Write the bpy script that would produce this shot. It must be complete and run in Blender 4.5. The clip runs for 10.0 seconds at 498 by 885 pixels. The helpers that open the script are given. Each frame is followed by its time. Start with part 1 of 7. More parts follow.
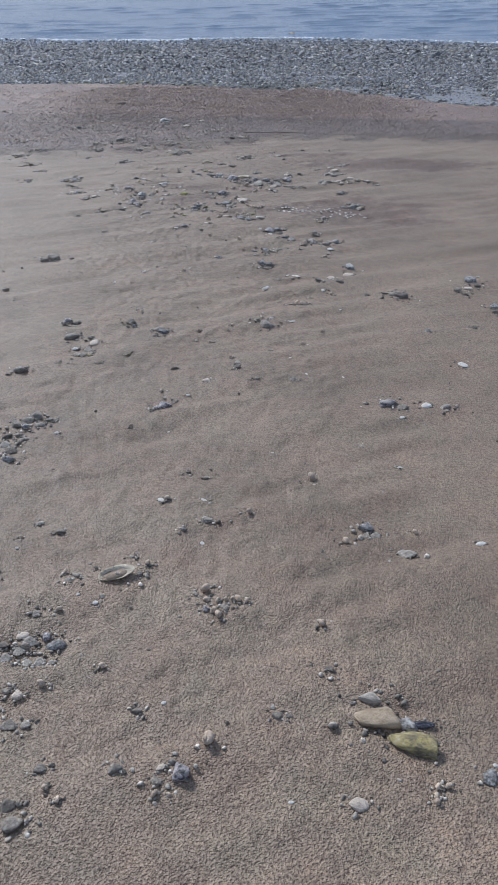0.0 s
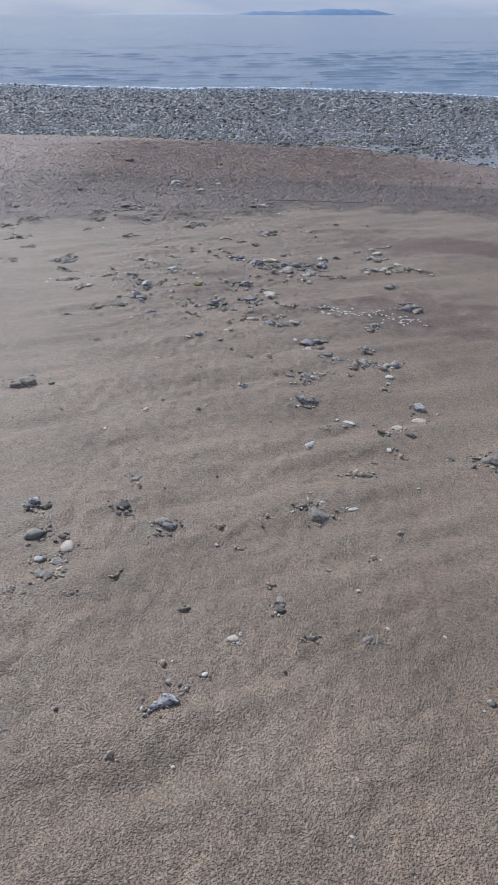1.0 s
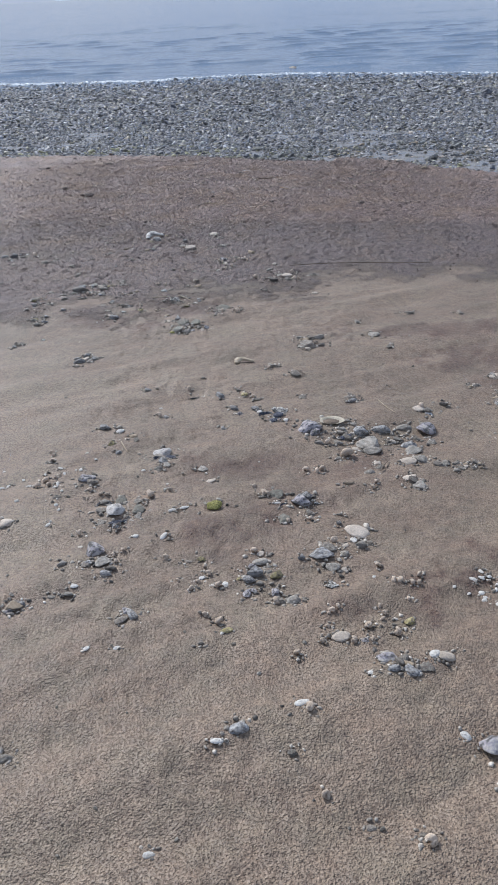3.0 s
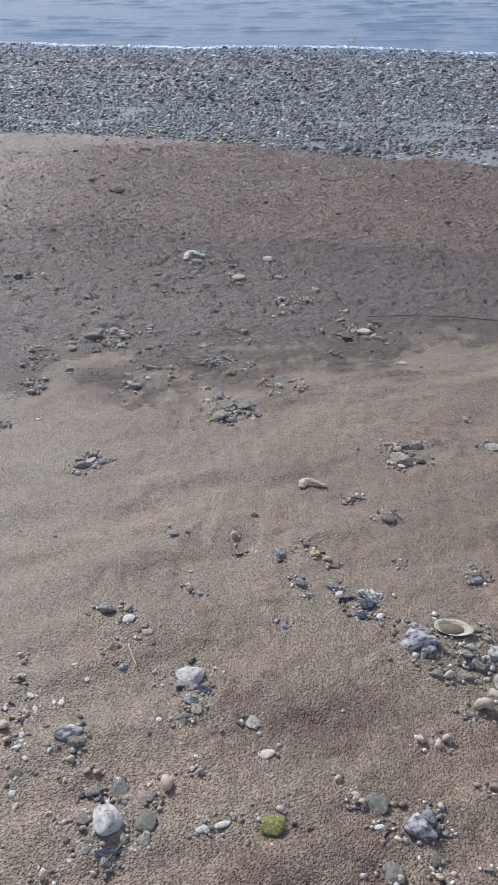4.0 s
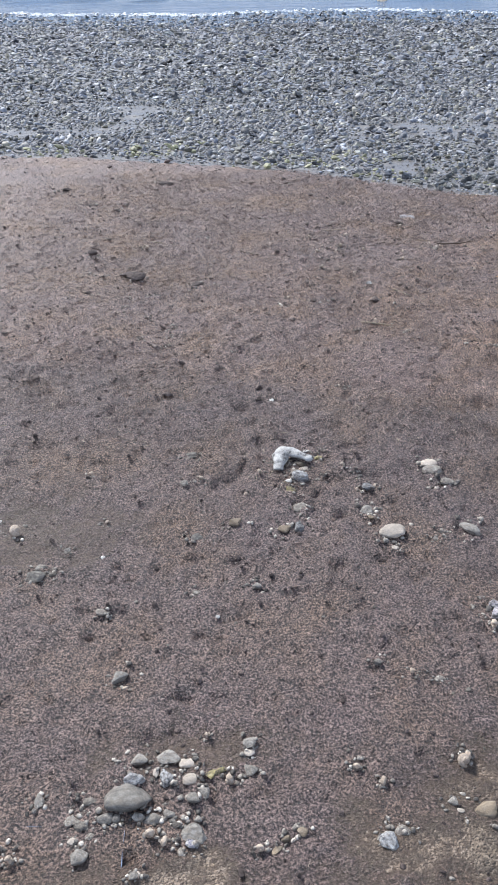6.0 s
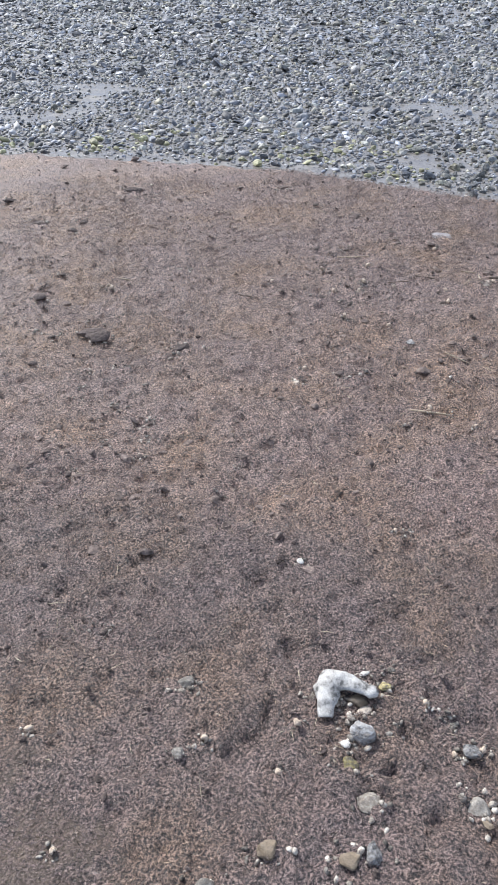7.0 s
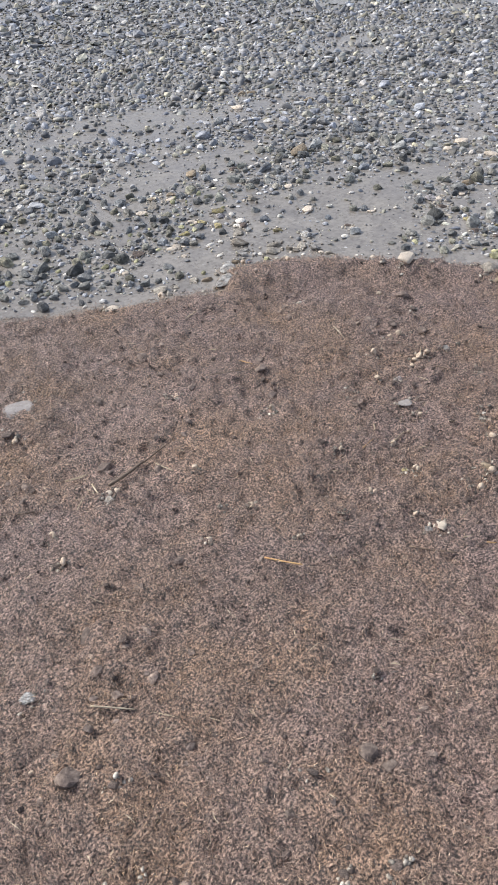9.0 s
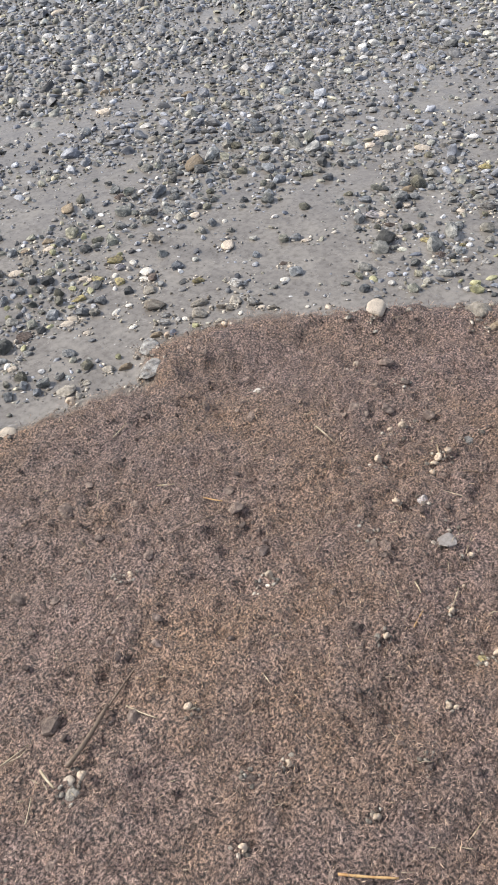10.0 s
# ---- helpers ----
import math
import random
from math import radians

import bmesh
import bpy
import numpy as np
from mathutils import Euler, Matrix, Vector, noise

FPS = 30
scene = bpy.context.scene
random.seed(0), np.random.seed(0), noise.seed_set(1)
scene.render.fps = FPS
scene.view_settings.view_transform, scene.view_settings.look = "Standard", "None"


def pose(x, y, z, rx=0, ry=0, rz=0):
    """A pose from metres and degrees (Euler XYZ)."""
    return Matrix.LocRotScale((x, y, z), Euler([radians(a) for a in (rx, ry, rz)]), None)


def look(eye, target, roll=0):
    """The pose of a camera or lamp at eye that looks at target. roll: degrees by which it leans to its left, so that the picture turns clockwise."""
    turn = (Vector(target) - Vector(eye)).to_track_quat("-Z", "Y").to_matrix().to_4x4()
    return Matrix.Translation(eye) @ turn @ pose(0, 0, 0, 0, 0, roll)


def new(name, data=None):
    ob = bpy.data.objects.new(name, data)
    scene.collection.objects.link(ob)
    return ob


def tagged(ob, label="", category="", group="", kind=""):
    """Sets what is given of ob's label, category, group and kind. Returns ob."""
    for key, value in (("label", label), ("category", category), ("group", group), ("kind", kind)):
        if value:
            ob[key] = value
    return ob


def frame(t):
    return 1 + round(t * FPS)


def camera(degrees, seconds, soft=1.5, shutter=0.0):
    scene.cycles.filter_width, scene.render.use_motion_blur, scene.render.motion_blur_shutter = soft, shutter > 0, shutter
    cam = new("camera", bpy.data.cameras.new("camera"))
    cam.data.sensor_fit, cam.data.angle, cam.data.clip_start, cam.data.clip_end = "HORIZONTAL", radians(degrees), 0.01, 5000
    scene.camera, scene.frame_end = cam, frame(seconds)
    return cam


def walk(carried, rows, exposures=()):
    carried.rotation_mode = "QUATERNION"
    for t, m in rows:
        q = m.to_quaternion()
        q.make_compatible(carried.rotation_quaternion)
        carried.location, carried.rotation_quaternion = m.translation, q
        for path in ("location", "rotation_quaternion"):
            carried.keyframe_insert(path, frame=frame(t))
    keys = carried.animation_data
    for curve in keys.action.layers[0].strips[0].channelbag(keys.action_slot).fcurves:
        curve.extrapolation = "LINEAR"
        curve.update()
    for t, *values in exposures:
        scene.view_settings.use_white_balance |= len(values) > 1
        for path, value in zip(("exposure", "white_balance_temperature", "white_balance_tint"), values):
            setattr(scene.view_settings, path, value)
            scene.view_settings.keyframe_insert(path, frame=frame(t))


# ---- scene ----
cam = camera(35.1, 10.0)
PATH = [
    (0, (0.219, -4.235, 1.497), (0.233, -2.526, 0.459), -0.99),
    (0.5, (0.165, -3.552, 1.515), (0.151, -1.813, 0.528), 0.79),
    (1, (0.105, -2.901, 1.491), (0.112, -1.144, 0.535), 0.10),
    (1.5, (0.043, -2.175, 1.511), (0.053, -0.407, 0.576), -0.40),
    (2, (-0.053, -1.459, 1.502), (0.020, 0.310, 0.571), -0.87),
    (2.2, (-0.070, -1.176, 1.494), (0.005, 0.590, 0.559), -1.17),
    (3.3, (-0.128, 0.146, 1.462), (-0.098, 1.870, 0.449), -2.99),
    (3.5, (-0.132, 0.400, 1.499), (-0.125, 2.120, 0.478), -1.60),
    (4, (-0.231, 1.035, 1.451), (-0.254, 2.735, 0.398), -0.21),
    (4.5, (-0.335, 1.623, 1.400), (-0.424, 3.296, 0.307), -1.64),
    (5, (-0.489, 2.233, 1.431), (-0.591, 3.881, 0.303), 1.65),
    (5.5, (-0.624, 2.852, 1.456), (-0.682, 4.501, 0.326), 0.47),
    (5.7, (-0.654, 3.097, 1.441), (-0.712, 4.747, 0.313), -1.03),
    (6.8, (-0.817, 4.346, 1.352), (-0.783, 5.966, 0.179), -1.58),
    (7, (-0.803, 4.529, 1.326), (-0.771, 6.131, 0.128), -1.78),
    (7.5, (-0.740, 4.947, 1.333), (-0.699, 6.523, 0.103), -1.68),
    (8, (-0.665, 5.334, 1.316), (-0.393, 6.859, 0.051), -2.06),
    (8.5, (-0.483, 5.620, 1.323), (0.050, 7.070, 0.052), -3.93),
    (9, (-0.223, 5.898, 1.343), (0.556, 7.214, 0.054), -4.09),
    (9.5, (-0.035, 6.291, 1.301), (0.949, 7.443, -0.005), -4.38),
    (10, (0.082, 6.687, 1.262), (1.056, 7.777, -0.104), -5.15),
]
walk(cam, [(t, look(eye, target, roll)) for t, eye, target, roll in PATH],
     [(0.0, 0.20, 5880, 10), (3.5, 0.42, 6020, 10), (5.5, 0.68, 6050, 10), (7.0, 0.98, 6250, 10), (7.8, 0.95, 6400, 10), (9.0, 0.85, 6750, 10), (10.0, 0.84, 7000, 10)])

# ---- sky, sun ----
world = bpy.data.worlds.new("overcast_sky")
scene.world = world
world.use_nodes = True
wn, wl = world.node_tree.nodes, world.node_tree.links
bg = wn["Background"]
sky = wn.new("ShaderNodeTexSky")
sky.sky_type, sky.sun_disc = "NISHITA", False
sky.sun_elevation, sky.sun_rotation = radians(39), radians(-35)
co = wn.new("ShaderNodeTexCoord")
stretch = wn.new("ShaderNodeMapping")
stretch.inputs["Scale"].default_value = (1.6, 1.6, 9.0)
clouds = wn.new("ShaderNodeTexNoise")
clouds.inputs["Scale"].default_value, clouds.inputs["Detail"].default_value = 2.2, 5.0
tone = wn.new("ShaderNodeValToRGB")
tone.color_ramp.elements[0].position, tone.color_ramp.elements[0].color = 0.42, (3.6, 4.5, 6.4, 1)
tone.color_ramp.elements[1].position, tone.color_ramp.elements[1].color = 0.74, (6.6, 6.9, 7.6, 1)
veil = wn.new("ShaderNodeMix")
veil.data_type = "RGBA"
veil.inputs["Factor"].default_value = 0.86
wl.new(co.outputs["Generated"], stretch.inputs["Vector"])
wl.new(stretch.outputs[0], clouds.inputs["Vector"])
wl.new(clouds.outputs[0], tone.inputs[0])
wl.new(sky.outputs[0], veil.inputs["A"])
wl.new(tone.outputs[0], veil.inputs["B"])
wl.new(veil.outputs["Result"], bg.inputs[0])
bg.inputs[1].default_value = 0.077

sun = new("sun", bpy.data.lights.new("sun", "SUN"))
sun.data.energy, sun.data.angle, sun.data.color = 3.3, radians(12), (1.0, 0.97, 0.93)
sun.matrix_world = look((-8.5, 12.0, 12.0), (0, 0, 0))


# ---- materials ----
def ramp(nt, colours, at=None):
    node = nt.nodes.new("ShaderNodeValToRGB")
    el = node.color_ramp.elements
    while len(el) < len(colours):
        el.new(0.5)
    for i, c in enumerate(colours):
        el[i].position = at[i] if at else 0.3 + 0.4 * i / (len(colours) - 1)
        el[i].color = (*c, 1)
    return node


def noise_node(nt, vec, scale, detail=4.0, rough=0.6, w=None):
    node = nt.nodes.new("ShaderNodeTexNoise")
    node.inputs["Scale"].default_value, node.inputs["Detail"].default_value = scale, detail
    node.inputs["Roughness"].default_value = rough
    nt.links.new(vec, node.inputs["Vector"])
    if w is not None:
        node.noise_dimensions = "4D"
        nt.links.new(w, node.inputs["W"])
    return node


def mixed(nt, fac, a, b, how="MIX"):
    node = nt.nodes.new("ShaderNodeMix")
    node.data_type, node.blend_type = "RGBA", how
    for sock, v in (("Factor", fac), ("A", a), ("B", b)):
        if isinstance(v, (int, float)):
            node.inputs[sock].default_value = v
        elif isinstance(v, tuple):
            node.inputs[sock].default_value = (*v, 1)
        else:
            nt.links.new(v, node.inputs[sock])
    return node.outputs["Result"]


def math_node(nt, op, a, b):
    node = nt.nodes.new("ShaderNodeMath")
    node.operation = op
    for i, v in enumerate((a, b)):
        if isinstance(v, (int, float)):
            node.inputs[i].default_value = v
        else:
            nt.links.new(v, node.inputs[i])
    return node.outputs[0]


def bump_node(nt, height, strength, distance, normal=None):
    node = nt.nodes.new("ShaderNodeBump")
    node.inputs["Strength"].default_value, node.inputs["Distance"].default_value = strength, distance
    nt.links.new(height, node.inputs["Height"])
    if normal is not None:
        nt.links.new(normal, node.inputs["Normal"])
    return node.outputs[0]


def blank(name):
    m = bpy.data.materials.new(name)
    m.use_nodes = True
    return m, m.node_tree, m.node_tree.nodes["Principled BSDF"]


def stone_mat(name, colours, at=None, scale=1.6, rough=0.7, spread=0.35, dusty=0.0, relief=0.05, island=False, detail=6.0, crust=0.0, tints=None):
    """Mottled mineral: two scales of noise, each stone a little different."""
    m, nt, p = blank(name)
    co = nt.nodes.new("ShaderNodeTexCoord").outputs["Object"]
    if island:
        rnd = nt.nodes.new("ShaderNodeNewGeometry").outputs["Random Per Island"]
    else:
        rnd = nt.nodes.new("ShaderNodeObjectInfo").outputs["Random"]
    w = math_node(nt, "MULTIPLY", rnd, 37.0)
    n = noise_node(nt, co, scale, detail, 0.62, w)
    base = ramp(nt, colours, at)
    nt.links.new(n.outputs[0], base.inputs[0])
    fine = noise_node(nt, co, scale * 9, 3.0, 0.7, w)
    speck = ramp(nt, [(0.72, 0.72, 0.72), (1.12, 1.12, 1.1)], [0.35, 0.65])
    nt.links.new(fine.outputs[0], speck.inputs[0])
    col = mixed(nt, 1.0, base.outputs[0], speck.outputs[0], "MULTIPLY")
    if tints:
        tint = ramp(nt, tints, [i / (len(tints) - 1) for i in range(len(tints))])
        nt.links.new(math_node(nt, "FRACT", math_node(nt, "MULTIPLY", rnd, 17.0), 0.0), tint.inputs[0])
        col = mixed(nt, 1.0, col, tint.outputs[0], "MULTIPLY")
    if crust:
        dots = nt.nodes.new("ShaderNodeTexVoronoi")
        dots.inputs["Scale"].default_value = scale * 7
        nt.links.new(co, dots.inputs["Vector"])
        close = ramp(nt, [(1, 1, 1), (0, 0, 0)], [0.12, 0.45])
        nt.links.new(dots.outputs["Distance"], close.inputs[0])
        where = ramp(nt, [(0, 0, 0), (1, 1, 1)], [0.62 - 0.25 * crust, 0.70 - 0.25 * crust])
        nt.links.new(noise_node(nt, co, scale * 0.9, 2.0, 0.5, w).outputs[0], where.inputs[0])
        col = mixed(nt, mixed(nt, 1.0, close.outputs[0], where.outputs[0], "MULTIPLY"), col, (0.46, 0.43, 0.39))
    if dusty:
        film = ramp(nt, [(0, 0, 0), (dusty, dusty, dusty)], [0.46, 0.60])
        nt.links.new(noise_node(nt, co, scale * 1.4, 5.0, 0.7, w).outputs[0], film.inputs[0])
        col = mixed(nt, film.outputs[0], col, (0.30, 0.245, 0.19))
    hsv = nt.nodes.new("ShaderNodeHueSaturation")
    nt.links.new(math_node(nt, "ADD", math_node(nt, "MULTIPLY", rnd, 2 * spread), 1.0 - spread), hsv.inputs["Value"])
    nt.links.new(col, hsv.inputs["Color"])
    nt.links.new(hsv.outputs[0], p.inputs["Base Color"])
    p.inputs["Roughness"].default_value = rough
    p.inputs["Specular IOR Level"].default_value = 0.4
    nt.links.new(bump_node(nt, fine.outputs[0], 0.5, relief), p.inputs["Normal"])
    return m


STONE = {
    "grey": stone_mat("grey_stone", [(0.128, 0.118, 0.106), (0.355, 0.326, 0.286), (0.611, 0.557, 0.483)], scale=2.6, crust=0.35, relief=0.16, dusty=0.5),
    "blue": stone_mat("blue_grey_stone", [(0.059, 0.060, 0.065), (0.235, 0.235, 0.241), (0.445, 0.434, 0.422), (0.612, 0.612, 0.612)], [0.36, 0.46, 0.54, 0.64], scale=3.0, rough=0.62, crust=0.5, relief=0.18, spread=0.3, dusty=0.45),
    "mussel": stone_mat("mussel_shell", [(0.03, 0.034, 0.05), (0.07, 0.078, 0.115), (0.36, 0.35, 0.36)], [0.4, 0.56, 0.72], scale=2.5, rough=0.4, spread=0.3),
    "barnacle": stone_mat("barnacle_stone", [(0.08, 0.075, 0.07), (0.20, 0.185, 0.165), (0.60, 0.56, 0.49)], [0.42, 0.5, 0.58], scale=5.0, rough=0.8, crust=1.0, relief=0.2),
    "dark": stone_mat("dark_stone", [(0.079, 0.069, 0.063), (0.269, 0.233, 0.199), (0.562, 0.538, 0.448)], scale=2.8, spread=0.4, crust=0.55, relief=0.2, dusty=0.6),
    "white": stone_mat("white_pebble", [(0.503, 0.421, 0.335), (0.671, 0.572, 0.473), (0.767, 0.659, 0.552)], rough=0.55, spread=0.15),
    "flint": stone_mat("flint", [(0.052, 0.055, 0.066), (0.156, 0.155, 0.150), (0.437, 0.400, 0.451), (0.686, 0.640, 0.564)], [0.36, 0.45, 0.50, 0.64], scale=2.2, rough=0.45, spread=0.2, crust=0.4, relief=0.2, dusty=0.3),
    "tan": stone_mat("tan_stone", [(0.223, 0.163, 0.107), (0.376, 0.294, 0.204), (0.530, 0.420, 0.310)], crust=0.2, relief=0.18, dusty=0.3),
    "yellow": stone_mat("yellow_lichen_stone", [(0.118, 0.100, 0.075), (0.257, 0.215, 0.128), (0.449, 0.375, 0.158), (0.578, 0.510, 0.370)], [0.36, 0.46, 0.56, 0.68], scale=2.4, relief=0.12, crust=0.35),
    "valve": stone_mat("white_shell", [(0.60, 0.54, 0.47), (0.80, 0.76, 0.70), (0.86, 0.83, 0.78)], rough=0.45, spread=0.12),
    "snail": stone_mat("snail_shell", [(0.481, 0.368, 0.279), (0.700, 0.561, 0.435), (0.809, 0.668, 0.531)], rough=0.55, spread=0.18),
    "clump": stone_mat("litter_clump", [(0.04, 0.031, 0.028), (0.14, 0.108, 0.096), (0.30, 0.236, 0.20)], scale=5, rough=0.9, spread=0.25, relief=0.2),
    "slab": stone_mat("slab_stone", [(0.12, 0.12, 0.10), (0.28, 0.275, 0.23), (0.50, 0.485, 0.41)], scale=3.6, rough=0.7, crust=0.45, relief=0.3, dusty=0.7, spread=0.2),
    "quartz": stone_mat("white_rock", [(0.22, 0.20, 0.185), (0.55, 0.51, 0.475), (0.74, 0.70, 0.66)], [0.36, 0.46, 0.58], scale=3.2, rough=0.6, relief=0.25, spread=0.1),
    "flat": stone_mat("flat_stone", [(0.26, 0.235, 0.225), (0.34, 0.31, 0.30), (0.42, 0.385, 0.37)], scale=3.0, rough=0.5, relief=0.05, spread=0.08),
    "algae": stone_mat("algae_tuft", [(0.12, 0.11, 0.035), (0.30, 0.28, 0.075), (0.46, 0.44, 0.16)], [0.38, 0.48, 0.6], scale=6.0, rough=0.75, relief=0.3, spread=0.15),
    "oyster": stone_mat("pale_shell", [(0.385, 0.320, 0.229), (0.621, 0.550, 0.431), (0.706, 0.640, 0.510)], rough=0.6, spread=0.1),
}
TINTS = [(0.93, 1.0, 1.12), (1.0, 1.0, 1.02), (0.72, 0.80, 0.98), (1.08, 1.02, 0.94), (0.55, 0.58, 0.64), (1.0, 1.03, 0.95), (1.15, 1.07, 0.80), (0.62, 0.66, 0.76), (0.9, 0.95, 1.05), (1.6, 1.57, 1.5)]
SHINGLE = stone_mat("wet_shingle", [(0.07, 0.07, 0.073), (0.24, 0.237, 0.24), (0.57, 0.553, 0.525)], scale=22, rough=0.62, spread=0.65, relief=0.006, island=True, tints=TINTS, crust=0.35)
PEBBLE = stone_mat("wet_pebble", [(0.07, 0.072, 0.072), (0.20, 0.20, 0.19), (0.46, 0.445, 0.41)], rough=0.55, spread=0.6, relief=0.14, tints=TINTS, crust=0.5)
SAND_FILL = stone_mat("shell_sand", [(0.23, 0.18, 0.14), (0.31, 0.245, 0.19), (0.36, 0.29, 0.22)], scale=6, rough=0.95)
WHITE_FLINT = stone_mat("white_flint_rind", [(0.11, 0.105, 0.10), (0.42, 0.40, 0.375), (0.60, 0.585, 0.555)], [0.38, 0.47, 0.6], scale=34, rough=0.6, spread=0.05, relief=0.008)


def ground_mat():
    """Pitted sand, brown plant litter and wet mud in one sheet, by the masks of the ground's zones."""
    m, nt, p = blank("beach")
    co = nt.nodes.new("ShaderNodeTexCoord").outputs["Object"]

    def zone(name):
        node = nt.nodes.new("ShaderNodeAttribute")
        node.attribute_name = name
        return node.outputs["Fac"]

    litter, mud, pale, stain = zone("litter"), zone("mud"), zone("pale"), zone("stain")
    big, mid = noise_node(nt, co, 1.3, 5.0), noise_node(nt, co, 26.0, 4.0)
    grain = noise_node(nt, co, 420.0, 2.0, 0.7)
    sand_a = ramp(nt, [(0.182, 0.133, 0.091), (0.234, 0.175, 0.122), (0.272, 0.206, 0.144)], [0.3, 0.5, 0.7])
    nt.links.new(big.outputs[0], sand_a.inputs[0])
    sand_b = ramp(nt, [(0.80, 0.80, 0.82), (1.12, 1.10, 1.08)], [0.3, 0.7])
    nt.links.new(mid.outputs[0], sand_b.inputs[0])
    sand = mixed(nt, 1.0, sand_a.outputs[0], sand_b.outputs[0], "MULTIPLY")
    hue = ramp(nt, [(0.965, 1.0, 0.985), (1.0, 1.0, 1.0), (1.03, 0.99, 0.975)], [0.36, 0.5, 0.64])
    nt.links.new(noise_node(nt, co, 5.5, 3.0, 0.6).outputs[0], hue.inputs[0])
    sand = mixed(nt, 1.0, sand, hue.outputs[0], "MULTIPLY")
    speck = ramp(nt, [(0.25, 0.22, 0.20), (1.0, 1.0, 1.0), (1.75, 1.75, 1.75)], [0.30, 0.5, 0.74])
    nt.links.new(grain.outputs[0], speck.inputs[0])
    sand = mixed(nt, 0.75, sand, mixed(nt, 1.0, sand, speck.outputs[0], "MULTIPLY"))
    # dark specks painted into the sand colour stand in for shaded pits
    pit_shade = ramp(nt, [(0.62, 0.57, 0.55), (1.0, 1.0, 1.0), (1.16, 1.16, 1.15)], [0.34, 0.50, 0.68])
    nt.links.new(noise_node(nt, co, 125.0, 1.5, 0.55).outputs[0], pit_shade.inputs[0])
    sand = mixed(nt, 1.0, sand, pit_shade.outputs[0], "MULTIPLY")
    blot = ramp(nt, [(0, 0, 0), (1, 1, 1)], [0.36, 0.60])
    nt.links.new(noise_node(nt, co, 70.0, 5.0, 0.7).outputs[0], blot.inputs[0])
    sand = mixed(nt, math_node(nt, "MULTIPLY", stain, math_node(nt, "ADD", math_node(nt, "MULTIPLY", blot.outputs[0], 0.65), 0.38)), sand, mixed(nt, 1.0, sand, (0.44, 0.305, 0.285), "MULTIPLY"))
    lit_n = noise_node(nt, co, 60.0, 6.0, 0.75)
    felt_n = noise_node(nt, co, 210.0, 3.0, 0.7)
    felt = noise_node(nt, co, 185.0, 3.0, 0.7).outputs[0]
    # near-black low stops paint shade into the gaps of the litter's relief
    lit_shaded = ramp(nt, [(0.009, 0.007, 0.007), (0.118, 0.085, 0.075), (0.42, 0.31, 0.268)], [0.385, 0.487, 0.61])
    nt.links.new(mixed(nt, 0.2, felt, lit_n.outputs[0]), lit_shaded.inputs[0])
    warm = ramp(nt, [(0.98, 0.96, 1.01), (1.0, 0.97, 0.96), (1.10, 1.01, 0.86)], [0.38, 0.5, 0.66])
    warm_n = noise_node(nt, co, 3.2, 5.0)
    nt.links.new(warm_n.outputs[0], warm.inputs[0])
    lit = mixed(nt, 1.0, lit_shaded.outputs[0], warm.outputs[0], "MULTIPLY")
    lit = mixed(nt, pale, lit, mixed(nt, 1.0, lit, (1.86, 1.79, 1.68), "MULTIPLY"))
    mud_n = noise_node(nt, co, 7.0, 6.0)
    mud_c = ramp(nt, [(0.15, 0.136, 0.124), (0.19, 0.174, 0.158), (0.23, 0.213, 0.195)], [0.3, 0.5, 0.7])
    nt.links.new(mud_n.outputs[0], mud_c.inputs[0])
    silt = ramp(nt, [(0.62, 0.60, 0.58), (1.0, 1.0, 1.0), (1.25, 1.24, 1.22)], [0.34, 0.5, 0.7])
    nt.links.new(noise_node(nt, co, 48.0, 6.0, 0.72).outputs[0], silt.inputs[0])
    mud_t = mixed(nt, 1.0, mud_c.outputs[0], silt.outputs[0], "MULTIPLY")
    # break the zones' edges up with fine noise
    edge = math_node(nt, "MULTIPLY", math_node(nt, "SUBTRACT", math_node(nt, "ADD", lit_n.outputs[0], felt_n.outputs[0]), 1.0), 1.15)
    soft = nt.nodes.new("ShaderNodeMapRange")
    soft.inputs["From Min"].default_value, soft.inputs["From Max"].default_value = 0.22, 0.82
    nt.links.new(math_node(nt, "ADD", litter, edge), soft.inputs["Value"])
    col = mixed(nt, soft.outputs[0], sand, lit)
    wet = nt.nodes.new("ShaderNodeMapRange")
    wet.inputs["From Min"].default_value, wet.inputs["From Max"].default_value = 0.25, 0.75
    nt.links.new(math_node(nt, "ADD", mud, math_node(nt, "MULTIPLY", edge, 0.6)), wet.inputs["Value"])
    mud = wet.outputs[0]
    col = mixed(nt, mud, col, mud_t)
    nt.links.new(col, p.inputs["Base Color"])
    # gloss: dry sand and litter are dull, mud lies under a film of water
    film = ramp(nt, [(0.14, 0.14, 0.14), (0.45, 0.45, 0.45)], [0.42, 0.66])
    nt.links.new(mud_n.outputs[0], film.inputs[0])
    nt.links.new(mixed(nt, mud, (0.58, 0.58, 0.58), film.outputs[0]), p.inputs["Roughness"])
    nt.links.new(math_node(nt, "ADD", math_node(nt, "ADD", math_node(nt, "MULTIPLY", mud, -0.08), math_node(nt, "MULTIPLY", litter, 0.22)), 0.60), p.inputs["Specular IOR Level"])
    # relief: pits in the sand, a felt of fibres in the litter
    h_sand = math_node(nt, "MULTIPLY", noise_node(nt, co, 150.0, 1.5, 0.5).outputs[0], 0.40)
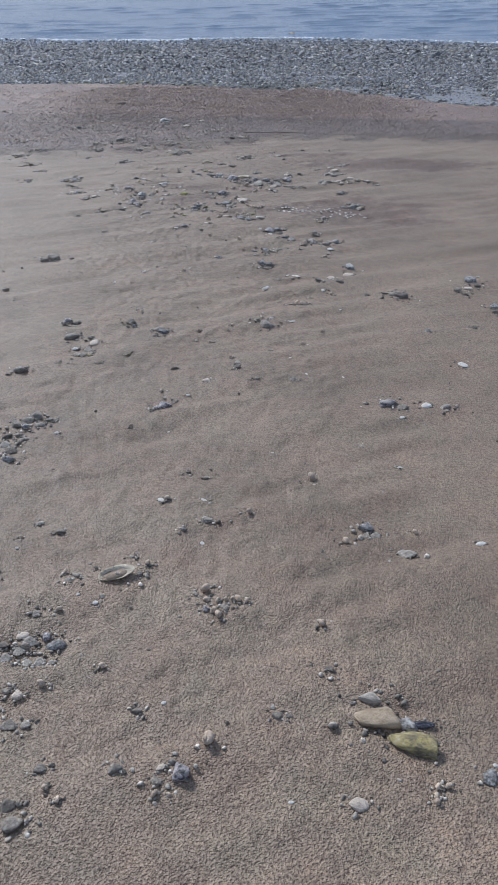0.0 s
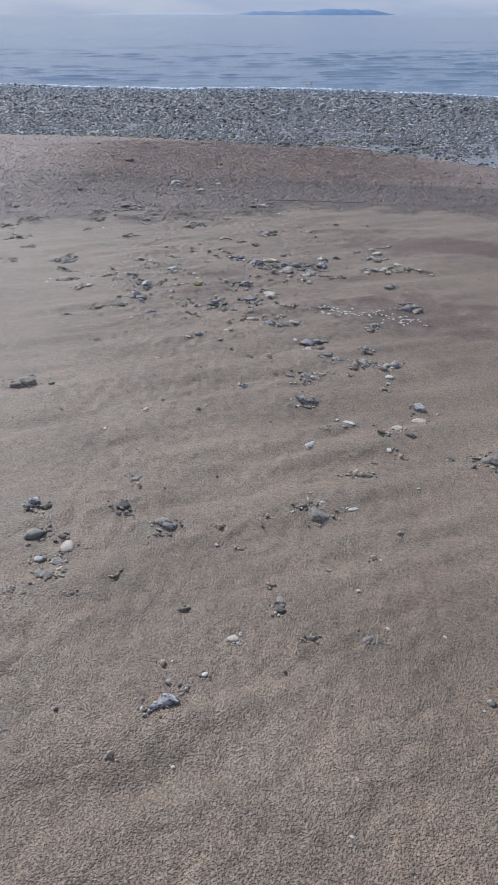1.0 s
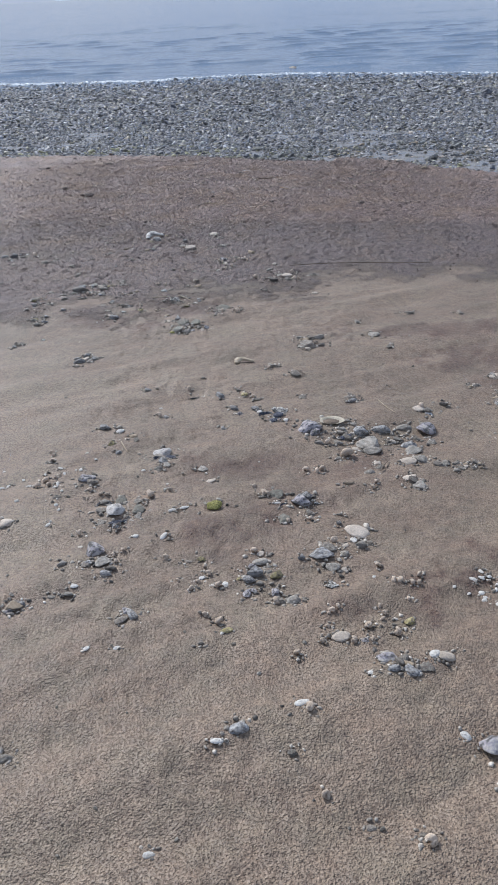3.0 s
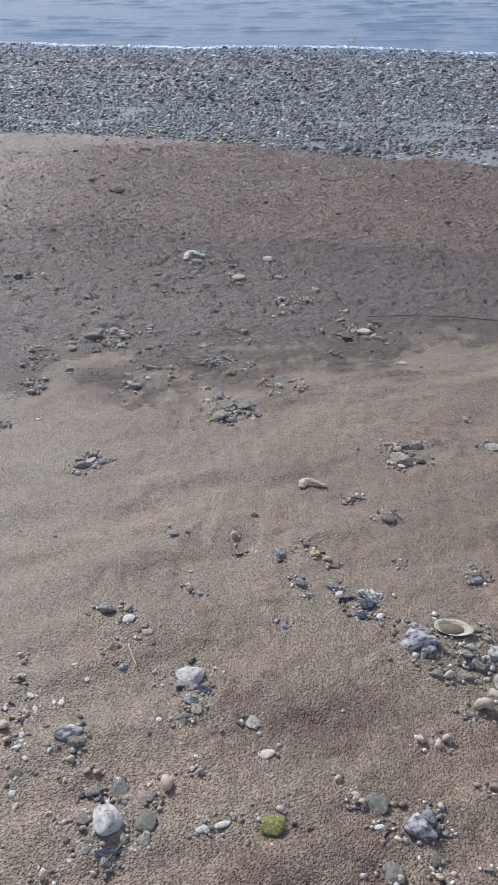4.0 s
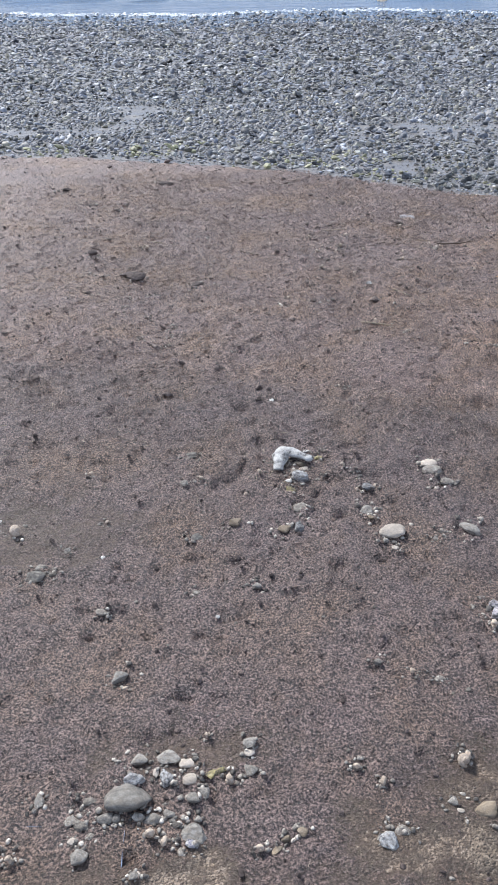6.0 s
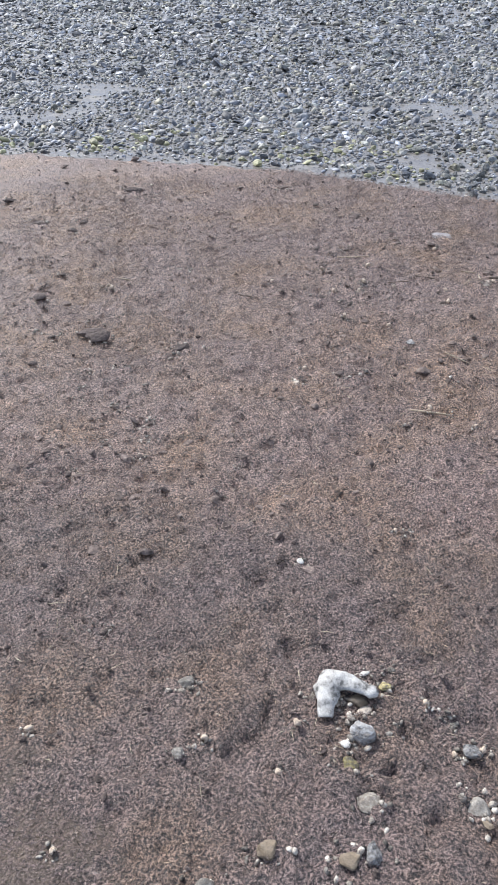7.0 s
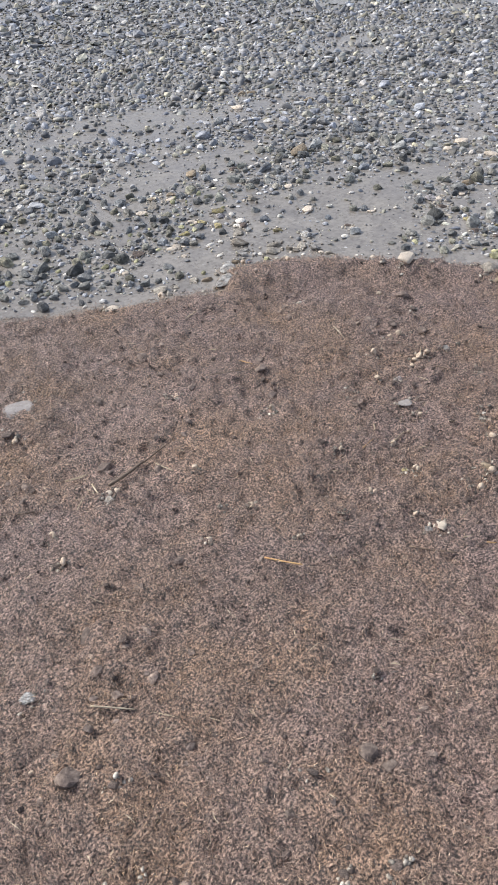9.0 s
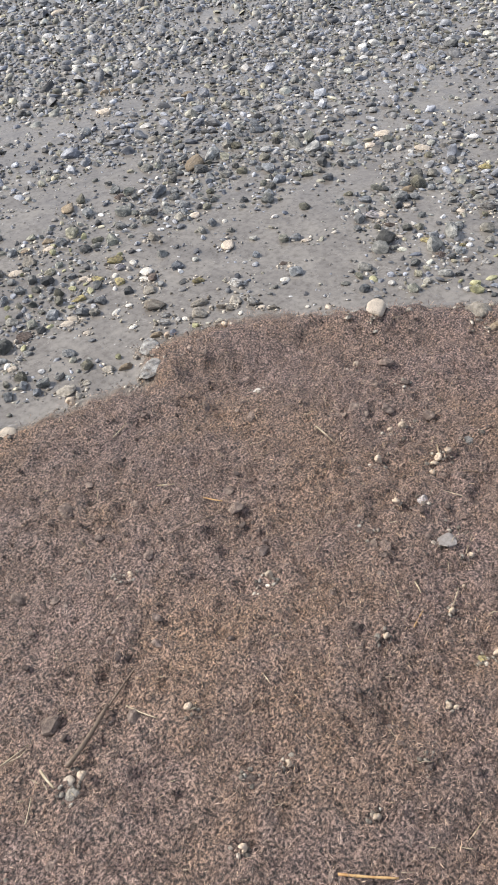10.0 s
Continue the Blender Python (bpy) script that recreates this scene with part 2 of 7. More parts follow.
    for size, deep in ((118.0, 0.28), (175.0, 0.165)):
        pit = nt.nodes.new("ShaderNodeTexVoronoi")
        pit.voronoi_dimensions = "2D"
        pit.inputs["Scale"].default_value = size
        nt.links.new(co, pit.inputs["Vector"])
        hole = nt.nodes.new("ShaderNodeMapRange")
        hole.interpolation_type = "SMOOTHSTEP"
        hole.inputs["From Min"].default_value, hole.inputs["From Max"].default_value = 0.04, 0.36
        nt.links.new(pit.outputs["Distance"], hole.inputs["Value"])
        h_sand = math_node(nt, "ADD", h_sand, math_node(nt, "MULTIPLY", hole.outputs[0], deep))
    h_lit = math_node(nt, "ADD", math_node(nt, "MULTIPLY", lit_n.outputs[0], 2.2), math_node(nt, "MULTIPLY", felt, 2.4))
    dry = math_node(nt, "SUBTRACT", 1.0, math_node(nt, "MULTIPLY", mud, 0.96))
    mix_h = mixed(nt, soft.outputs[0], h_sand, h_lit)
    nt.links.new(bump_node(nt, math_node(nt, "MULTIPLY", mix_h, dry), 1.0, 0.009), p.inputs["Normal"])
    return m


def fibre_mat():
    m, nt, p = blank("dry_plant_fibre")
    rnd = nt.nodes.new("ShaderNodeNewGeometry").outputs["Random Per Island"]
    co = nt.nodes.new("ShaderNodeTexCoord").outputs["Object"]
    tone = ramp(nt, [(0.012, 0.009, 0.009), (0.08, 0.058, 0.051), (0.20, 0.150, 0.129), (0.31, 0.235, 0.195), (0.43, 0.33, 0.235)], [0.0, 0.3, 0.66, 0.94, 1.0])
    nt.links.new(rnd, tone.inputs[0])
    warm = ramp(nt, [(0.98, 0.96, 1.01), (1.0, 0.97, 0.96), (1.10, 1.01, 0.86)], [0.38, 0.5, 0.66])
    nt.links.new(noise_node(nt, co, 3.2, 5.0).outputs[0], warm.inputs[0])
    col = mixed(nt, 1.0, tone.outputs[0], warm.outputs[0], "MULTIPLY")
    # the upper, later wrack is paler and drier
    split = nt.nodes.new("ShaderNodeSeparateXYZ")
    nt.links.new(co, split.inputs[0])
    later = nt.nodes.new("ShaderNodeMapRange")
    later.inputs["From Min"].default_value, later.inputs["From Max"].default_value = 5.7, 6.0
    nt.links.new(math_node(nt, "ADD", split.outputs["Y"], math_node(nt, "MULTIPLY", split.outputs["X"], 0.22)), later.inputs["Value"])
    col = mixed(nt, later.outputs[0], col, mixed(nt, 1.0, col, (1.40, 1.34, 1.26), "MULTIPLY"))
    nt.links.new(col, p.inputs["Base Color"])
    p.inputs["Roughness"].default_value = 0.55
    p.inputs["Specular IOR Level"].default_value = 0.55
    return m


def straw_mat(name, a, b):
    m, nt, p = blank(name)
    co = nt.nodes.new("ShaderNodeTexCoord").outputs["Object"]
    col = ramp(nt, [a, b], [0.35, 0.65])
    nt.links.new(noise_node(nt, co, 60.0, 4.0).outputs[0], col.inputs[0])
    nt.links.new(col.outputs[0], p.inputs["Base Color"])
    p.inputs["Roughness"].default_value = 0.6
    return m


STRAW = {
    "pale": straw_mat("pale_straw", (0.34, 0.26, 0.17), (0.52, 0.44, 0.32)),
    "brown": straw_mat("brown_stalk", (0.10, 0.07, 0.05), (0.20, 0.145, 0.105)),
    "yellow": straw_mat("yellow_straw", (0.40, 0.22, 0.09), (0.55, 0.36, 0.17)),
}


def water_mat():
    m, nt, p = blank("sea_water")
    co = nt.nodes.new("ShaderNodeTexCoord").outputs["Object"]
    mp = nt.nodes.new("ShaderNodeMapping")
    mp.inputs["Scale"].default_value = (0.45, 2.2, 1.0)
    nt.links.new(co, mp.inputs["Vector"])
    n = noise_node(nt, mp.outputs[0], 2.2, 4.0)
    col = ramp(nt, [(0.04, 0.08, 0.135), (0.075, 0.13, 0.21)], [0.35, 0.65])
    nt.links.new(n.outputs[0], col.inputs[0])
    nt.links.new(col.outputs[0], p.inputs["Base Color"])
    p.inputs["Roughness"].default_value, p.inputs["IOR"].default_value = 0.07, 1.33
    nt.links.new(bump_node(nt, n.outputs[0], 0.6, 0.05), p.inputs["Normal"])
    return m


def plain_mat(name, a, b, scale, rough=0.8):
    m, nt, p = blank(name)
    co = nt.nodes.new("ShaderNodeTexCoord").outputs["Object"]
    col = ramp(nt, [a, b], [0.35, 0.65])
    nt.links.new(noise_node(nt, co, scale, 4.0).outputs[0], col.inputs[0])
    nt.links.new(col.outputs[0], p.inputs["Base Color"])
    p.inputs["Roughness"].default_value = rough
    return m


# ---- the lie of the land ----
rng = np.random.default_rng(7)
TABLE = rng.random((256, 256))


def lattice(x, y, shift=0):
    """Smooth value noise, 0 to 1, one cell a unit."""
    x, y = np.asarray(x, float) + 17.3 * shift, np.asarray(y, float) + 9.1 * shift
    xi, yi = np.floor(x).astype(int), np.floor(y).astype(int)
    fx, fy = x - xi, y - yi
    fx, fy = fx * fx * (3 - 2 * fx), fy * fy * (3 - 2 * fy)
    a, b = TABLE[xi % 256, yi % 256], TABLE[(xi + 1) % 256, yi % 256]
    c, d = TABLE[xi % 256, (yi + 1) % 256], TABLE[(xi + 1) % 256, (yi + 1) % 256]
    return (a * (1 - fx) + b * fx) * (1 - fy) + (c * (1 - fx) + d * fx) * fy


def step(a, b, v):
    s = np.clip((v - a) / (b - a), 0, 1)
    return s * s * (3 - 2 * s)


def spot(x, y, cx, cy, rx, ry):
    """A soft round patch, 1 in its middle, with an uneven rim."""
    r = np.hypot((x - cx) / rx, (y - cy) / ry) + 1.1 * (lattice(x * 11, y * 11, 3) - 0.5) + 0.9 * (lattice(x * 31, y * 31, 13) - 0.5)
    return 1 - step(0.15, 1.45, r)


def sand_edge(x):
    return np.interp(x, [-8, -1.5, -0.95, -0.6, -0.3, 0.25, 0.75, 1.3, 2.06, 6], [3.65, 4.01, 4.07, 4.05, 4.26, 4.32, 4.42, 4.4, 4.25, 3.6])


def mud_edge(x):
    return np.interp(x, [-9, -2.9, -1.97, -1.32, -0.71, -0.16, 0.21, 0.51, 0.76, 1.04, 1.13, 1.36, 1.53, 1.76, 1.95, 2.5, 2.84, 3.2, 9],
                     [10.9, 9.55, 9.45, 9.23, 9.05, 8.78, 8.52, 8.35, 8.26, 8.13, 8.27, 8.17, 8.05, 7.85, 7.62, 7.08, 6.6, 6.3, 4.0])


def shore(x):
    return np.interp(x, [-30, -12, -5.5, -1.6, 0.0, 1.4, 3.2, 5, 6.3, 12, 30], [24, 22, 20.4, 19.3, 19.6, 19.5, 18.7, 17.7, 16.9, 15.0, 12.5])


SEA_LEVEL = -0.205


def zones(x, y):
    """How much plant litter and how much mud lie at a place."""
    fine = lattice(x * 5, y * 5, 1) - 0.5 + 0.6 * (lattice(x * 13, y * 13, 2) - 0.5) + 0.5 * (lattice(x * 34, y * 34, 14) - 0.5)
    mud = step(-0.075, 0.075, y - mud_edge(x) + 0.08 * fine)
    litter = step(-0.42, 0.42, y - sand_edge(x) + 0.42 * fine)
    for cx, cy, rx, ry, k in ((-0.89, 4.14, 0.16, 0.10, 0.85), (-0.39, 4.24, 0.17, 0.08, 0.7), (-0.09, 4.25, 0.2, 0.08, 0.7), (-0.9, 4.46, 0.22, 0.08, 0.55),
                              (-1.39, 5.18, 0.4, 0.18, 0.5), (0.5, 4.42, 0.24, 0.09, 0.6)):
        litter = litter * (1 - k * spot(x, y, cx, cy, rx, ry))
    return litter * (1 - mud), mud


def stains(x, y):
    """Dark dust of plant litter on the sand."""
    out = np.zeros(np.shape(x))
    broad = ((1.4, 2.93, 0.45, 0.22, 0.75), (1.42, 3.06, 0.42, 0.13, 1.5), (1.88, 2.92, 0.40, 0.16, 1.5), (1.12, 1.27, 0.30, 0.13, 1.0), (1.33, 1.10, 0.30, 0.12, 0.7), (1.02, 0.80, 0.30, 0.20, 0.2), (0.98, 3.45, 0.3, 0.09, 0.6), (1.04, 1.48, 0.42, 0.24, 0.8), (-0.88, 3.87, 0.17, 0.15, 0.6),
                              (-0.55, 3.7, 0.12, 0.09, 0.45), (-0.37, 3.98, 0.2, 0.11, 0.55), (-0.19, 1.78, 0.14, 0.10, 0.26), (0.2, 2.16, 0.3, 0.12, 0.20),
                              (0.86, 3.42, 0.3, 0.1, 0.6), (0.1, 2.0, 0.12, 0.09, 0.3), (-0.42, 1.85, 0.13, 0.09, 0.2))
    small = ((0.34, 2.18, 0.10, 0.09, 0.50), (-0.02, 1.87, 0.07, 0.08, 0.50), (-0.18, 1.83, 0.10, 0.07, 0.50), (-0.11, 2.21, 0.16, 0.09, 0.50), (-0.08, 1.91, 0.06, 0.06, 0.50), (-0.88, 3.93, 0.09, 0.15, 0.50), (-0.28, 3.93, 0.11, 0.09, 0.50), (-0.54, 3.72, 0.06, 0.06, 0.50), (0.14, 1.42, 0.07, 0.04, 0.50))
    for cx, cy, rx, ry, k in broad + small:
        out = np.maximum(out, k * spot(x, y, cx, cy, 1.15 * rx, 1.15 * ry))
    return np.clip(1.7 * out, 0, 0.95)


PATCH = (-2.66, 2.66, 4.30, 8.78)


def lumpy(x, y):
    """Matted lumps and holes of the plant litter."""
    a, b, c = lattice(x * 34, y * 38, 15), lattice(x * 17, y * 23, 16), lattice(x * 62, y * 62, 17)
    hole = step(0.74, 0.90, lattice(x * 19, y * 22, 18)) * step(0.5, 0.7, lattice(x * 3, y * 4, 19))
    rim = np.minimum(np.minimum(x - PATCH[0], PATCH[1] - x), np.minimum(y - PATCH[2], PATCH[3] - y))
    return (0.014 * (a - 0.5) + 0.018 * (c - 0.5) - 0.011 * hole) * np.clip(np.abs(rim) / 0.06, 0, 1) + 0.009 * (b - 0.5)


def height(x, y):
    """The beach's surface: a slope to the sea, ripples, the litter bank and its lip over the mud."""
    x, y = np.asarray(x, float), np.asarray(y, float)
    z = -0.0107 * np.clip(y, -40, 12)
    s = shore(x)
    k = np.clip((y - 12.0) / np.maximum(s - 12.0, 0.5), 0, 1)
    z = np.where(y > 12, z + (SEA_LEVEL - z) * k - 0.02 * np.clip(y - s, 0, 60), z)
    litter, mud = zones(x, y)
    u, v = x * 0.94 + y * 0.34, y * 0.94 - x * 0.34
    ripple = lattice(u * 1.7, v * 6.5, 4) - 0.5 + 0.6 * (lattice(u * 3.6, v * 14, 5) - 0.5)
    z = z + 0.025 * ripple * (1 - litter) * (1 - mud)
    z = z + litter * (0.006 + 0.018 * (lattice(x * 6, y * 9, 6) - 0.5) + lumpy(x, y))
    z = z - 0.018 * mud + 0.010 * mud * (lattice(x * 3, y * 5, 9) - 0.5)
    d = y - mud_edge(x)
    lip = step(0.95, 1.2, x) * (1 - step(1.65, 1.85, x))
    z = z + lip * (0.030 * np.exp(-((d + 0.09) / 0.07) ** 2) - 0.012 * np.exp(-((d + 0.27) / 0.08) ** 2))
    return z + 0.012 * np.exp(-((d + 0.10) / 0.10) ** 2) * (1 - lip)


def crumbly(ny, nx):
    """Uneven crust of the sand, a few millimetres high, without direction."""
    h = rng.normal(0, 1, (ny, nx))
    for k in range(5):
        h = 0.5 * h + 0.125 * (np.roll(h, 1, 0) + np.roll(h, -1, 0) + np.roll(h, 1, 1) + np.roll(h, -1, 1))
    return 0.0055 * h


def mesh_of(name, verts, faces, material, smooth=True):
    me = bpy.data.meshes.new(name)
    verts, faces = np.asarray(verts, np.float32), np.asarray(faces, np.int32)
    me.vertices.add(len(verts))
    me.vertices.foreach_set("co", verts.ravel())
    n = faces.shape[1]
    me.loops.add(faces.size)
    me.loops.foreach_set("vertex_index", faces.ravel())
    me.polygons.add(len(faces))
    me.polygons.foreach_set("loop_start", np.arange(0, faces.size, n, dtype=np.int32))
    me.polygons.foreach_set("use_smooth", np.full(len(faces), smooth))
    me.update(calc_edges=True)
    me.materials.append(material)
    return me


def grid_faces(nx, ny, start=0):
    i = np.arange(nx * ny).reshape(ny, nx)
    return start + np.stack([i[:-1, :-1], i[:-1, 1:], i[1:, 1:], i[1:, :-1]], -1).reshape(-1, 4)


def build_ground():
    fx0, fx1, fy0, fy1 = -0.98, 0.90, -3.50, 4.30
    xs = np.concatenate([[-4000, -900, -200, -60, -25], np.arange(-12, -4.3, 0.35), np.arange(-4.3, 4.02, 0.04), np.arange(4.02, 12, 0.35), [25, 60, 200, 900, 4000]])
    ys = np.concatenate([[-4000, -900, -200, -60, -20, -9, -6], np.arange(-4.5, 9.9, 0.04), np.arange(9.9, 21, 0.08), [22, 24, 30, 60, 200, 900, 4000]])
    X, Y = np.meshgrid(xs, ys)
    faces = grid_faces(len(xs), len(ys))
    cx, cy = X.ravel()[faces].mean(1), Y.ravel()[faces].mean(1)
    faces = faces[~((cx > fx0) & (cx < fx1) & (cy > fy0) & (cy < fy1))]
    gx, gy = np.linspace(fx0, fx1, 226), np.linspace(fy0, fy1, 931)
    FX, FY = np.meshgrid(gx, gy)
    lx0, lx1, ly0, ly1 = PATCH
    LX, LY = np.meshgrid(np.linspace(lx0, lx1, 444), np.linspace(ly0, ly1, 374))
    cx, cy = X.ravel()[faces].mean(1), Y.ravel()[faces].mean(1)
    faces = faces[~((cx > lx0) & (cx < lx1) & (cy > ly0) & (cy < ly1))]
    fine = np.concatenate([grid_faces(len(gx), len(gy), X.size), grid_faces(444, 374, X.size + FX.size)])
    ax, ay = np.concatenate([X.ravel(), FX.ravel(), LX.ravel()]), np.concatenate([Y.ravel(), FY.ravel(), LY.ravel()])
    litter, mud = zones(ax, ay)
    z = height(ax, ay)
    a, b = X.size, X.size + FX.size
    rim = np.minimum.reduce([FX - fx0, fx1 - FX, FY - fy0, fy1 - FY]).ravel()
    z[a:b] += (crumbly(*FX.shape).ravel() + 0.005 * (lattice(FX.ravel() * 22, FY.ravel() * 22, 12) - 0.5)) * (1 - 0.5 * litter[a:b]) * np.clip(rim / 0.4, 0, 1)
    me = mesh_of("ground", np.stack([ax, ay, z], 1), np.concatenate([faces, fine]), ground_mat())
    pale = np.maximum(step(5.72, 5.95, ay + 0.22 * ax) * (0.6 + 0.4 * lattice(ax * 2, ay * 2, 21)), 0.08 + 0.2 * step(0.3, -0.8, ax))
    for key, v in (("litter", litter), ("mud", mud), ("pale", pale), ("stain", stains(ax, ay))):
        me.attributes.new(key, "FLOAT", "POINT").data.foreach_set("value", v.astype(np.float32))
    return tagged(new("ground", me), "pitted brown sand, plant litter and wet grey mud", "beach", kind="structure")


build_ground()


def build_sea():
    xs = np.concatenate([[-4400, -1200, -350, -120, -50], np.arange(-26, 26, 0.40), [50, 120, 350, 1200, 4400]])
    ys = np.concatenate([np.concatenate([np.arange(14, 40, 0.12), np.arange(40, 76, 0.3)]), np.geomspace(76.3, 4400, 40)])
    X, Y = np.meshgrid(xs, ys)
    ridge = 0.55 * lattice(X * 0.8, Y * 2.8, 31) + 0.45 * lattice(X * 1.2, Y * 4.2, 35)
    crest = step(0.64, 0.76, ridge) * (0.4 + lattice(X * 2.2, Y * 5, 32))
    fade = (1 - step(45, 75, Y)) * step(0.3, 3.0, Y - shore(X))
    Z = SEA_LEVEL + fade * (0.030 * crest * step(0.36, 0.6, lattice(X * 0.12, Y * 0.2, 34)) + 0.006 * lattice(X * 3, Y * 8, 33))
    me = mesh_of("sea", np.stack([X.ravel(), Y.ravel(), Z.ravel()], 1), grid_faces(len(xs), len(ys)), water_mat())
    return tagged(new("sea", me), "calm blue-grey sea with low wavelets", "water", kind="structure")


build_sea()


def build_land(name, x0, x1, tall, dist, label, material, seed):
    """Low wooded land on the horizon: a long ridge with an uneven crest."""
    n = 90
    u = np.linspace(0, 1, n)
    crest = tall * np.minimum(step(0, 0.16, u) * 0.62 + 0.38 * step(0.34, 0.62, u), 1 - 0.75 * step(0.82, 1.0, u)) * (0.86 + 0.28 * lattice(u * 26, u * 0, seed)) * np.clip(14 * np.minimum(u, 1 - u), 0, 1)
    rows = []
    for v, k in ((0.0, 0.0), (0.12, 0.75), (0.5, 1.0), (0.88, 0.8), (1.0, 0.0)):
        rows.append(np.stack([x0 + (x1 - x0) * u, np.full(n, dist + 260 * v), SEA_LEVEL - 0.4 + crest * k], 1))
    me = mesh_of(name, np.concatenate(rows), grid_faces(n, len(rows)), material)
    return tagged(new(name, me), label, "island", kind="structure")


# the blue of distance haze is painted into both lands' base colours
build_land("island_backdrop", -50, 436, 15.0, 2500, "low wooded island on the far horizon", plain_mat("hazed_far_woods", (0.10, 0.19, 0.33), (0.13, 0.23, 0.38), 0.03), 41)
build_land("coast_backdrop", -660, -60, 5.5, 3600, "faint low coast on the far horizon", plain_mat("hazed_far_coast", (0.30, 0.36, 0.45), (0.34, 0.40, 0.48), 0.02), 42)


# ---- stones and shells ----
def part(name, bm, material, parent, label=""):
    me = bpy.data.meshes.new(name)
    bm.to_mesh(me)
    bm.free()
    me.materials.append(material)
    me.polygons.foreach_set("use_smooth", np.ones(len(me.polygons), bool))
    ob = new(name, me)
    if parent:
        ob.parent = parent
    return tagged(ob, label)


def worn_stone(seed, craggy=0.0, detail=3):
    """A unit stone: round, flattened by wear, or craggy with broken faces."""
    bm = bmesh.new()
    bmesh.ops.create_icosphere(bm, subdivisions=detail, radius=1.0)
    r = random.Random(seed)
    off = Vector((r.uniform(-50, 50), r.uniform(-50, 50), r.uniform(-50, 50)))
    planes = [(Vector((r.gauss(0, 1), r.gauss(0, 1), r.gauss(0, 0.8))).normalized(), r.uniform(0.52, 0.92)) for _ in range(int(4 + 12 * craggy))]
    for v in bm.verts:
        d = v.co.normalized()
        k = 1.0 + 0.30 * noise.noise(d * 1.1 + off) + 0.10 * noise.noise(d * 2.6 + off) + craggy * 0.20 * noise.noise(d * 3.8 + off)
        k += craggy * 0.16 * (0.35 - abs(noise.noise(d * 5.2 - off))) + (0.02 + 0.06 * craggy) * noise.noise(d * 10 + off)
        p = d * k
        for n, c in planes:
            over = p.dot(n) - c
            if over > 0:
                p -= n * over * min(0.96, 0.55 + 0.45 * craggy)
        v.co = p
    return bm


def broken_rock(seed, detail=2):
    """A unit rock with broken flat faces, blunt edges and a rough skin."""
    r = random.Random(seed)
    bm = bmesh.new()
    for k in range(15):
        d = Vector((r.gauss(0, 1), r.gauss(0, 1), r.gauss(0, 0.9))).normalized()
        bm.verts.new(Vector((d.x, d.y, d.z)) * r.uniform(0.82, 1.12))
    hull = bmesh.ops.convex_hull(bm, input=bm.verts[:])
    bmesh.ops.delete(bm, geom=list({g for g in hull["geom_interior"] + hull["geom_unused"] if isinstance(g, bmesh.types.BMVert)}), context="VERTS")
    bmesh.ops.bevel(bm, geom=bm.edges[:], offset=0.07, segments=1, affect="EDGES")
    bmesh.ops.triangulate(bm, faces=bm.faces[:])
    for k in range(detail - 1):
        bmesh.ops.subdivide_edges(bm, edges=[e for e in bm.edges if e.calc_length() > 0.16], cuts=1, use_grid_fill=True)
        bmesh.ops.triangulate(bm, faces=bm.faces[:])
    off = Vector((r.uniform(-50, 50), r.uniform(-50, 50), r.uniform(-50, 50)))
    for v in bm.verts:
        d = v.co.normalized()
        v.co += d * (0.07 * noise.noise(v.co * 2.7 + off) + 0.045 * noise.noise(v.co * 7 + off))
    bmesh.ops.recalc_face_normals(bm, faces=bm.faces)
    return bm


def bowl(ribs, depth, rings=5, spokes=20, long=1.0, beak=0.25):
    """One valve of a shell, a thin curved bowl with two skins and a rim."""
    verts, faces = [], []
    for skin in (1.0, 0.9):
        for i in range(rings + 1):
            f = i / rings
            for j in range(spokes):
                a = 2 * math.pi * j / spokes
                rr = f * (1 + beak * math.cos(a) * 0.5 * f)
                rib = 1 + 0.035 * f * math.cos(a * ribs)
                verts.append((rr * math.cos(a) * long * rib, rr * math.sin(a) * rib, depth * skin * (1 - f * f) ** 0.6 * (1 + 0.1 * math.cos(3 * a + 8 * f)) - (1 - skin) * 0.25))
    m = spokes * (rings + 1)
    for s in (0, m):
        for i in range(rings):
            for j in range(spokes):
                a, b = s + i * spokes + j, s + i * spokes + (j + 1) % spokes
                q = (a, b, b + spokes, a + spokes)
                faces.append(q if s == 0 else q[::-1])
    for j in range(spokes):
        a, b = rings * spokes + j, rings * spokes + (j + 1) % spokes
        faces.append((a, b, b + m, a + m))
    return verts, faces


def coil(turns=2.6, steps=28, sides=7):
    """A small sea snail's shell, a tube that winds up to a point."""
    verts, faces = [], []
    for i in range(steps + 1):
        f = i / steps
        a, g = 2 * math.pi * turns * f, 0.10 + 0.90 * f ** 1.7
        c = Vector((0.52 * g * math.cos(a), 0.52 * g * math.sin(a), 0.95 * (1 - g)))
        out = Vector((math.cos(a), math.sin(a), 0))
        for j in range(sides):
            b = 2 * math.pi * j / sides
            verts.append(c + (out * math.cos(b) + Vector((0, 0, 1)) * math.sin(b)) * 0.52 * g)
    for i in range(steps):
        for j in range(sides):
            a, b = i * sides + j, i * sides + (j + 1) % sides
            faces.append((a, a + sides, b + sides, b))
    verts.append(verts[steps * sides] * 0.2 + verts[steps * sides + sides // 2] * 0.8)
    for j in range(sides):
        faces.append((len(verts) - 1, steps * sides + (j + 1) % sides, steps * sides + j))
    return verts, faces


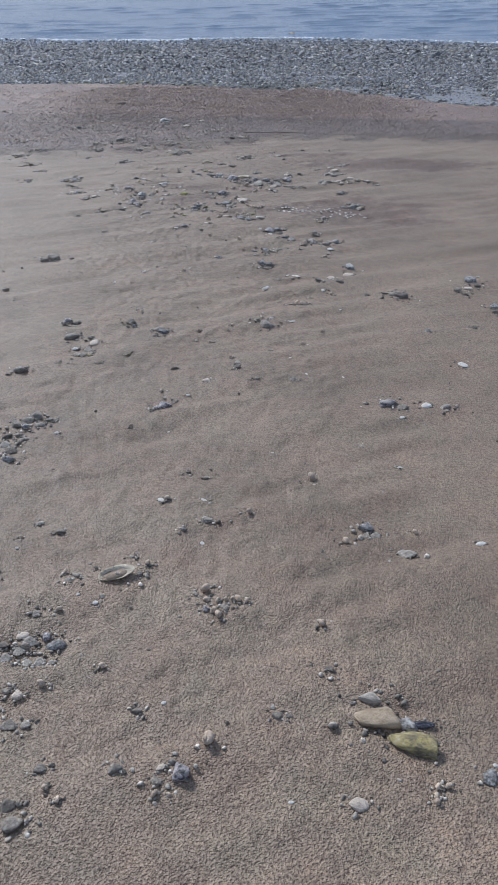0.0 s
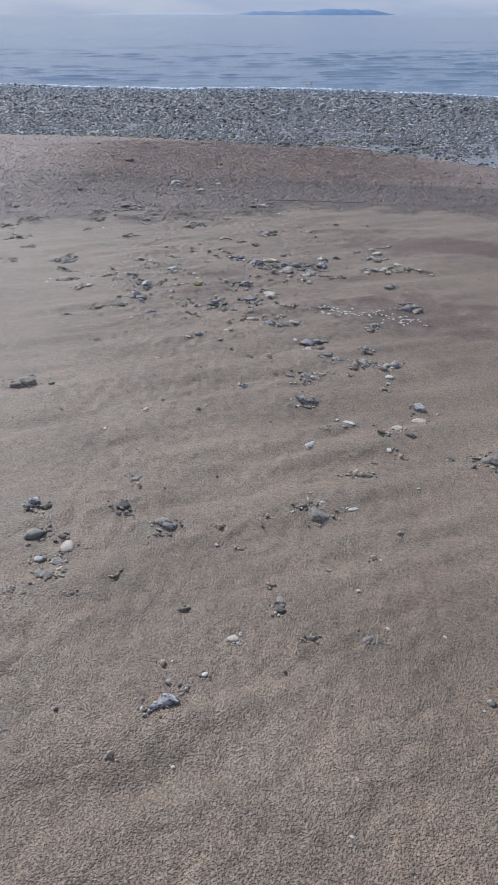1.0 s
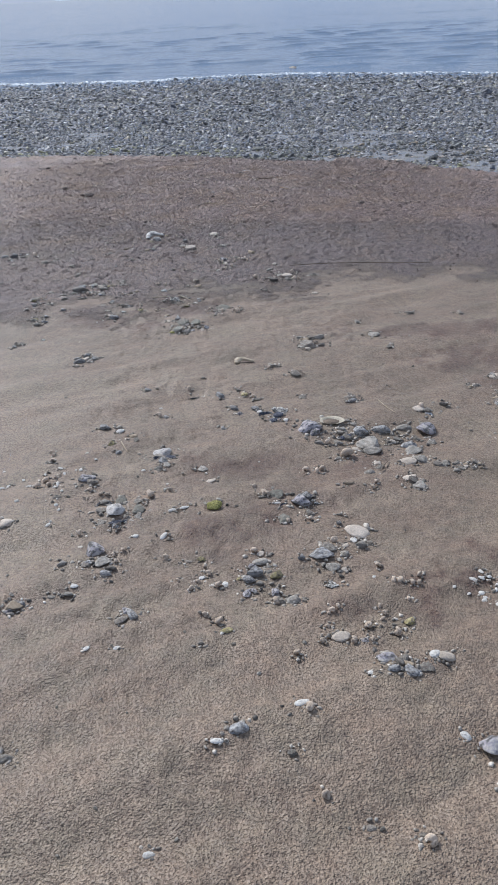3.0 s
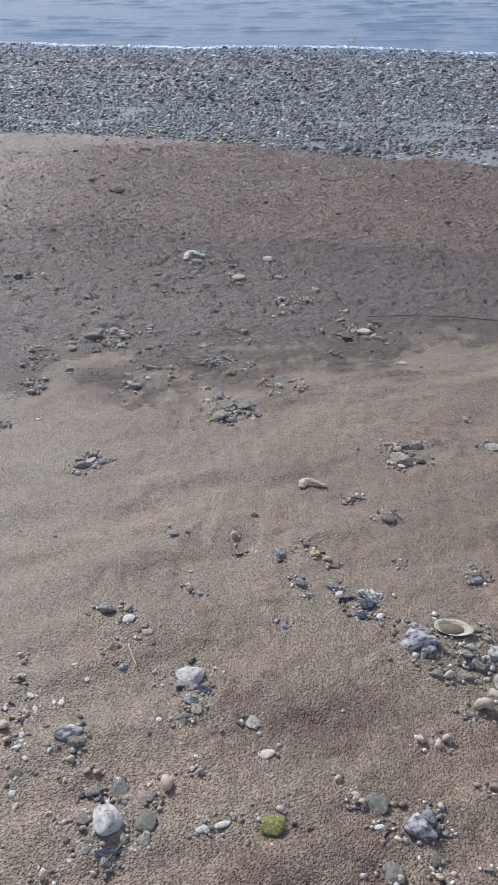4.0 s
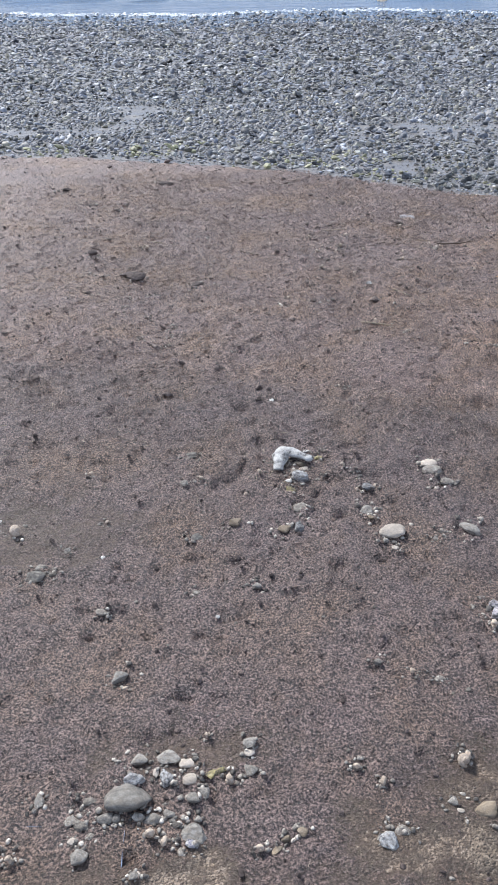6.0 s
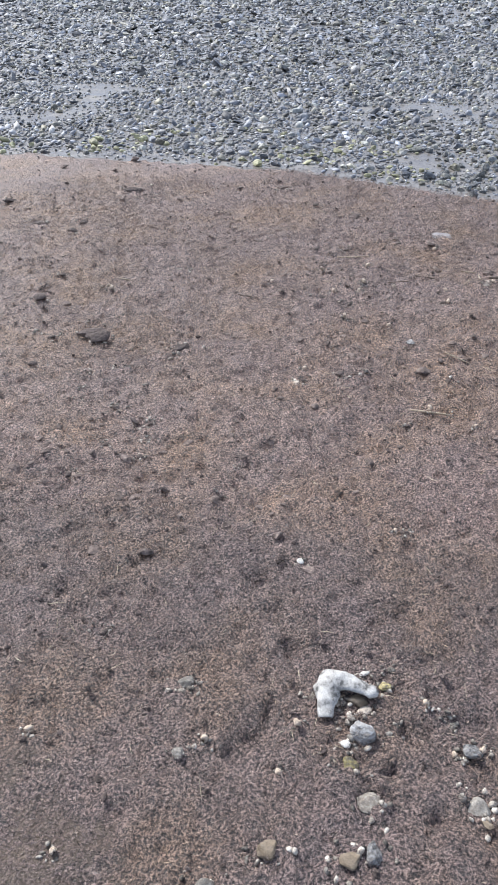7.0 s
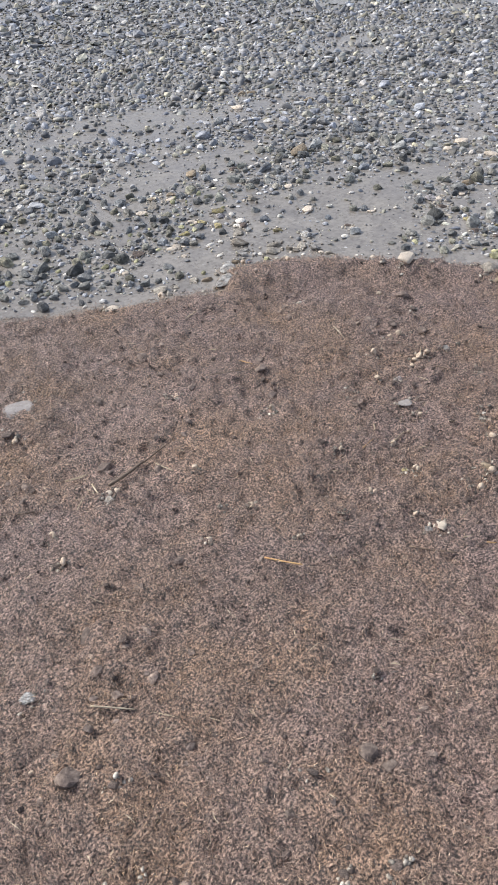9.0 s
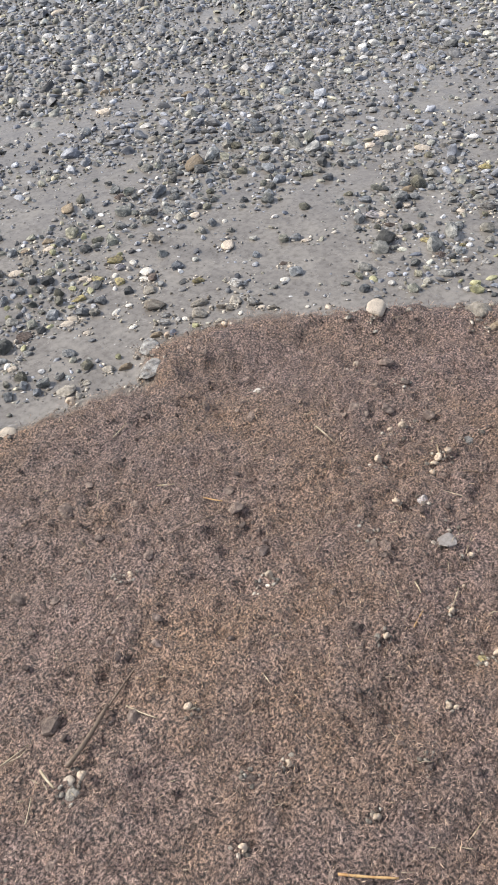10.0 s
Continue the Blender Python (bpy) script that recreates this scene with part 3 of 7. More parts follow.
def raw_mesh(name, data, material, flip=False):
    me = bpy.data.meshes.new(name)
    verts, faces = data
    if flip:
        verts = [(v[0], v[1], -v[2]) for v in verts]
        faces = [f[::-1] for f in faces]
    me.from_pydata([tuple(v) for v in verts], [], faces)
    me.polygons.foreach_set("use_smooth", np.ones(len(me.polygons), bool))
    me.materials.append(material)
    me.update()
    return me


def stone_mesh(name, seed, craggy, material, detail=3, broken=False):
    me = bpy.data.meshes.new(name)
    bm = broken_rock(seed, detail) if broken else worn_stone(seed, craggy, detail)
    bm.to_mesh(me)
    bm.free()
    me.polygons.foreach_set("use_smooth", np.ones(len(me.polygons), bool))
    me.materials.append(material)
    return me


KINDS = {
    # kind: name, category, words, craggy, height by width
    "grey": ("grey_stone", "stone", "smooth grey rounded stone", 0.55, 0.66),
    "blue": ("blue_grey_stone", "stone", "blue-grey worn stone with pale marks", 0.9, 0.72),
    "dark": ("dark_stone", "stone", "dark grey-brown rough stone", 1.0, 0.66),
    "white": ("white_pebble", "pebble", "smooth off-white pebble", 0.05, 0.5),
    "flint": ("flint_stone", "stone", "craggy flint with white rind and dark core", 1.2, 0.72),
    "tan": ("tan_stone", "stone", "pale tan weathered stone", 0.6, 0.6),
    "yellow": ("yellow_stone", "stone", "stone with yellow-green lichen", 1.0, 0.62),
    "valve": ("clam_shell", "shell", "small white half clam shell", 0, 0.45),
    "snail": ("snail_shell", "shell", "small pale brown sea snail shell", 0, 0.8),
    # besides litter lumps, dark clumps stand in for shaded hollows in the litter
    "clump": ("litter_clump", "plant litter", "dark matted clump of plant litter", 1.0, 0.5),
    "mussel": ("mussel_shell", "shell", "blue-black half mussel shell with pale rim", 0, 0.4),
    "barnacle": ("barnacle_stone", "stone", "rough stone crusted with pale barnacles", 1.2, 0.7),
    "slab": ("slab_stone", "stone", "angular grey-green slab of rock", 1.0, 0.5),
    "quartz": ("white_rock", "stone", "rough white folded rock with grey seams", 1.3, 0.7),
    "flat": ("flat_stone", "stone", "thin flat pale grey stone", 0.3, 0.16),
    "algae": ("algae_tuft", "algae", "bright yellow-green tuft of algae", 1.6, 0.55),
    "oyster": ("oyster_shell", "shell", "large empty white shell half filled with sand", 0, 0.5),
}
BROKEN = {"flint": 5, "blue": 3, "dark": 3, "barnacle": 4, "yellow": 3, "grey": 2, "tan": 2, "slab": 6, "quartz": 4}
SHAPES = {}
for kind, (name, cat, words, craggy, tall) in KINDS.items():
    if kind == "valve":
        SHAPES[kind] = [raw_mesh(name, bowl(n, 0.55, long=l), STONE[kind]) for n, l in ((13, 1.15), (17, 0.95))]
    elif kind == "mussel":
        SHAPES[kind] = [raw_mesh(name, bowl(2, 0.6, long=1.6), STONE[kind]), raw_mesh(name, bowl(2, 0.6, long=1.5), STONE[kind], flip=True)]
    elif kind == "snail":
        SHAPES[kind] = [raw_mesh(name, coil(t), STONE[kind]) for t in (2.4, 2.8)]
    elif kind == "oyster":
        SHAPES[kind] = [raw_mesh(name, bowl(5, 0.5, long=1.3), STONE[kind], flip=True)]
    else:
        SHAPES[kind] = [stone_mesh(name, 11 * i + len(kind), craggy * (0.6 + 0.2 * i), STONE[kind], 3, i % 6 < BROKEN.get(kind, 0)) for i in range(6)]
        SHAPES[kind + " small"] = [stone_mesh(name, 11 * i + len(kind), craggy * (0.6 + 0.2 * i), STONE[kind], 2) for i in range(6)]
dice = random.Random(5)
laid = []


def barnacle_mesh():
    """A barnacle: a ribbed little cone with a hole at its top."""
    bm = bmesh.new()
    rings = []
    for r, z in ((1.0, 0.0), (0.86, 0.45), (0.55, 0.9), (0.38, 0.86), (0.28, 0.35)):
        rings.append([bm.verts.new((r * (1 + 0.09 * (k % 2)) * math.cos(2 * math.pi * k / 10), r * (1 + 0.09 * (k % 2)) * math.sin(2 * math.pi * k / 10), z)) for k in range(10)])
    for p, q in zip(rings, rings[1:]):
        for k in range(10):
            bm.faces.new((p[k], p[(k + 1) % 10], q[(k + 1) % 10], q[k]))
    bm.faces.new(rings[-1])
    me = bpy.data.meshes.new("barnacle")
    bm.to_mesh(me)
    bm.free()
    me.materials.append(STONE["valve"])
    return me


BARNACLE = barnacle_mesh()


def crust(stone):
    """Set barnacles over the upper side of a stone."""
    tops = [v for v in stone.data.vertices if v.normal.z > 0.25]
    for v in dice.sample(tops, min(26, len(tops))):
        ob = new("barnacle", BARNACLE)
        r = dice.uniform(0.09, 0.17)
        ob.parent = stone
        ob.matrix_basis = Matrix.Translation(v.co - v.normal * 0.02) @ v.normal.to_track_quat("Z", "Y").to_matrix().to_4x4() @ Matrix.Diagonal((r, r, r * 1.2, 1))
        tagged(ob, "small white barnacle")


def lay(kind, rows):
    """Set stones or shells on the beach: place, width, depth and turn of each."""
    name, cat, words, craggy, tall = KINDS[kind]
    for x, y, a, b, turn in rows:
        if craggy and b < 0.6 * a:
            b, turn = a * dice.uniform(0.58, 0.8), turn + dice.uniform(-30, 30)
        c = tall * (0.92 if craggy else 1.0) * min(a, b)
        litter, mud = (float(v) for v in zones(np.float64(x), np.float64(y)))
        spot_words = " in wet mud" if mud > 0.5 else " on brown plant litter" if litter > 0.5 else " on pitted sand"
        shapes = SHAPES[kind + " small"] if max(a, b) < 0.022 and kind + " small" in SHAPES else SHAPES[kind]
        ob = new(name, shapes[dice.randrange(len(shapes))])
        if kind == "snail":
            a *= 1.12
            tip = pose(0, 0, 0, dice.uniform(30, 110), dice.uniform(-30, 30), dice.uniform(0, 360))
            ob.matrix_world = pose(x, y, float(height(x, y)) + (0.20 + 0.10 * litter) * a) @ tip @ Matrix.Diagonal((a / 2, a / 2, a / 2, 1))
        elif kind == "mussel":
            ob.matrix_world = pose(x, y, float(height(x, y)) + 0.25 * c, dice.uniform(-25, 25), dice.uniform(-20, 20), turn + dice.uniform(-50, 50)) @ Matrix.Diagonal((a / 2.6, b / 2, c, 1))
        elif kind == "valve":
            ob.matrix_world = pose(x, y, float(height(x, y)) + 0.001, dice.uniform(-12, 12), dice.uniform(-12, 12), turn + dice.uniform(-60, 60)) @ Matrix.Diagonal((a / 2, b / 2, c, 1))
        elif kind == "oyster":
            ob.matrix_world = pose(x, y, float(height(x, y)) + 0.012, 8, -5, turn) @ Matrix.Diagonal((a / 2.4, b / 2, c, 1))
            bm = bmesh.new()
            bmesh.ops.create_circle(bm, cap_ends=True, radius=0.72, segments=24)
            under = bmesh.ops.extrude_face_region(bm, geom=bm.faces[:])["geom"]
            low = [g for g in under if isinstance(g, bmesh.types.BMVert)]
            for v in bm.verts:
                v.co = Vector((v.co.x * 1.22, v.co.y, -0.27 + 0.08 * noise.noise(v.co * 3) - (0.03 if v in low else 0.0)))
            bmesh.ops.recalc_face_normals(bm, faces=bm.faces)
            part("sand_fill", bm, SAND_FILL, ob, "brown sand lying in the shell")
        else:
            sink = 0.10 if mud < 0.5 else 0.12
            sink = 0.12 if kind == "clump" else sink
            ob.matrix_world = pose(x, y, float(height(x, y)) + c * sink, dice.uniform(-10, 10), dice.uniform(-10, 10), turn) @ Matrix.Diagonal((a / 1.86, b / 1.86, c / 1.7, 1))
        if kind == "barnacle":
            crust(ob)
        tagged(ob, words + spot_words, cat, words.split(" with")[0] + "s" + spot_words)
        laid.append((x, y, 0.42 * max(a, b)))


def straw(x0, y0, x1, y1, width, tone):
    """A dry stalk lying on the litter, gently bent; broad ones are flat blades."""
    a, b = Vector((x0, y0, 0)), Vector((x1, y1, 0))
    d = b - a
    side = Vector((-d.y, d.x, 0)).normalized()
    bend = dice.uniform(-0.03, 0.03) * d.length
    z0, z1 = float(height(x0, y0)), float(height(x1, y1))
    flat = 0.3 if width > 0.011 else 1.0
    bm = bmesh.new()
    rings = []
    n = 9
    for i in range(n + 1):
        f = i / n
        c = a + d * f + side * bend * math.sin(math.pi * f)
        c.z = z0 + (z1 - z0) * f + 0.006 + width * 0.5 * flat
        r = width / 2 * (1.0 - 0.25 * f) * (1.18 if i in (3, 7) and flat == 1 else 1.0)
        rings.append([bm.verts.new(c + side * r * math.cos(t) + Vector((0, 0, r * flat * math.sin(t)))) for t in [math.pi * k / 3 for k in range(6)]])
    for p, q in zip(rings, rings[1:]):
        for k in range(6):
            bm.faces.new((p[k], p[(k + 1) % 6], q[(k + 1) % 6], q[k]))
    bm.faces.new(rings[0][::-1])
    bm.faces.new(rings[-1])
    ob = part("straw_stalk" if flat == 1 else "reed_blade", bm, STRAW[tone], None)
    return tagged(ob, tone + (" dry straw stalk" if flat == 1 else " flat dry reed blade") + " lying on the beach", "straw", tone + " stalks on the beach")


def bent_piece(name, x, y, material, label, cat, size, turn=0):
    """A bent, knobbly piece like a bleached bone."""
    bm = bmesh.new()
    spine = [((-0.052, -0.062, -0.004), 0.017), ((-0.050, -0.040, 0.004), 0.020), ((-0.047, -0.012, 0.014), 0.026), ((-0.036, 0.020, 0.022), 0.031),
             ((-0.010, 0.026, 0.024), 0.026), ((0.020, 0.012, 0.020), 0.020), ((0.046, 0.000, 0.016), 0.019), ((0.066, -0.008, 0.012), 0.016), ((0.076, -0.012, 0.008), 0.008)]
    rings, sides = [], 16
    pts = [Vector(p) for p, r in spine]
    fine = []
    for i in range(len(pts) - 1):
        for k in range(4):
            f = k / 4
            p0, p1, p2, p3 = pts[max(i - 1, 0)], pts[i], pts[i + 1], pts[min(i + 2, len(pts) - 1)]
            c = 0.5 * ((2 * p1) + (p2 - p0) * f + (2 * p0 - 5 * p1 + 4 * p2 - p3) * f * f + (3 * p1 - p0 - 3 * p2 + p3) * f ** 3)
            fine.append((c, spine[i][1] * (1 - f) + spine[i + 1][1] * f))
    fine.append((pts[-1], spine[-1][1]))
    for i, (c, r) in enumerate(fine):
        t = (fine[min(i + 1, len(fine) - 1)][0] - fine[max(i - 1, 0)][0]).normalized()
        s = t.cross(Vector((0, 0, 1))).normalized()
        u = s.cross(t)
        ring = []
        for k in range(sides):
            b = 2 * math.pi * k / sides
            v = c + (s * math.cos(b) + u * math.sin(b) * 0.85) * r
            ring.append(bm.verts.new(v + (v - c) * 0.35 * noise.noise(v * 45) + (v - c) * 0.15 * noise.noise(v * 120)))
        rings.append(ring)
    for p, q in zip(rings, rings[1:]):
        for k in range(sides):
            bm.faces.new((p[k], p[(k + 1) % sides], q[(k + 1) % sides], q[k]))
    bm.faces.new(rings[0][::-1])
    bm.faces.new(rings[-1])
    bmesh.ops.recalc_face_normals(bm, faces=bm.faces)
    ob = part(name, bm, material, None)
    ob.matrix_world = pose(x, y, float(height(x, y)) + 0.014 * size[2], 0, 0, turn) @ Matrix.Diagonal((*size, 1))
    return tagged(ob, label, cat)


lay("grey", [(-0.07, -3.16, 0.041, 0.018, 25), (-0.23, -3.15, 0.029, 0.013, 33), (0.56, -3.05, 0.018, 0.016, -9), (-0.29, -3.03, 0.023, 0.021, 21), (0.50, -2.99, 0.068, 0.034, -1), (-0.36, -2.98, 0.018, 0.012, 35), (-0.30, -2.84, 0.036, 0.026, 16), (-0.33, -2.84, 0.028, 0.024, 32), (-0.27, -2.84, 0.022, 0.013, 12), (-0.39, -2.82, 0.034, 0.027, 13), (-0.36, -2.80, 0.037, 0.027, 27), (-0.34, -2.77, 0.043, 0.030, 16), (-0.28, -2.55, 0.022, 0.012, 17), (-0.08, -2.53, 0.019, 0.019, 13), (0.69, -2.45, 0.059, 0.029, -26)])
lay("grey", [(0.61, -2.36, 0.037, 0.017, -6), (0.03, -2.33, 0.021, 0.017, 0), (-0.34, -2.32, 0.031, 0.017, 15), (0.10, -2.29, 0.042, 0.021, 0), (-0.42, -2.27, 0.025, 0.018, 24), (-0.64, -1.80, 0.045, 0.031, 25), (-0.58, -1.76, 0.037, 0.022, 13), (-0.55, -1.64, 0.043, 0.033, 7), (-0.64, -1.64, 0.056, 0.033, 14), (-0.60, -1.61, 0.056, 0.038, 15), (-0.52, -1.60, 0.043, 0.028, 6), (-0.50, -1.60, 0.030, 0.019, 7), (-0.58, -1.58, 0.065, 0.029, 23), (1.00, -1.57, 0.048, 0.022, -11), (0.84, -1.57, 0.044, 0.020, -2), (0.28, -1.30, 0.027, 0.014, 5)])
lay("grey", [(0.43, -1.30, 0.036, 0.017, -2), (-0.73, -1.17, 0.058, 0.044, 14), (-0.49, -1.03, 0.032, 0.034, 17), (-0.48, -0.94, 0.044, 0.031, 18), (1.09, -0.83, 0.042, 0.031, -15), (-0.58, -0.80, 0.073, 0.033, 19), (-0.17, -0.73, 0.057, 0.032, 9), (0.34, -0.68, 0.093, 0.047, -14), (1.03, -0.32, 0.077, 0.056, -11), (0.73, 0.33, 0.033, 0.016, -29), (-0.95, 0.40, 0.067, 0.036, 17), (0.76, 0.55, 0.054, 0.040, -13), (0.73, 0.58, 0.025, 0.017, -14), (0.78, 1.16, 0.029, 0.025, -35), (1.08, 1.43, 0.052, 0.043, -28), (0.02, 1.48, 0.041, 0.042, -1)])
lay("grey", [(-0.18, 1.55, 0.015, 0.011, -9), (-0.62, 1.56, 0.030, 0.019, 14), (-0.07, 1.56, 0.031, 0.023, -3), (0.15, 1.61, 0.049, 0.033, -12), (-0.04, 1.61, 0.018, 0.019, -12), (-0.04, 1.63, 0.021, 0.012, -15), (-0.06, 1.66, 0.059, 0.026, -10), (-0.66, 1.69, 0.038, 0.018, 29), (-0.54, 1.69, 0.062, 0.038, 17), (0.25, 1.71, 0.044, 0.035, -5), (-0.94, 1.88, 0.049, 0.036, -35), (-0.95, 1.91, 0.042, 0.035, 64), (-0.45, 1.93, 0.030, 0.017, 0), (0.50, 2.01, 0.031, 0.024, -33)])
lay("grey", [(0.50, 2.02, 0.056, 0.030, -25), (-0.57, 2.04, 0.038, 0.021, 4), (0.65, 2.10, 0.025, 0.022, -14), (-1.09, 2.10, 0.039, 0.035, 6), (0.67, 2.11, 0.029, 0.018, -57), (-1.01, 2.12, 0.033, 0.029, 57), (0.35, 2.13, 0.042, 0.035, -8), (0.62, 2.14, 0.034, 0.033, -6), (0.55, 2.18, 0.050, 0.042, -27), (1.31, 2.21, 0.016, 0.013, -67), (1.33, 2.21, 0.022, 0.020, 37), (-0.24, 2.21, 0.040, 0.020, 7), (-0.40, 2.22, 0.034, 0.023, 12), (-0.37, 2.24, 0.030, 0.023, 17), (0.98, 2.25, 0.017, 0.014, 50), (1.01, 2.25, 0.021, 0.014, -7)])
lay("grey", [(0.96, 2.25, 0.052, 0.023, -24), (0.53, 2.26, 0.075, 0.041, -13), (1.13, 2.26, 0.030, 0.027, -51), (0.93, 2.28, 0.038, 0.028, -26), (0.39, 2.28, 0.076, 0.037, -8), (0.95, 2.29, 0.031, 0.019, -29), (0.62, 2.33, 0.042, 0.028, -27), (1.21, 2.33, 0.043, 0.027, -65), (0.48, 2.34, 0.032, 0.021, -29), (0.38, 2.34, 0.105, 0.047, -11), (-1.10, 2.36, 0.023, 0.015, 43), (0.20, 2.36, 0.042, 0.025, 0), (0.27, 2.36, 0.046, 0.028, -12), (0.30, 2.44, 0.040, 0.026, -8), (0.54, 2.45, 0.062, 0.048, -8), (0.33, 2.50, 0.033, 0.023, -5)])
lay("grey", [(1.03, 2.55, 0.049, 0.038, -13), (0.66, 2.56, 0.049, 0.023, -22), (-1.20, 2.60, 0.036, 0.026, 19), (1.08, 2.61, 0.032, 0.022, -28), (1.06, 2.61, 0.019, 0.012, -27), (1.03, 2.61, 0.025, 0.022, 31), (1.05, 2.62, 0.026, 0.016, -57), (1.00, 2.62, 0.029, 0.026, -4), (1.05, 2.63, 0.022, 0.020, -22), (1.07, 2.63, 0.033, 0.024, 5), (0.99, 2.64, 0.050, 0.039, -15), (-1.17, 2.67, 0.031, 0.022, 44), (1.01, 2.67, 0.030, 0.018, -37), (-1.18, 2.68, 0.027, 0.022, 61), (1.02, 2.70, 0.037, 0.024, 32), (0.92, 2.76, 0.025, 0.023, 37)])
lay("grey", [(0.89, 2.78, 0.017, 0.012, -62), (1.02, 2.87, 0.037, 0.023, -49), (1.11, 2.90, 0.039, 0.026, -57), (0.07, 3.10, 0.037, 0.030, -7), (-0.76, 3.32, 0.042, 0.027, -32), (0.60, 3.40, 0.063, 0.028, -11), (0.33, 3.41, 0.056, 0.035, 26), (0.23, 3.42, 0.041, 0.036, 43), (-1.17, 3.58, 0.024, 0.023, 35), (-0.33, 3.61, 0.042, 0.038, -21), (0.55, 3.62, 0.036, 0.035, -17), (-0.27, 3.65, 0.028, 0.025, -19), (-0.35, 3.67, 0.020, 0.016, -8), (-1.14, 3.82, 0.036, 0.030, 18), (-0.16, 3.85, 0.021, 0.017, -21), (-1.17, 3.88, 0.042, 0.040, 25)])
lay("grey", [(-1.24, 4.05, 0.024, 0.017, 28), (-0.47, 4.08, 0.021, 0.017, 2), (-1.11, 4.12, 0.025, 0.013, 32), (-0.95, 4.20, 0.023, 0.016, 17), (-1.24, 4.24, 0.052, 0.033, 17), (-1.06, 4.24, 0.034, 0.030, 28), (-0.85, 4.28, 0.058, 0.033, 1), (-0.84, 4.31, 0.021, 0.019, 5), (-1.00, 4.31, 0.018, 0.020, 22), (-1.02, 4.31, 0.036, 0.022, 11), (-0.93, 4.31, 0.038, 0.022, 6), (-0.90, 4.32, 0.030, 0.017, 21), (0.26, 4.34, 0.070, 0.043, -2), (-0.34, 4.34, 0.027, 0.025, -15), (-0.85, 4.35, 0.030, 0.025, 6), (-0.98, 4.35, 0.093, 0.063, 8)])
lay("grey", [(-1.16, 4.35, 0.024, 0.032, 11), (-0.83, 4.36, 0.024, 0.023, 2), (0.42, 4.41, 0.031, 0.020, -4), (-0.74, 4.41, 0.037, 0.020, -6), (0.21, 4.42, 0.045, 0.020, -18), (-0.91, 4.44, 0.053, 0.024, 3), (-0.97, 4.44, 0.050, 0.022, 2), (0.22, 4.46, 0.036, 0.020, -11), (-0.74, 4.47, 0.031, 0.018, 10), (0.16, 4.55, 0.051, 0.023, -2), (-1.04, 4.65, 0.051, 0.030, 16), (-0.08, 4.65, 0.033, 0.023, -9), (-0.44, 4.69, 0.027, 0.023, -18), (-0.12, 4.79, 0.031, 0.024, -20), (0.01, 4.81, 0.032, 0.021, -7), (-0.04, 4.87, 0.036, 0.022, -27)])
lay("grey", [(-0.72, 4.94, 0.037, 0.022, -3), (-1.31, 4.99, 0.057, 0.025, 17), (-1.25, 5.10, 0.027, 0.014, 10), (-0.22, 5.12, 0.027, 0.016, -9), (-0.89, 5.14, 0.039, 0.020, -4), (-0.12, 5.15, 0.067, 0.030, -19), (-0.40, 5.25, 0.053, 0.029, -18), (-0.94, 5.38, 0.024, 0.025, 1), (-0.53, 5.41, 0.015, 0.012, -7), (-0.93, 5.55, 0.043, 0.024, -1), (1.25, 6.96, 0.019, 0.013, -51), (1.21, 7.03, 0.022, 0.016, -55), (0.52, 7.14, 0.013, 0.012, -40), (0.80, 7.17, 0.013, 0.012, -65), (0.21, 7.36, 0.029, 0.019, -4)])
lay("grey", [(1.87, 7.63, 0.082, 0.037, -70), (1.88, 7.66, 0.060, 0.027, -69), (1.54, 8.15, 0.035, 0.025, -37), (1.37, 8.21, 0.038, 0.028, -31), (0.88, 8.27, 0.022, 0.037, -38), (1.49, 8.27, 0.043, 0.048, -31), (0.93, 8.30, 0.025, 0.022, -27), (1.01, 8.30, 0.036, 0.029, -33), (1.37, 8.31, 0.070, 0.040, -48), (0.87, 8.31, 0.063, 0.041, -29), (1.41, 8.35, 0.059, 0.042, -24), (1.36, 8.54, 0.049, 0.049, -38), (1.60, 8.80, 0.053, 0.054, -45), (1.21, 9.02, 0.059, 0.052, -34), (2.18, 9.49, 0.055, 0.072, -46)])
lay("blue", [(0.72, -3.20, 0.035, 0.039, -29), (0.58, -3.06, 0.058, 0.026, -7), (-0.27, -2.78, 0.052, 0.041, 9), (0.59, -2.32, 0.062, 0.045, -18), (-0.61, -1.89, 0.051, 0.029, 30), (-0.60, -1.66, 0.038, 0.032, 30), (-0.15, -0.76, 0.064, 0.039, 19), (-0.30, -0.67, 0.026, 0.025, 7), (1.49, -0.53, 0.051, 0.041, -22), (1.47, -0.15, 0.092, 0.069, -6), (0.86, 0.15, 0.079, 0.036, -20), (0.35, 0.21, 0.061, 0.044, -12), (0.39, 0.21, 0.042, 0.037, -23), (0.31, 0.53, 0.041, 0.022, -24), (0.68, 0.63, 0.053, 0.043, -26), (0.55, 0.70, 0.051, 0.031, -12)])
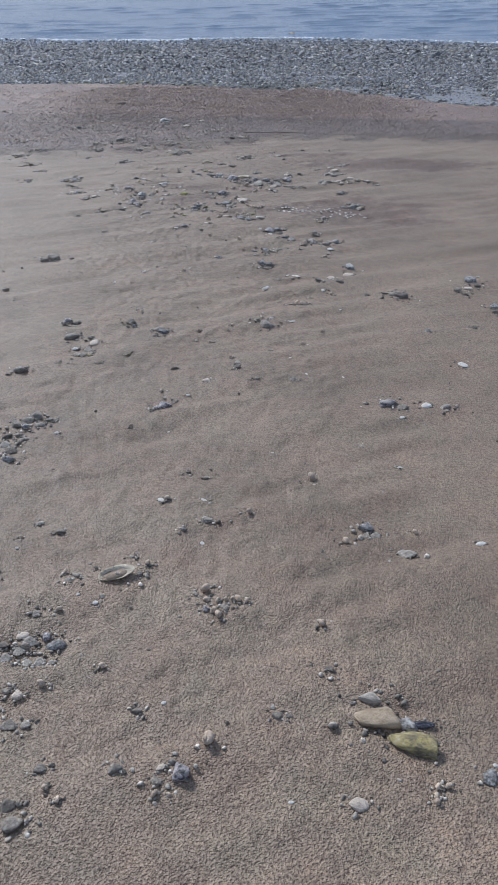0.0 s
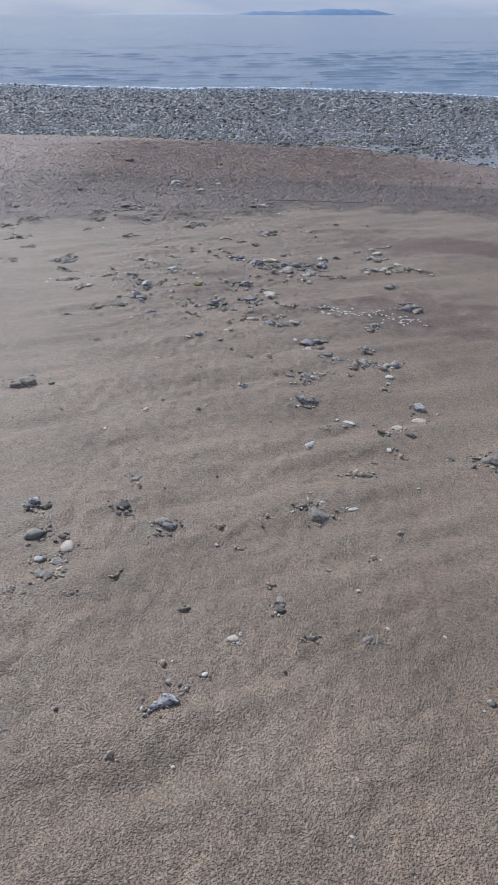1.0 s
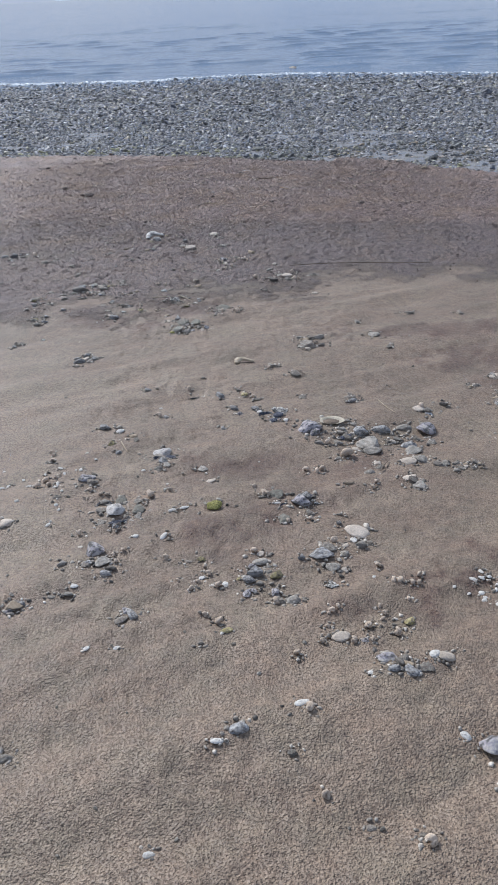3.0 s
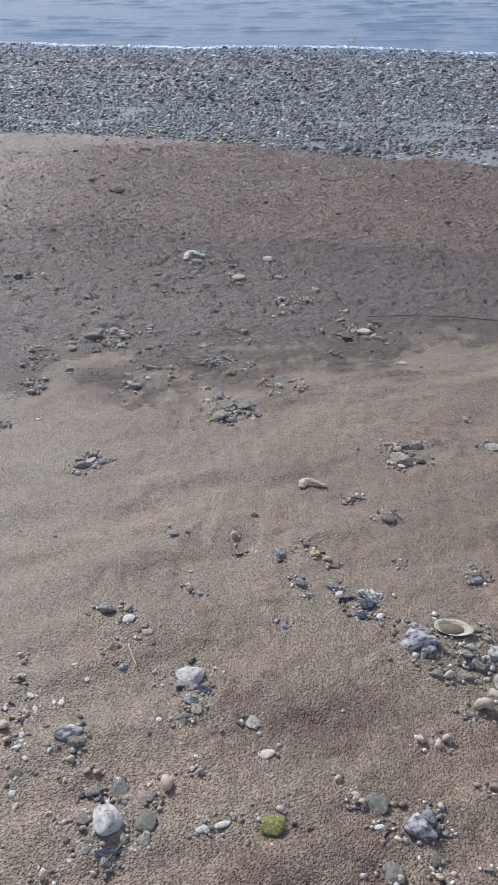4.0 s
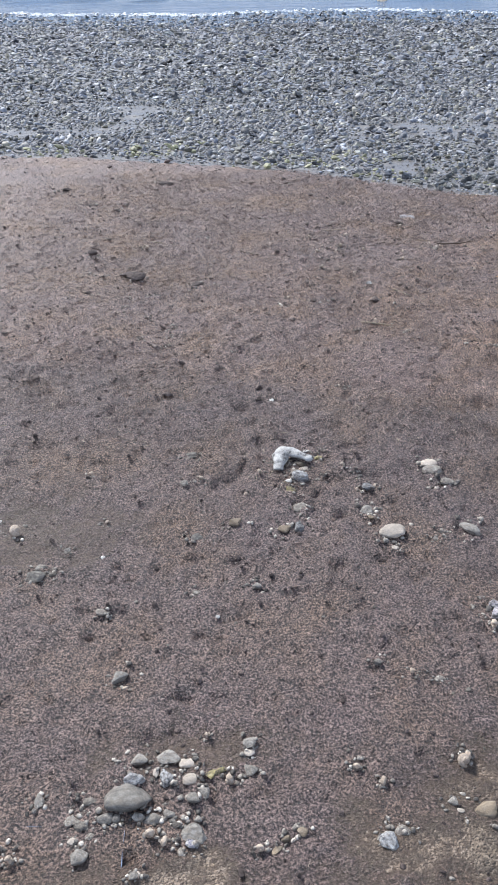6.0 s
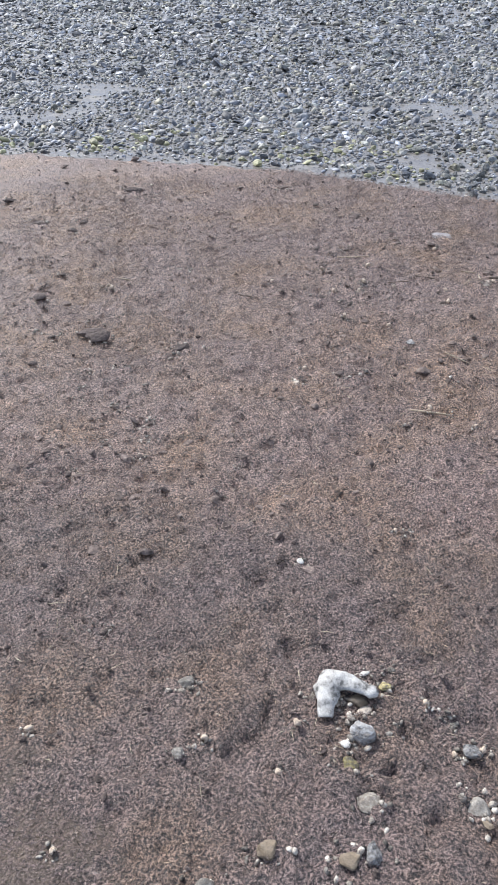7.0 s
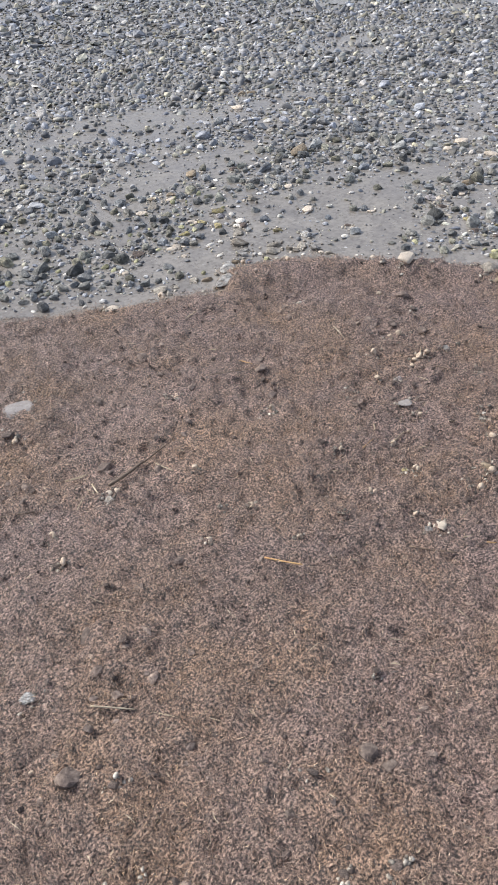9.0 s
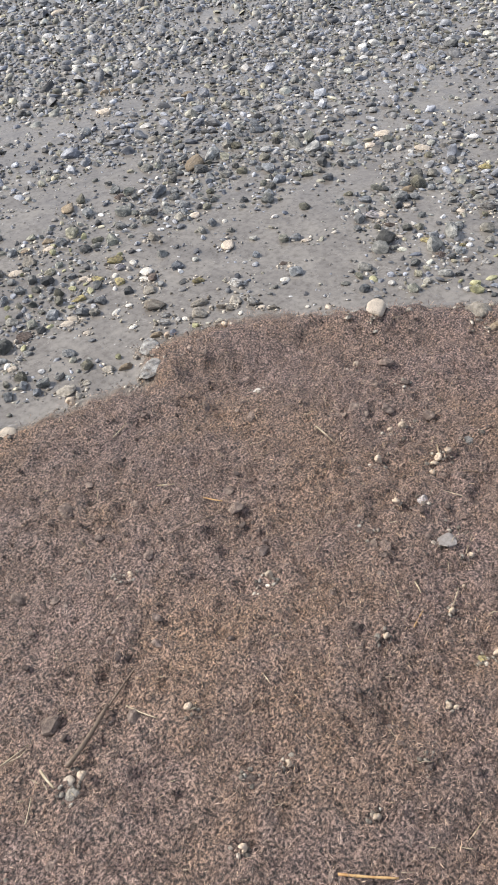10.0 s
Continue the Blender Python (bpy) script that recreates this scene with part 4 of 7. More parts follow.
lay("blue", [(0.51, 0.74, 0.045, 0.024, -10), (0.48, 0.97, 0.056, 0.046, -13), (-0.15, 1.03, 0.049, 0.039, 1), (0.28, 1.17, 0.052, 0.028, -6), (0.24, 1.18, 0.035, 0.028, 2), (-0.43, 1.46, 0.031, 0.050, 17), (0.99, 1.46, 0.029, 0.019, -66), (-0.10, 1.58, 0.044, 0.020, -9), (-0.08, 1.61, 0.065, 0.048, 0), (-0.52, 1.64, 0.048, 0.021, 28), (0.06, 1.66, 0.029, 0.027, 0), (0.12, 1.67, 0.080, 0.042, -19), (0.20, 1.67, 0.019, 0.020, -4), (-0.58, 1.69, 0.027, 0.023, 27), (0.20, 1.83, 0.023, 0.022, -21), (-0.52, 1.89, 0.035, 0.020, 9)])
lay("blue", [(0.14, 1.95, 0.018, 0.017, -17), (0.11, 1.98, 0.061, 0.035, -19), (1.31, 2.22, 0.020, 0.014, -5), (1.17, 2.25, 0.021, 0.014, 13), (1.27, 2.27, 0.033, 0.027, 13), (1.00, 2.27, 0.021, 0.013, -33), (-0.38, 2.27, 0.044, 0.040, -4), (1.27, 2.30, 0.029, 0.022, -13), (1.25, 2.31, 0.034, 0.025, -68), (0.53, 2.31, 0.059, 0.045, -7), (0.89, 2.33, 0.049, 0.037, 46), (0.92, 2.33, 0.041, 0.038, -16), (0.94, 2.35, 0.031, 0.020, -10), (-0.56, 2.38, 0.025, 0.027, 7), (0.37, 2.42, 0.065, 0.058, -13), (0.45, 2.44, 0.073, 0.055, -17)])
lay("blue", [(-0.16, 2.52, 0.031, 0.016, -19), (-0.63, 2.58, 0.053, 0.027, 19), (1.04, 2.58, 0.031, 0.024, -50), (0.96, 2.60, 0.041, 0.025, -64), (1.05, 2.61, 0.022, 0.016, -31), (-0.39, 2.64, 0.033, 0.028, -1), (-0.02, 2.67, 0.052, 0.030, -20), (-0.11, 2.68, 0.043, 0.030, -10), (0.38, 2.70, 0.043, 0.025, -1), (-0.17, 2.81, 0.051, 0.047, 2), (1.02, 2.87, 0.026, 0.023, 37), (-0.48, 2.89, 0.037, 0.027, 15), (1.14, 2.91, 0.037, 0.030, -22), (-0.84, 3.29, 0.063, 0.028, 28), (-0.77, 3.31, 0.038, 0.030, -16), (-0.85, 3.32, 0.039, 0.024, 10)])
lay("blue", [(-0.81, 3.35, 0.047, 0.033, 29), (-1.20, 3.54, 0.031, 0.023, -6), (-0.30, 3.62, 0.032, 0.019, -27), (-0.38, 3.78, 0.037, 0.060, -11), (-1.11, 3.86, 0.048, 0.029, 21), (-0.74, 3.89, 0.061, 0.044, 18), (-1.11, 3.93, 0.028, 0.025, 23), (-1.03, 4.02, 0.039, 0.024, 19), (-0.68, 4.04, 0.042, 0.029, 4), (-0.27, 4.06, 0.021, 0.019, -7), (-0.27, 4.09, 0.032, 0.017, -4), (-0.77, 4.12, 0.035, 0.025, 7), (-1.21, 4.12, 0.049, 0.031, 24), (-0.48, 4.26, 0.043, 0.024, -3), (-0.91, 4.39, 0.034, 0.038, 0), (-0.97, 4.39, 0.061, 0.038, 11)])
lay("blue", [(-1.55, 5.09, 0.035, 0.016, 31), (-1.55, 5.17, 0.068, 0.031, 28), (-0.60, 5.18, 0.037, 0.043, -28), (-0.38, 5.36, 0.043, 0.019, -18), (-0.58, 5.41, 0.073, 0.033, -17), (0.81, 6.81, 0.030, 0.019, -47), (-0.18, 6.93, 0.038, 0.018, -16), (1.39, 7.35, 0.033, 0.034, -70), (2.16, 7.79, 0.036, 0.027, -61), (2.49, 7.99, 0.080, 0.054, -52), (1.07, 8.17, 0.099, 0.066, -33), (1.52, 8.22, 0.042, 0.044, -34), (1.14, 8.27, 0.073, 0.058, -26), (1.57, 8.34, 0.073, 0.035, -45), (1.27, 8.35, 0.052, 0.036, -40), (1.30, 8.38, 0.043, 0.029, -33)])
lay("blue", [(2.56, 8.48, 0.067, 0.052, -57), (0.87, 8.56, 0.027, 0.031, -26), (1.72, 8.96, 0.085, 0.062, -32)])
lay("dark", [(-0.26, -3.28, 0.047, 0.035, 36), (-0.28, -3.24, 0.039, 0.027, 29), (0.02, -3.19, 0.031, 0.024, 2), (0.31, -3.03, 0.018, 0.012, -11), (-0.33, -3.03, 0.046, 0.026, 21), (0.28, -3.03, 0.033, 0.015, 0), (-0.04, -3.00, 0.034, 0.022, 3), (-0.36, -2.93, 0.029, 0.018, 14), (0.42, -2.90, 0.035, 0.016, -13), (-0.20, -2.82, 0.017, 0.011, 11), (-0.40, -2.78, 0.032, 0.022, 12), (-0.35, -2.78, 0.029, 0.033, 22), (0.04, -2.70, 0.015, 0.014, 17), (0.16, -2.68, 0.027, 0.026, 3), (-0.34, -2.68, 0.027, 0.012, 25), (0.08, -2.62, 0.021, 0.024, 13)])
lay("dark", [(-0.14, -2.53, 0.022, 0.022, 20), (-0.26, -2.53, 0.029, 0.028, 26), (-0.11, -2.45, 0.023, 0.016, 9), (0.58, -2.36, 0.027, 0.017, -7), (0.09, -2.04, 0.019, 0.016, -6), (0.03, -2.00, 0.023, 0.016, 14), (0.64, -1.84, 0.024, 0.017, -13), (-0.61, -1.84, 0.044, 0.034, 19), (-0.65, -1.73, 0.054, 0.041, 29), (-0.61, -1.72, 0.046, 0.027, 13), (0.81, -1.52, 0.053, 0.034, -20), (0.20, -1.19, 0.034, 0.016, -1), (-0.07, -1.18, 0.036, 0.025, 9), (0.20, -1.15, 0.041, 0.019, -19), (-0.40, -1.11, 0.019, 0.015, 11), (-0.58, -1.10, 0.023, 0.013, 17)])
lay("dark", [(-0.51, -1.02, 0.061, 0.030, 6), (0.35, -0.99, 0.020, 0.014, -6), (-0.43, -0.99, 0.033, 0.016, 14), (0.09, -0.87, 0.019, 0.015, -8), (-0.49, -0.81, 0.036, 0.026, 19), (-0.19, -0.80, 0.030, 0.026, 10), (1.32, -0.78, 0.037, 0.025, -19), (-0.58, -0.65, 0.044, 0.028, 25), (-0.64, -0.65, 0.038, 0.032, 22), (-0.32, -0.63, 0.050, 0.023, 12), (0.30, -0.63, 0.039, 0.017, -19), (1.48, -0.59, 0.056, 0.027, -8), (-0.30, -0.45, 0.045, 0.020, 16), (0.56, -0.42, 0.036, 0.016, -26), (0.48, -0.41, 0.032, 0.016, -15), (1.06, -0.35, 0.100, 0.065, -6)])
lay("dark", [(1.39, -0.33, 0.047, 0.029, -5), (0.59, -0.32, 0.027, 0.013, -27), (0.98, -0.30, 0.039, 0.023, -30), (0.88, -0.28, 0.030, 0.014, -17), (1.36, -0.28, 0.048, 0.044, -18), (1.48, -0.23, 0.042, 0.037, -8), (0.67, -0.13, 0.029, 0.018, -9), (0.76, -0.12, 0.054, 0.026, -23), (-1.06, -0.11, 0.043, 0.035, 15), (0.65, -0.10, 0.047, 0.022, -14), (0.43, -0.05, 0.025, 0.016, -15), (0.37, 0.17, 0.038, 0.023, -25), (0.33, 0.24, 0.025, 0.019, -18), (-0.90, 0.44, 0.105, 0.061, 7), (0.39, 0.44, 0.046, 0.021, -13), (0.42, 0.46, 0.037, 0.024, -28)])
lay("dark", [(0.59, 0.49, 0.022, 0.021, -11), (0.46, 0.51, 0.054, 0.024, -17), (0.37, 0.56, 0.048, 0.022, -12), (0.63, 0.58, 0.043, 0.019, -32), (-0.67, 0.71, 0.020, 0.012, 11), (0.21, 0.75, 0.024, 0.017, -9), (0.11, 0.78, 0.028, 0.014, 3), (0.48, 0.86, 0.054, 0.040, -14), (-0.03, 0.96, 0.030, 0.023, -6), (-0.68, 1.01, 0.045, 0.023, 27), (0.79, 1.13, 0.038, 0.035, -69), (0.32, 1.18, 0.048, 0.024, -7), (0.26, 1.20, 0.037, 0.031, -46), (0.27, 1.21, 0.037, 0.029, 48), (-0.24, 1.33, 0.020, 0.022, 17), (-0.92, 1.39, 0.041, 0.019, 8)])
lay("dark", [(-0.46, 1.44, 0.043, 0.019, 18), (0.99, 1.46, 0.018, 0.014, -36), (0.05, 1.47, 0.019, 0.022, -13), (0.98, 1.47, 0.025, 0.015, -39), (-0.02, 1.48, 0.037, 0.029, 4), (-0.77, 1.52, 0.052, 0.037, 22), (-0.67, 1.55, 0.030, 0.014, 31), (1.03, 1.57, 0.044, 0.056, -27), (-0.53, 1.63, 0.026, 0.017, 7), (-0.51, 1.66, 0.045, 0.025, 15), (0.19, 1.67, 0.032, 0.032, -19), (-0.28, 1.68, 0.027, 0.017, -1), (-0.59, 1.68, 0.030, 0.025, 29), (0.15, 1.70, 0.049, 0.038, -19), (0.28, 1.72, 0.027, 0.025, -9), (0.21, 1.88, 0.021, 0.017, -2)])
lay("dark", [(0.99, 1.88, 0.048, 0.025, -27), (1.01, 1.90, 0.048, 0.028, -8), (0.11, 1.90, 0.030, 0.036, -12), (-0.89, 1.91, 0.033, 0.024, 13), (-0.57, 1.91, 0.033, 0.025, 9), (-0.49, 1.93, 0.027, 0.028, 2), (-0.58, 1.97, 0.030, 0.032, 13), (-0.46, 2.02, 0.040, 0.018, 20), (0.49, 2.05, 0.047, 0.040, -31), (-0.74, 2.07, 0.035, 0.018, 18), (-1.03, 2.09, 0.054, 0.038, -39), (0.71, 2.11, 0.020, 0.014, 23), (0.73, 2.14, 0.027, 0.021, -20), (0.66, 2.14, 0.026, 0.023, 20)])
lay("dark", [(0.60, 2.14, 0.051, 0.027, -6), (-0.63, 2.15, 0.049, 0.035, 12), (0.39, 2.16, 0.030, 0.029, -26), (-0.40, 2.21, 0.027, 0.016, 2), (1.12, 2.24, 0.019, 0.017, -68), (1.00, 2.24, 0.021, 0.016, 35), (0.26, 2.25, 0.034, 0.020, -18), (0.92, 2.29, 0.038, 0.030, -45), (0.91, 2.29, 0.026, 0.016, -9), (1.19, 2.29, 0.037, 0.034, 33), (0.93, 2.30, 0.034, 0.023, 24), (-0.40, 2.32, 0.059, 0.034, 0), (1.19, 2.33, 0.027, 0.022, -52), (-0.81, 2.34, 0.018, 0.014, 17), (-1.11, 2.35, 0.034, 0.028, 9), (0.46, 2.35, 0.032, 0.028, -14)])
lay("dark", [(-1.11, 2.36, 0.034, 0.029, -5), (0.95, 2.36, 0.041, 0.037, -44), (0.57, 2.36, 0.046, 0.025, -30), (1.09, 2.36, 0.041, 0.029, -10), (0.50, 2.36, 0.043, 0.025, -9), (0.38, 2.39, 0.039, 0.021, -15), (0.31, 2.39, 0.054, 0.032, -11), (-1.14, 2.39, 0.047, 0.036, 10), (0.29, 2.42, 0.036, 0.029, -2), (-0.50, 2.46, 0.026, 0.029, 15), (0.35, 2.47, 0.037, 0.030, -20), (-1.14, 2.57, 0.033, 0.026, 77), (-0.58, 2.58, 0.030, 0.016, 26), (1.04, 2.59, 0.037, 0.035, 33), (1.03, 2.60, 0.031, 0.023, 3), (1.10, 2.61, 0.033, 0.026, 19)])
lay("dark", [(0.74, 2.61, 0.050, 0.031, -19), (0.97, 2.62, 0.051, 0.033, -11), (0.99, 2.63, 0.048, 0.029, 15), (1.03, 2.65, 0.034, 0.028, -66), (-1.17, 2.66, 0.028, 0.022, 2), (-1.18, 2.70, 0.033, 0.020, 60), (0.38, 2.72, 0.044, 0.029, -12), (0.37, 2.73, 0.028, 0.021, -4), (-0.01, 2.76, 0.032, 0.014, -17), (0.18, 2.77, 0.040, 0.025, -6), (1.04, 2.84, 0.027, 0.023, -2), (-0.09, 2.85, 0.031, 0.014, -12), (1.17, 2.94, 0.031, 0.025, 24), (0.17, 2.98, 0.052, 0.046, -5), (-0.24, 2.99, 0.017, 0.010, 4), (0.17, 3.01, 0.030, 0.018, -27)])
lay("dark", [(0.09, 3.09, 0.031, 0.024, -26), (0.64, 3.23, 0.032, 0.036, -9), (-0.84, 3.24, 0.031, 0.018, 19), (-0.79, 3.28, 0.038, 0.028, 11), (0.23, 3.31, 0.047, 0.021, -9), (0.32, 3.31, 0.047, 0.021, 0), (0.27, 3.32, 0.104, 0.047, -7), (0.29, 3.41, 0.037, 0.026, 52), (-1.19, 3.57, 0.030, 0.021, 16), (-1.17, 3.57, 0.025, 0.023, 69), (-1.18, 3.57, 0.034, 0.029, -31), (1.10, 3.66, 0.046, 0.040, -24), (0.84, 3.71, 0.062, 0.028, -12), (-0.18, 3.80, 0.023, 0.039, -29), (-0.16, 3.82, 0.028, 0.021, -26)])
lay("dark", [(-1.17, 3.84, 0.019, 0.015, 30), (-0.04, 3.85, 0.026, 0.016, -14), (-0.77, 3.88, 0.032, 0.018, 13), (-0.67, 4.02, 0.018, 0.017, 4), (-0.69, 4.04, 0.052, 0.034, 0), (-0.82, 4.07, 0.024, 0.027, 0), (-0.42, 4.08, 0.032, 0.024, -8), (-1.19, 4.10, 0.027, 0.018, 20), (-1.14, 4.14, 0.025, 0.026, 27), (-0.37, 4.15, 0.049, 0.022, -19), (0.11, 4.19, 0.025, 0.018, -12), (-1.22, 4.26, 0.035, 0.027, 16), (-1.05, 4.28, 0.029, 0.022, 14), (-0.45, 4.28, 0.035, 0.016, -5), (-1.07, 4.30, 0.035, 0.025, 8), (-0.88, 4.30, 0.029, 0.017, -1)])
lay("dark", [(-1.09, 4.31, 0.030, 0.020, 17), (0.17, 4.34, 0.057, 0.029, -18), (-1.06, 4.35, 0.036, 0.017, 16), (0.14, 4.38, 0.031, 0.024, -18), (0.41, 4.42, 0.053, 0.025, -25), (-0.52, 4.42, 0.025, 0.015, -3), (-1.01, 4.61, 0.013, 0.011, 22), (-0.31, 4.64, 0.027, 0.016, -1), (-1.11, 4.85, 0.036, 0.025, 14), (-0.88, 4.93, 0.026, 0.015, 5), (-1.27, 5.00, 0.027, 0.019, 6), (-1.30, 5.03, 0.042, 0.024, 12), (-0.20, 5.14, 0.031, 0.020, -15), (-1.49, 5.16, 0.048, 0.022, 31), (-0.59, 5.27, 0.057, 0.031, -25), (-0.14, 5.37, 0.046, 0.031, 0)])
lay("dark", [(-0.40, 5.42, 0.018, 0.014, -25), (-0.17, 5.43, 0.085, 0.038, -11), (-0.60, 5.44, 0.020, 0.016, -18), (-0.41, 5.44, 0.018, 0.012, -12), (-0.67, 5.50, 0.016, 0.025, -15), (-0.94, 5.53, 0.023, 0.015, 10), (-0.50, 5.55, 0.021, 0.015, -16), (1.45, 8.25, 0.031, 0.021, -45), (1.44, 8.28, 0.039, 0.029, -44), (1.31, 8.45, 0.075, 0.055, -21)])
lay("white", [(-0.26, -3.31, 0.015, 0.010, 35), (0.44, -3.25, 0.037, 0.029, -7), (0.03, -3.16, 0.022, 0.013, 19), (-0.33, -2.94, 0.029, 0.025, 14), (-0.36, -2.75, 0.035, 0.022, 26), (0.07, -1.30, 0.036, 0.020, 7), (-0.46, -0.87, 0.045, 0.057, 15), (1.03, -0.37, 0.034, 0.023, -21), (1.43, -0.26, 0.048, 0.030, -6), (0.72, -0.06, 0.041, 0.038, -22), (0.83, 0.04, 0.057, 0.036, -13), (0.76, 0.41, 0.027, 0.014, -32), (0.42, 0.48, 0.031, 0.018, -12), (0.77, 1.13, 0.028, 0.022, -55), (0.76, 1.16, 0.022, 0.016, 3), (0.38, 1.21, 0.044, 0.029, -12)])
lay("white", [(0.13, 1.32, 0.047, 0.036, -7), (0.98, 1.48, 0.024, 0.019, -36), (1.04, 1.59, 0.030, 0.034, -20), (0.18, 1.60, 0.018, 0.017, -10), (-0.06, 1.70, 0.022, 0.020, -5), (0.20, 1.71, 0.022, 0.020, -7), (0.25, 1.78, 0.076, 0.045, -21), (-0.88, 1.93, 0.051, 0.038, 64), (0.48, 2.07, 0.045, 0.025, -18), (-1.09, 2.08, 0.041, 0.026, 27), (-1.08, 2.11, 0.054, 0.049, -43), (0.69, 2.12, 0.019, 0.011, -30), (-0.21, 2.13, 0.036, 0.022, 6), (0.50, 2.18, 0.060, 0.039, -26), (0.39, 2.19, 0.027, 0.020, -10), (0.91, 2.22, 0.040, 0.027, -14)])
lay("white", [(1.34, 2.23, 0.027, 0.022, 0), (1.05, 2.23, 0.035, 0.055, -8), (1.01, 2.27, 0.028, 0.022, -38), (1.27, 2.30, 0.034, 0.030, -40), (0.33, 2.31, 0.031, 0.024, -25), (0.97, 2.31, 0.041, 0.038, -23), (1.03, 2.32, 0.053, 0.035, -10), (-1.06, 2.32, 0.025, 0.020, 19), (1.05, 2.36, 0.047, 0.029, -23), (1.15, 2.43, 0.060, 0.044, -25), (0.63, 2.58, 0.046, 0.024, -13), (1.04, 2.59, 0.022, 0.015, 9), (1.10, 2.62, 0.023, 0.021, 23), (1.01, 2.63, 0.048, 0.033, -20), (1.00, 2.68, 0.029, 0.019, -48)])
lay("white", [(-1.20, 2.68, 0.031, 0.022, -2), (1.05, 2.74, 0.064, 0.048, -12), (0.91, 2.77, 0.022, 0.018, -19), (1.01, 2.84, 0.030, 0.028, 12), (1.04, 2.86, 0.026, 0.018, -59), (1.16, 2.93, 0.037, 0.025, -65), (0.26, 3.28, 0.028, 0.021, -17), (-0.81, 3.32, 0.042, 0.029, 50), (-0.25, 3.62, 0.017, 0.023, -36), (-0.32, 3.66, 0.013, 0.022, -14), (-0.33, 3.68, 0.022, 0.029, -22), (-0.43, 3.75, 0.020, 0.022, -13), (-0.15, 3.80, 0.019, 0.010, -15), (-0.15, 3.90, 0.017, 0.022, -22), (-0.76, 3.92, 0.027, 0.018, 2), (-0.77, 3.98, 0.020, 0.016, 12)])
lay("white", [(-1.20, 4.06, 0.013, 0.012, 13), (-0.38, 4.08, 0.016, 0.017, -17), (0.39, 4.11, 0.033, 0.018, -11), (-1.15, 4.14, 0.022, 0.018, 14), (-1.12, 4.16, 0.017, 0.016, 10), (-0.95, 4.20, 0.020, 0.014, 14), (-1.08, 4.27, 0.023, 0.011, 14), (0.35, 4.29, 0.021, 0.012, -3), (-0.33, 4.32, 0.015, 0.010, -21), (-0.86, 4.39, 0.034, 0.015, 16), (-0.93, 4.40, 0.012, 0.021, 8), (0.26, 4.42, 0.067, 0.030, -5), (-0.87, 4.43, 0.037, 0.024, 8), (-0.74, 4.45, 0.022, 0.015, 8), (0.20, 4.68, 0.026, 0.027, -14), (-0.11, 4.76, 0.035, 0.016, -22)])
lay("white", [(-1.51, 4.98, 0.026, 0.016, 21), (-0.34, 5.08, 0.021, 0.018, 0), (-0.34, 5.14, 0.070, 0.032, -11), (-0.18, 5.45, 0.051, 0.023, -16), (-0.57, 5.46, 0.029, 0.016, -16), (-0.62, 5.48, 0.011, 0.019, -21), (-0.60, 6.70, 0.026, 0.032, 2), (0.83, 6.79, 0.023, 0.025, -58), (0.22, 7.38, 0.023, 0.012, -10), (1.65, 8.02, 0.021, 0.029, -47), (2.41, 8.05, 0.036, 0.027, -65), (2.13, 8.11, 0.023, 0.013, -67), (1.52, 8.18, 0.024, 0.018, -55), (2.33, 8.23, 0.033, 0.028, -59), (0.65, 8.26, 0.047, 0.044, -27), (2.21, 8.26, 0.061, 0.040, -52)])
lay("white", [(1.76, 8.28, 0.022, 0.016, -52), (1.92, 8.35, 0.031, 0.021, -42), (2.77, 8.47, 0.069, 0.033, -54), (1.08, 8.50, 0.024, 0.018, -25), (0.83, 8.53, 0.033, 0.024, -16), (1.73, 8.55, 0.043, 0.073, -41), (1.12, 8.58, 0.018, 0.011, -31), (1.07, 8.59, 0.042, 0.022, -32), (1.10, 8.60, 0.039, 0.022, -38), (2.68, 8.67, 0.052, 0.039, -46), (2.80, 8.70, 0.072, 0.057, -53), (1.28, 8.75, 0.019, 0.024, -40), (1.27, 8.77, 0.038, 0.029, -19), (1.80, 8.80, 0.042, 0.023, -37), (1.14, 8.99, 0.050, 0.025, -22), (1.31, 9.04, 0.040, 0.031, -29)])
lay("white", [(2.26, 9.95, 0.081, 0.041, -43), (3.19, 11.67, 0.104, 0.072, -20)])
lay("flint", [(0.07, -3.17, 0.048, 0.048, 0), (-0.30, -2.75, 0.029, 0.033, 16), (0.11, -2.68, 0.024, 0.029, 16), (-0.12, -1.54, 0.033, 0.025, 0), (0.78, -1.53, 0.089, 0.040, -12), (-0.09, -1.52, 0.066, 0.044, 8), (-0.63, -0.62, 0.055, 0.037, 12), (0.10, 0.39, 0.027, 0.023, 4), (0.09, 0.42, 0.046, 0.020, -8), (0.38, 0.50, 0.047, 0.052, -27), (0.42, 0.95, 0.075, 0.061, -14), (0.23, 1.22, 0.057, 0.033, -18), (0.19, 1.30, 0.022, 0.020, -15), (-0.45, 1.48, 0.027, 0.029, 25), (-0.03, 1.52, 0.032, 0.034, 5), (-0.11, 1.52, 0.025, 0.038, -12)])
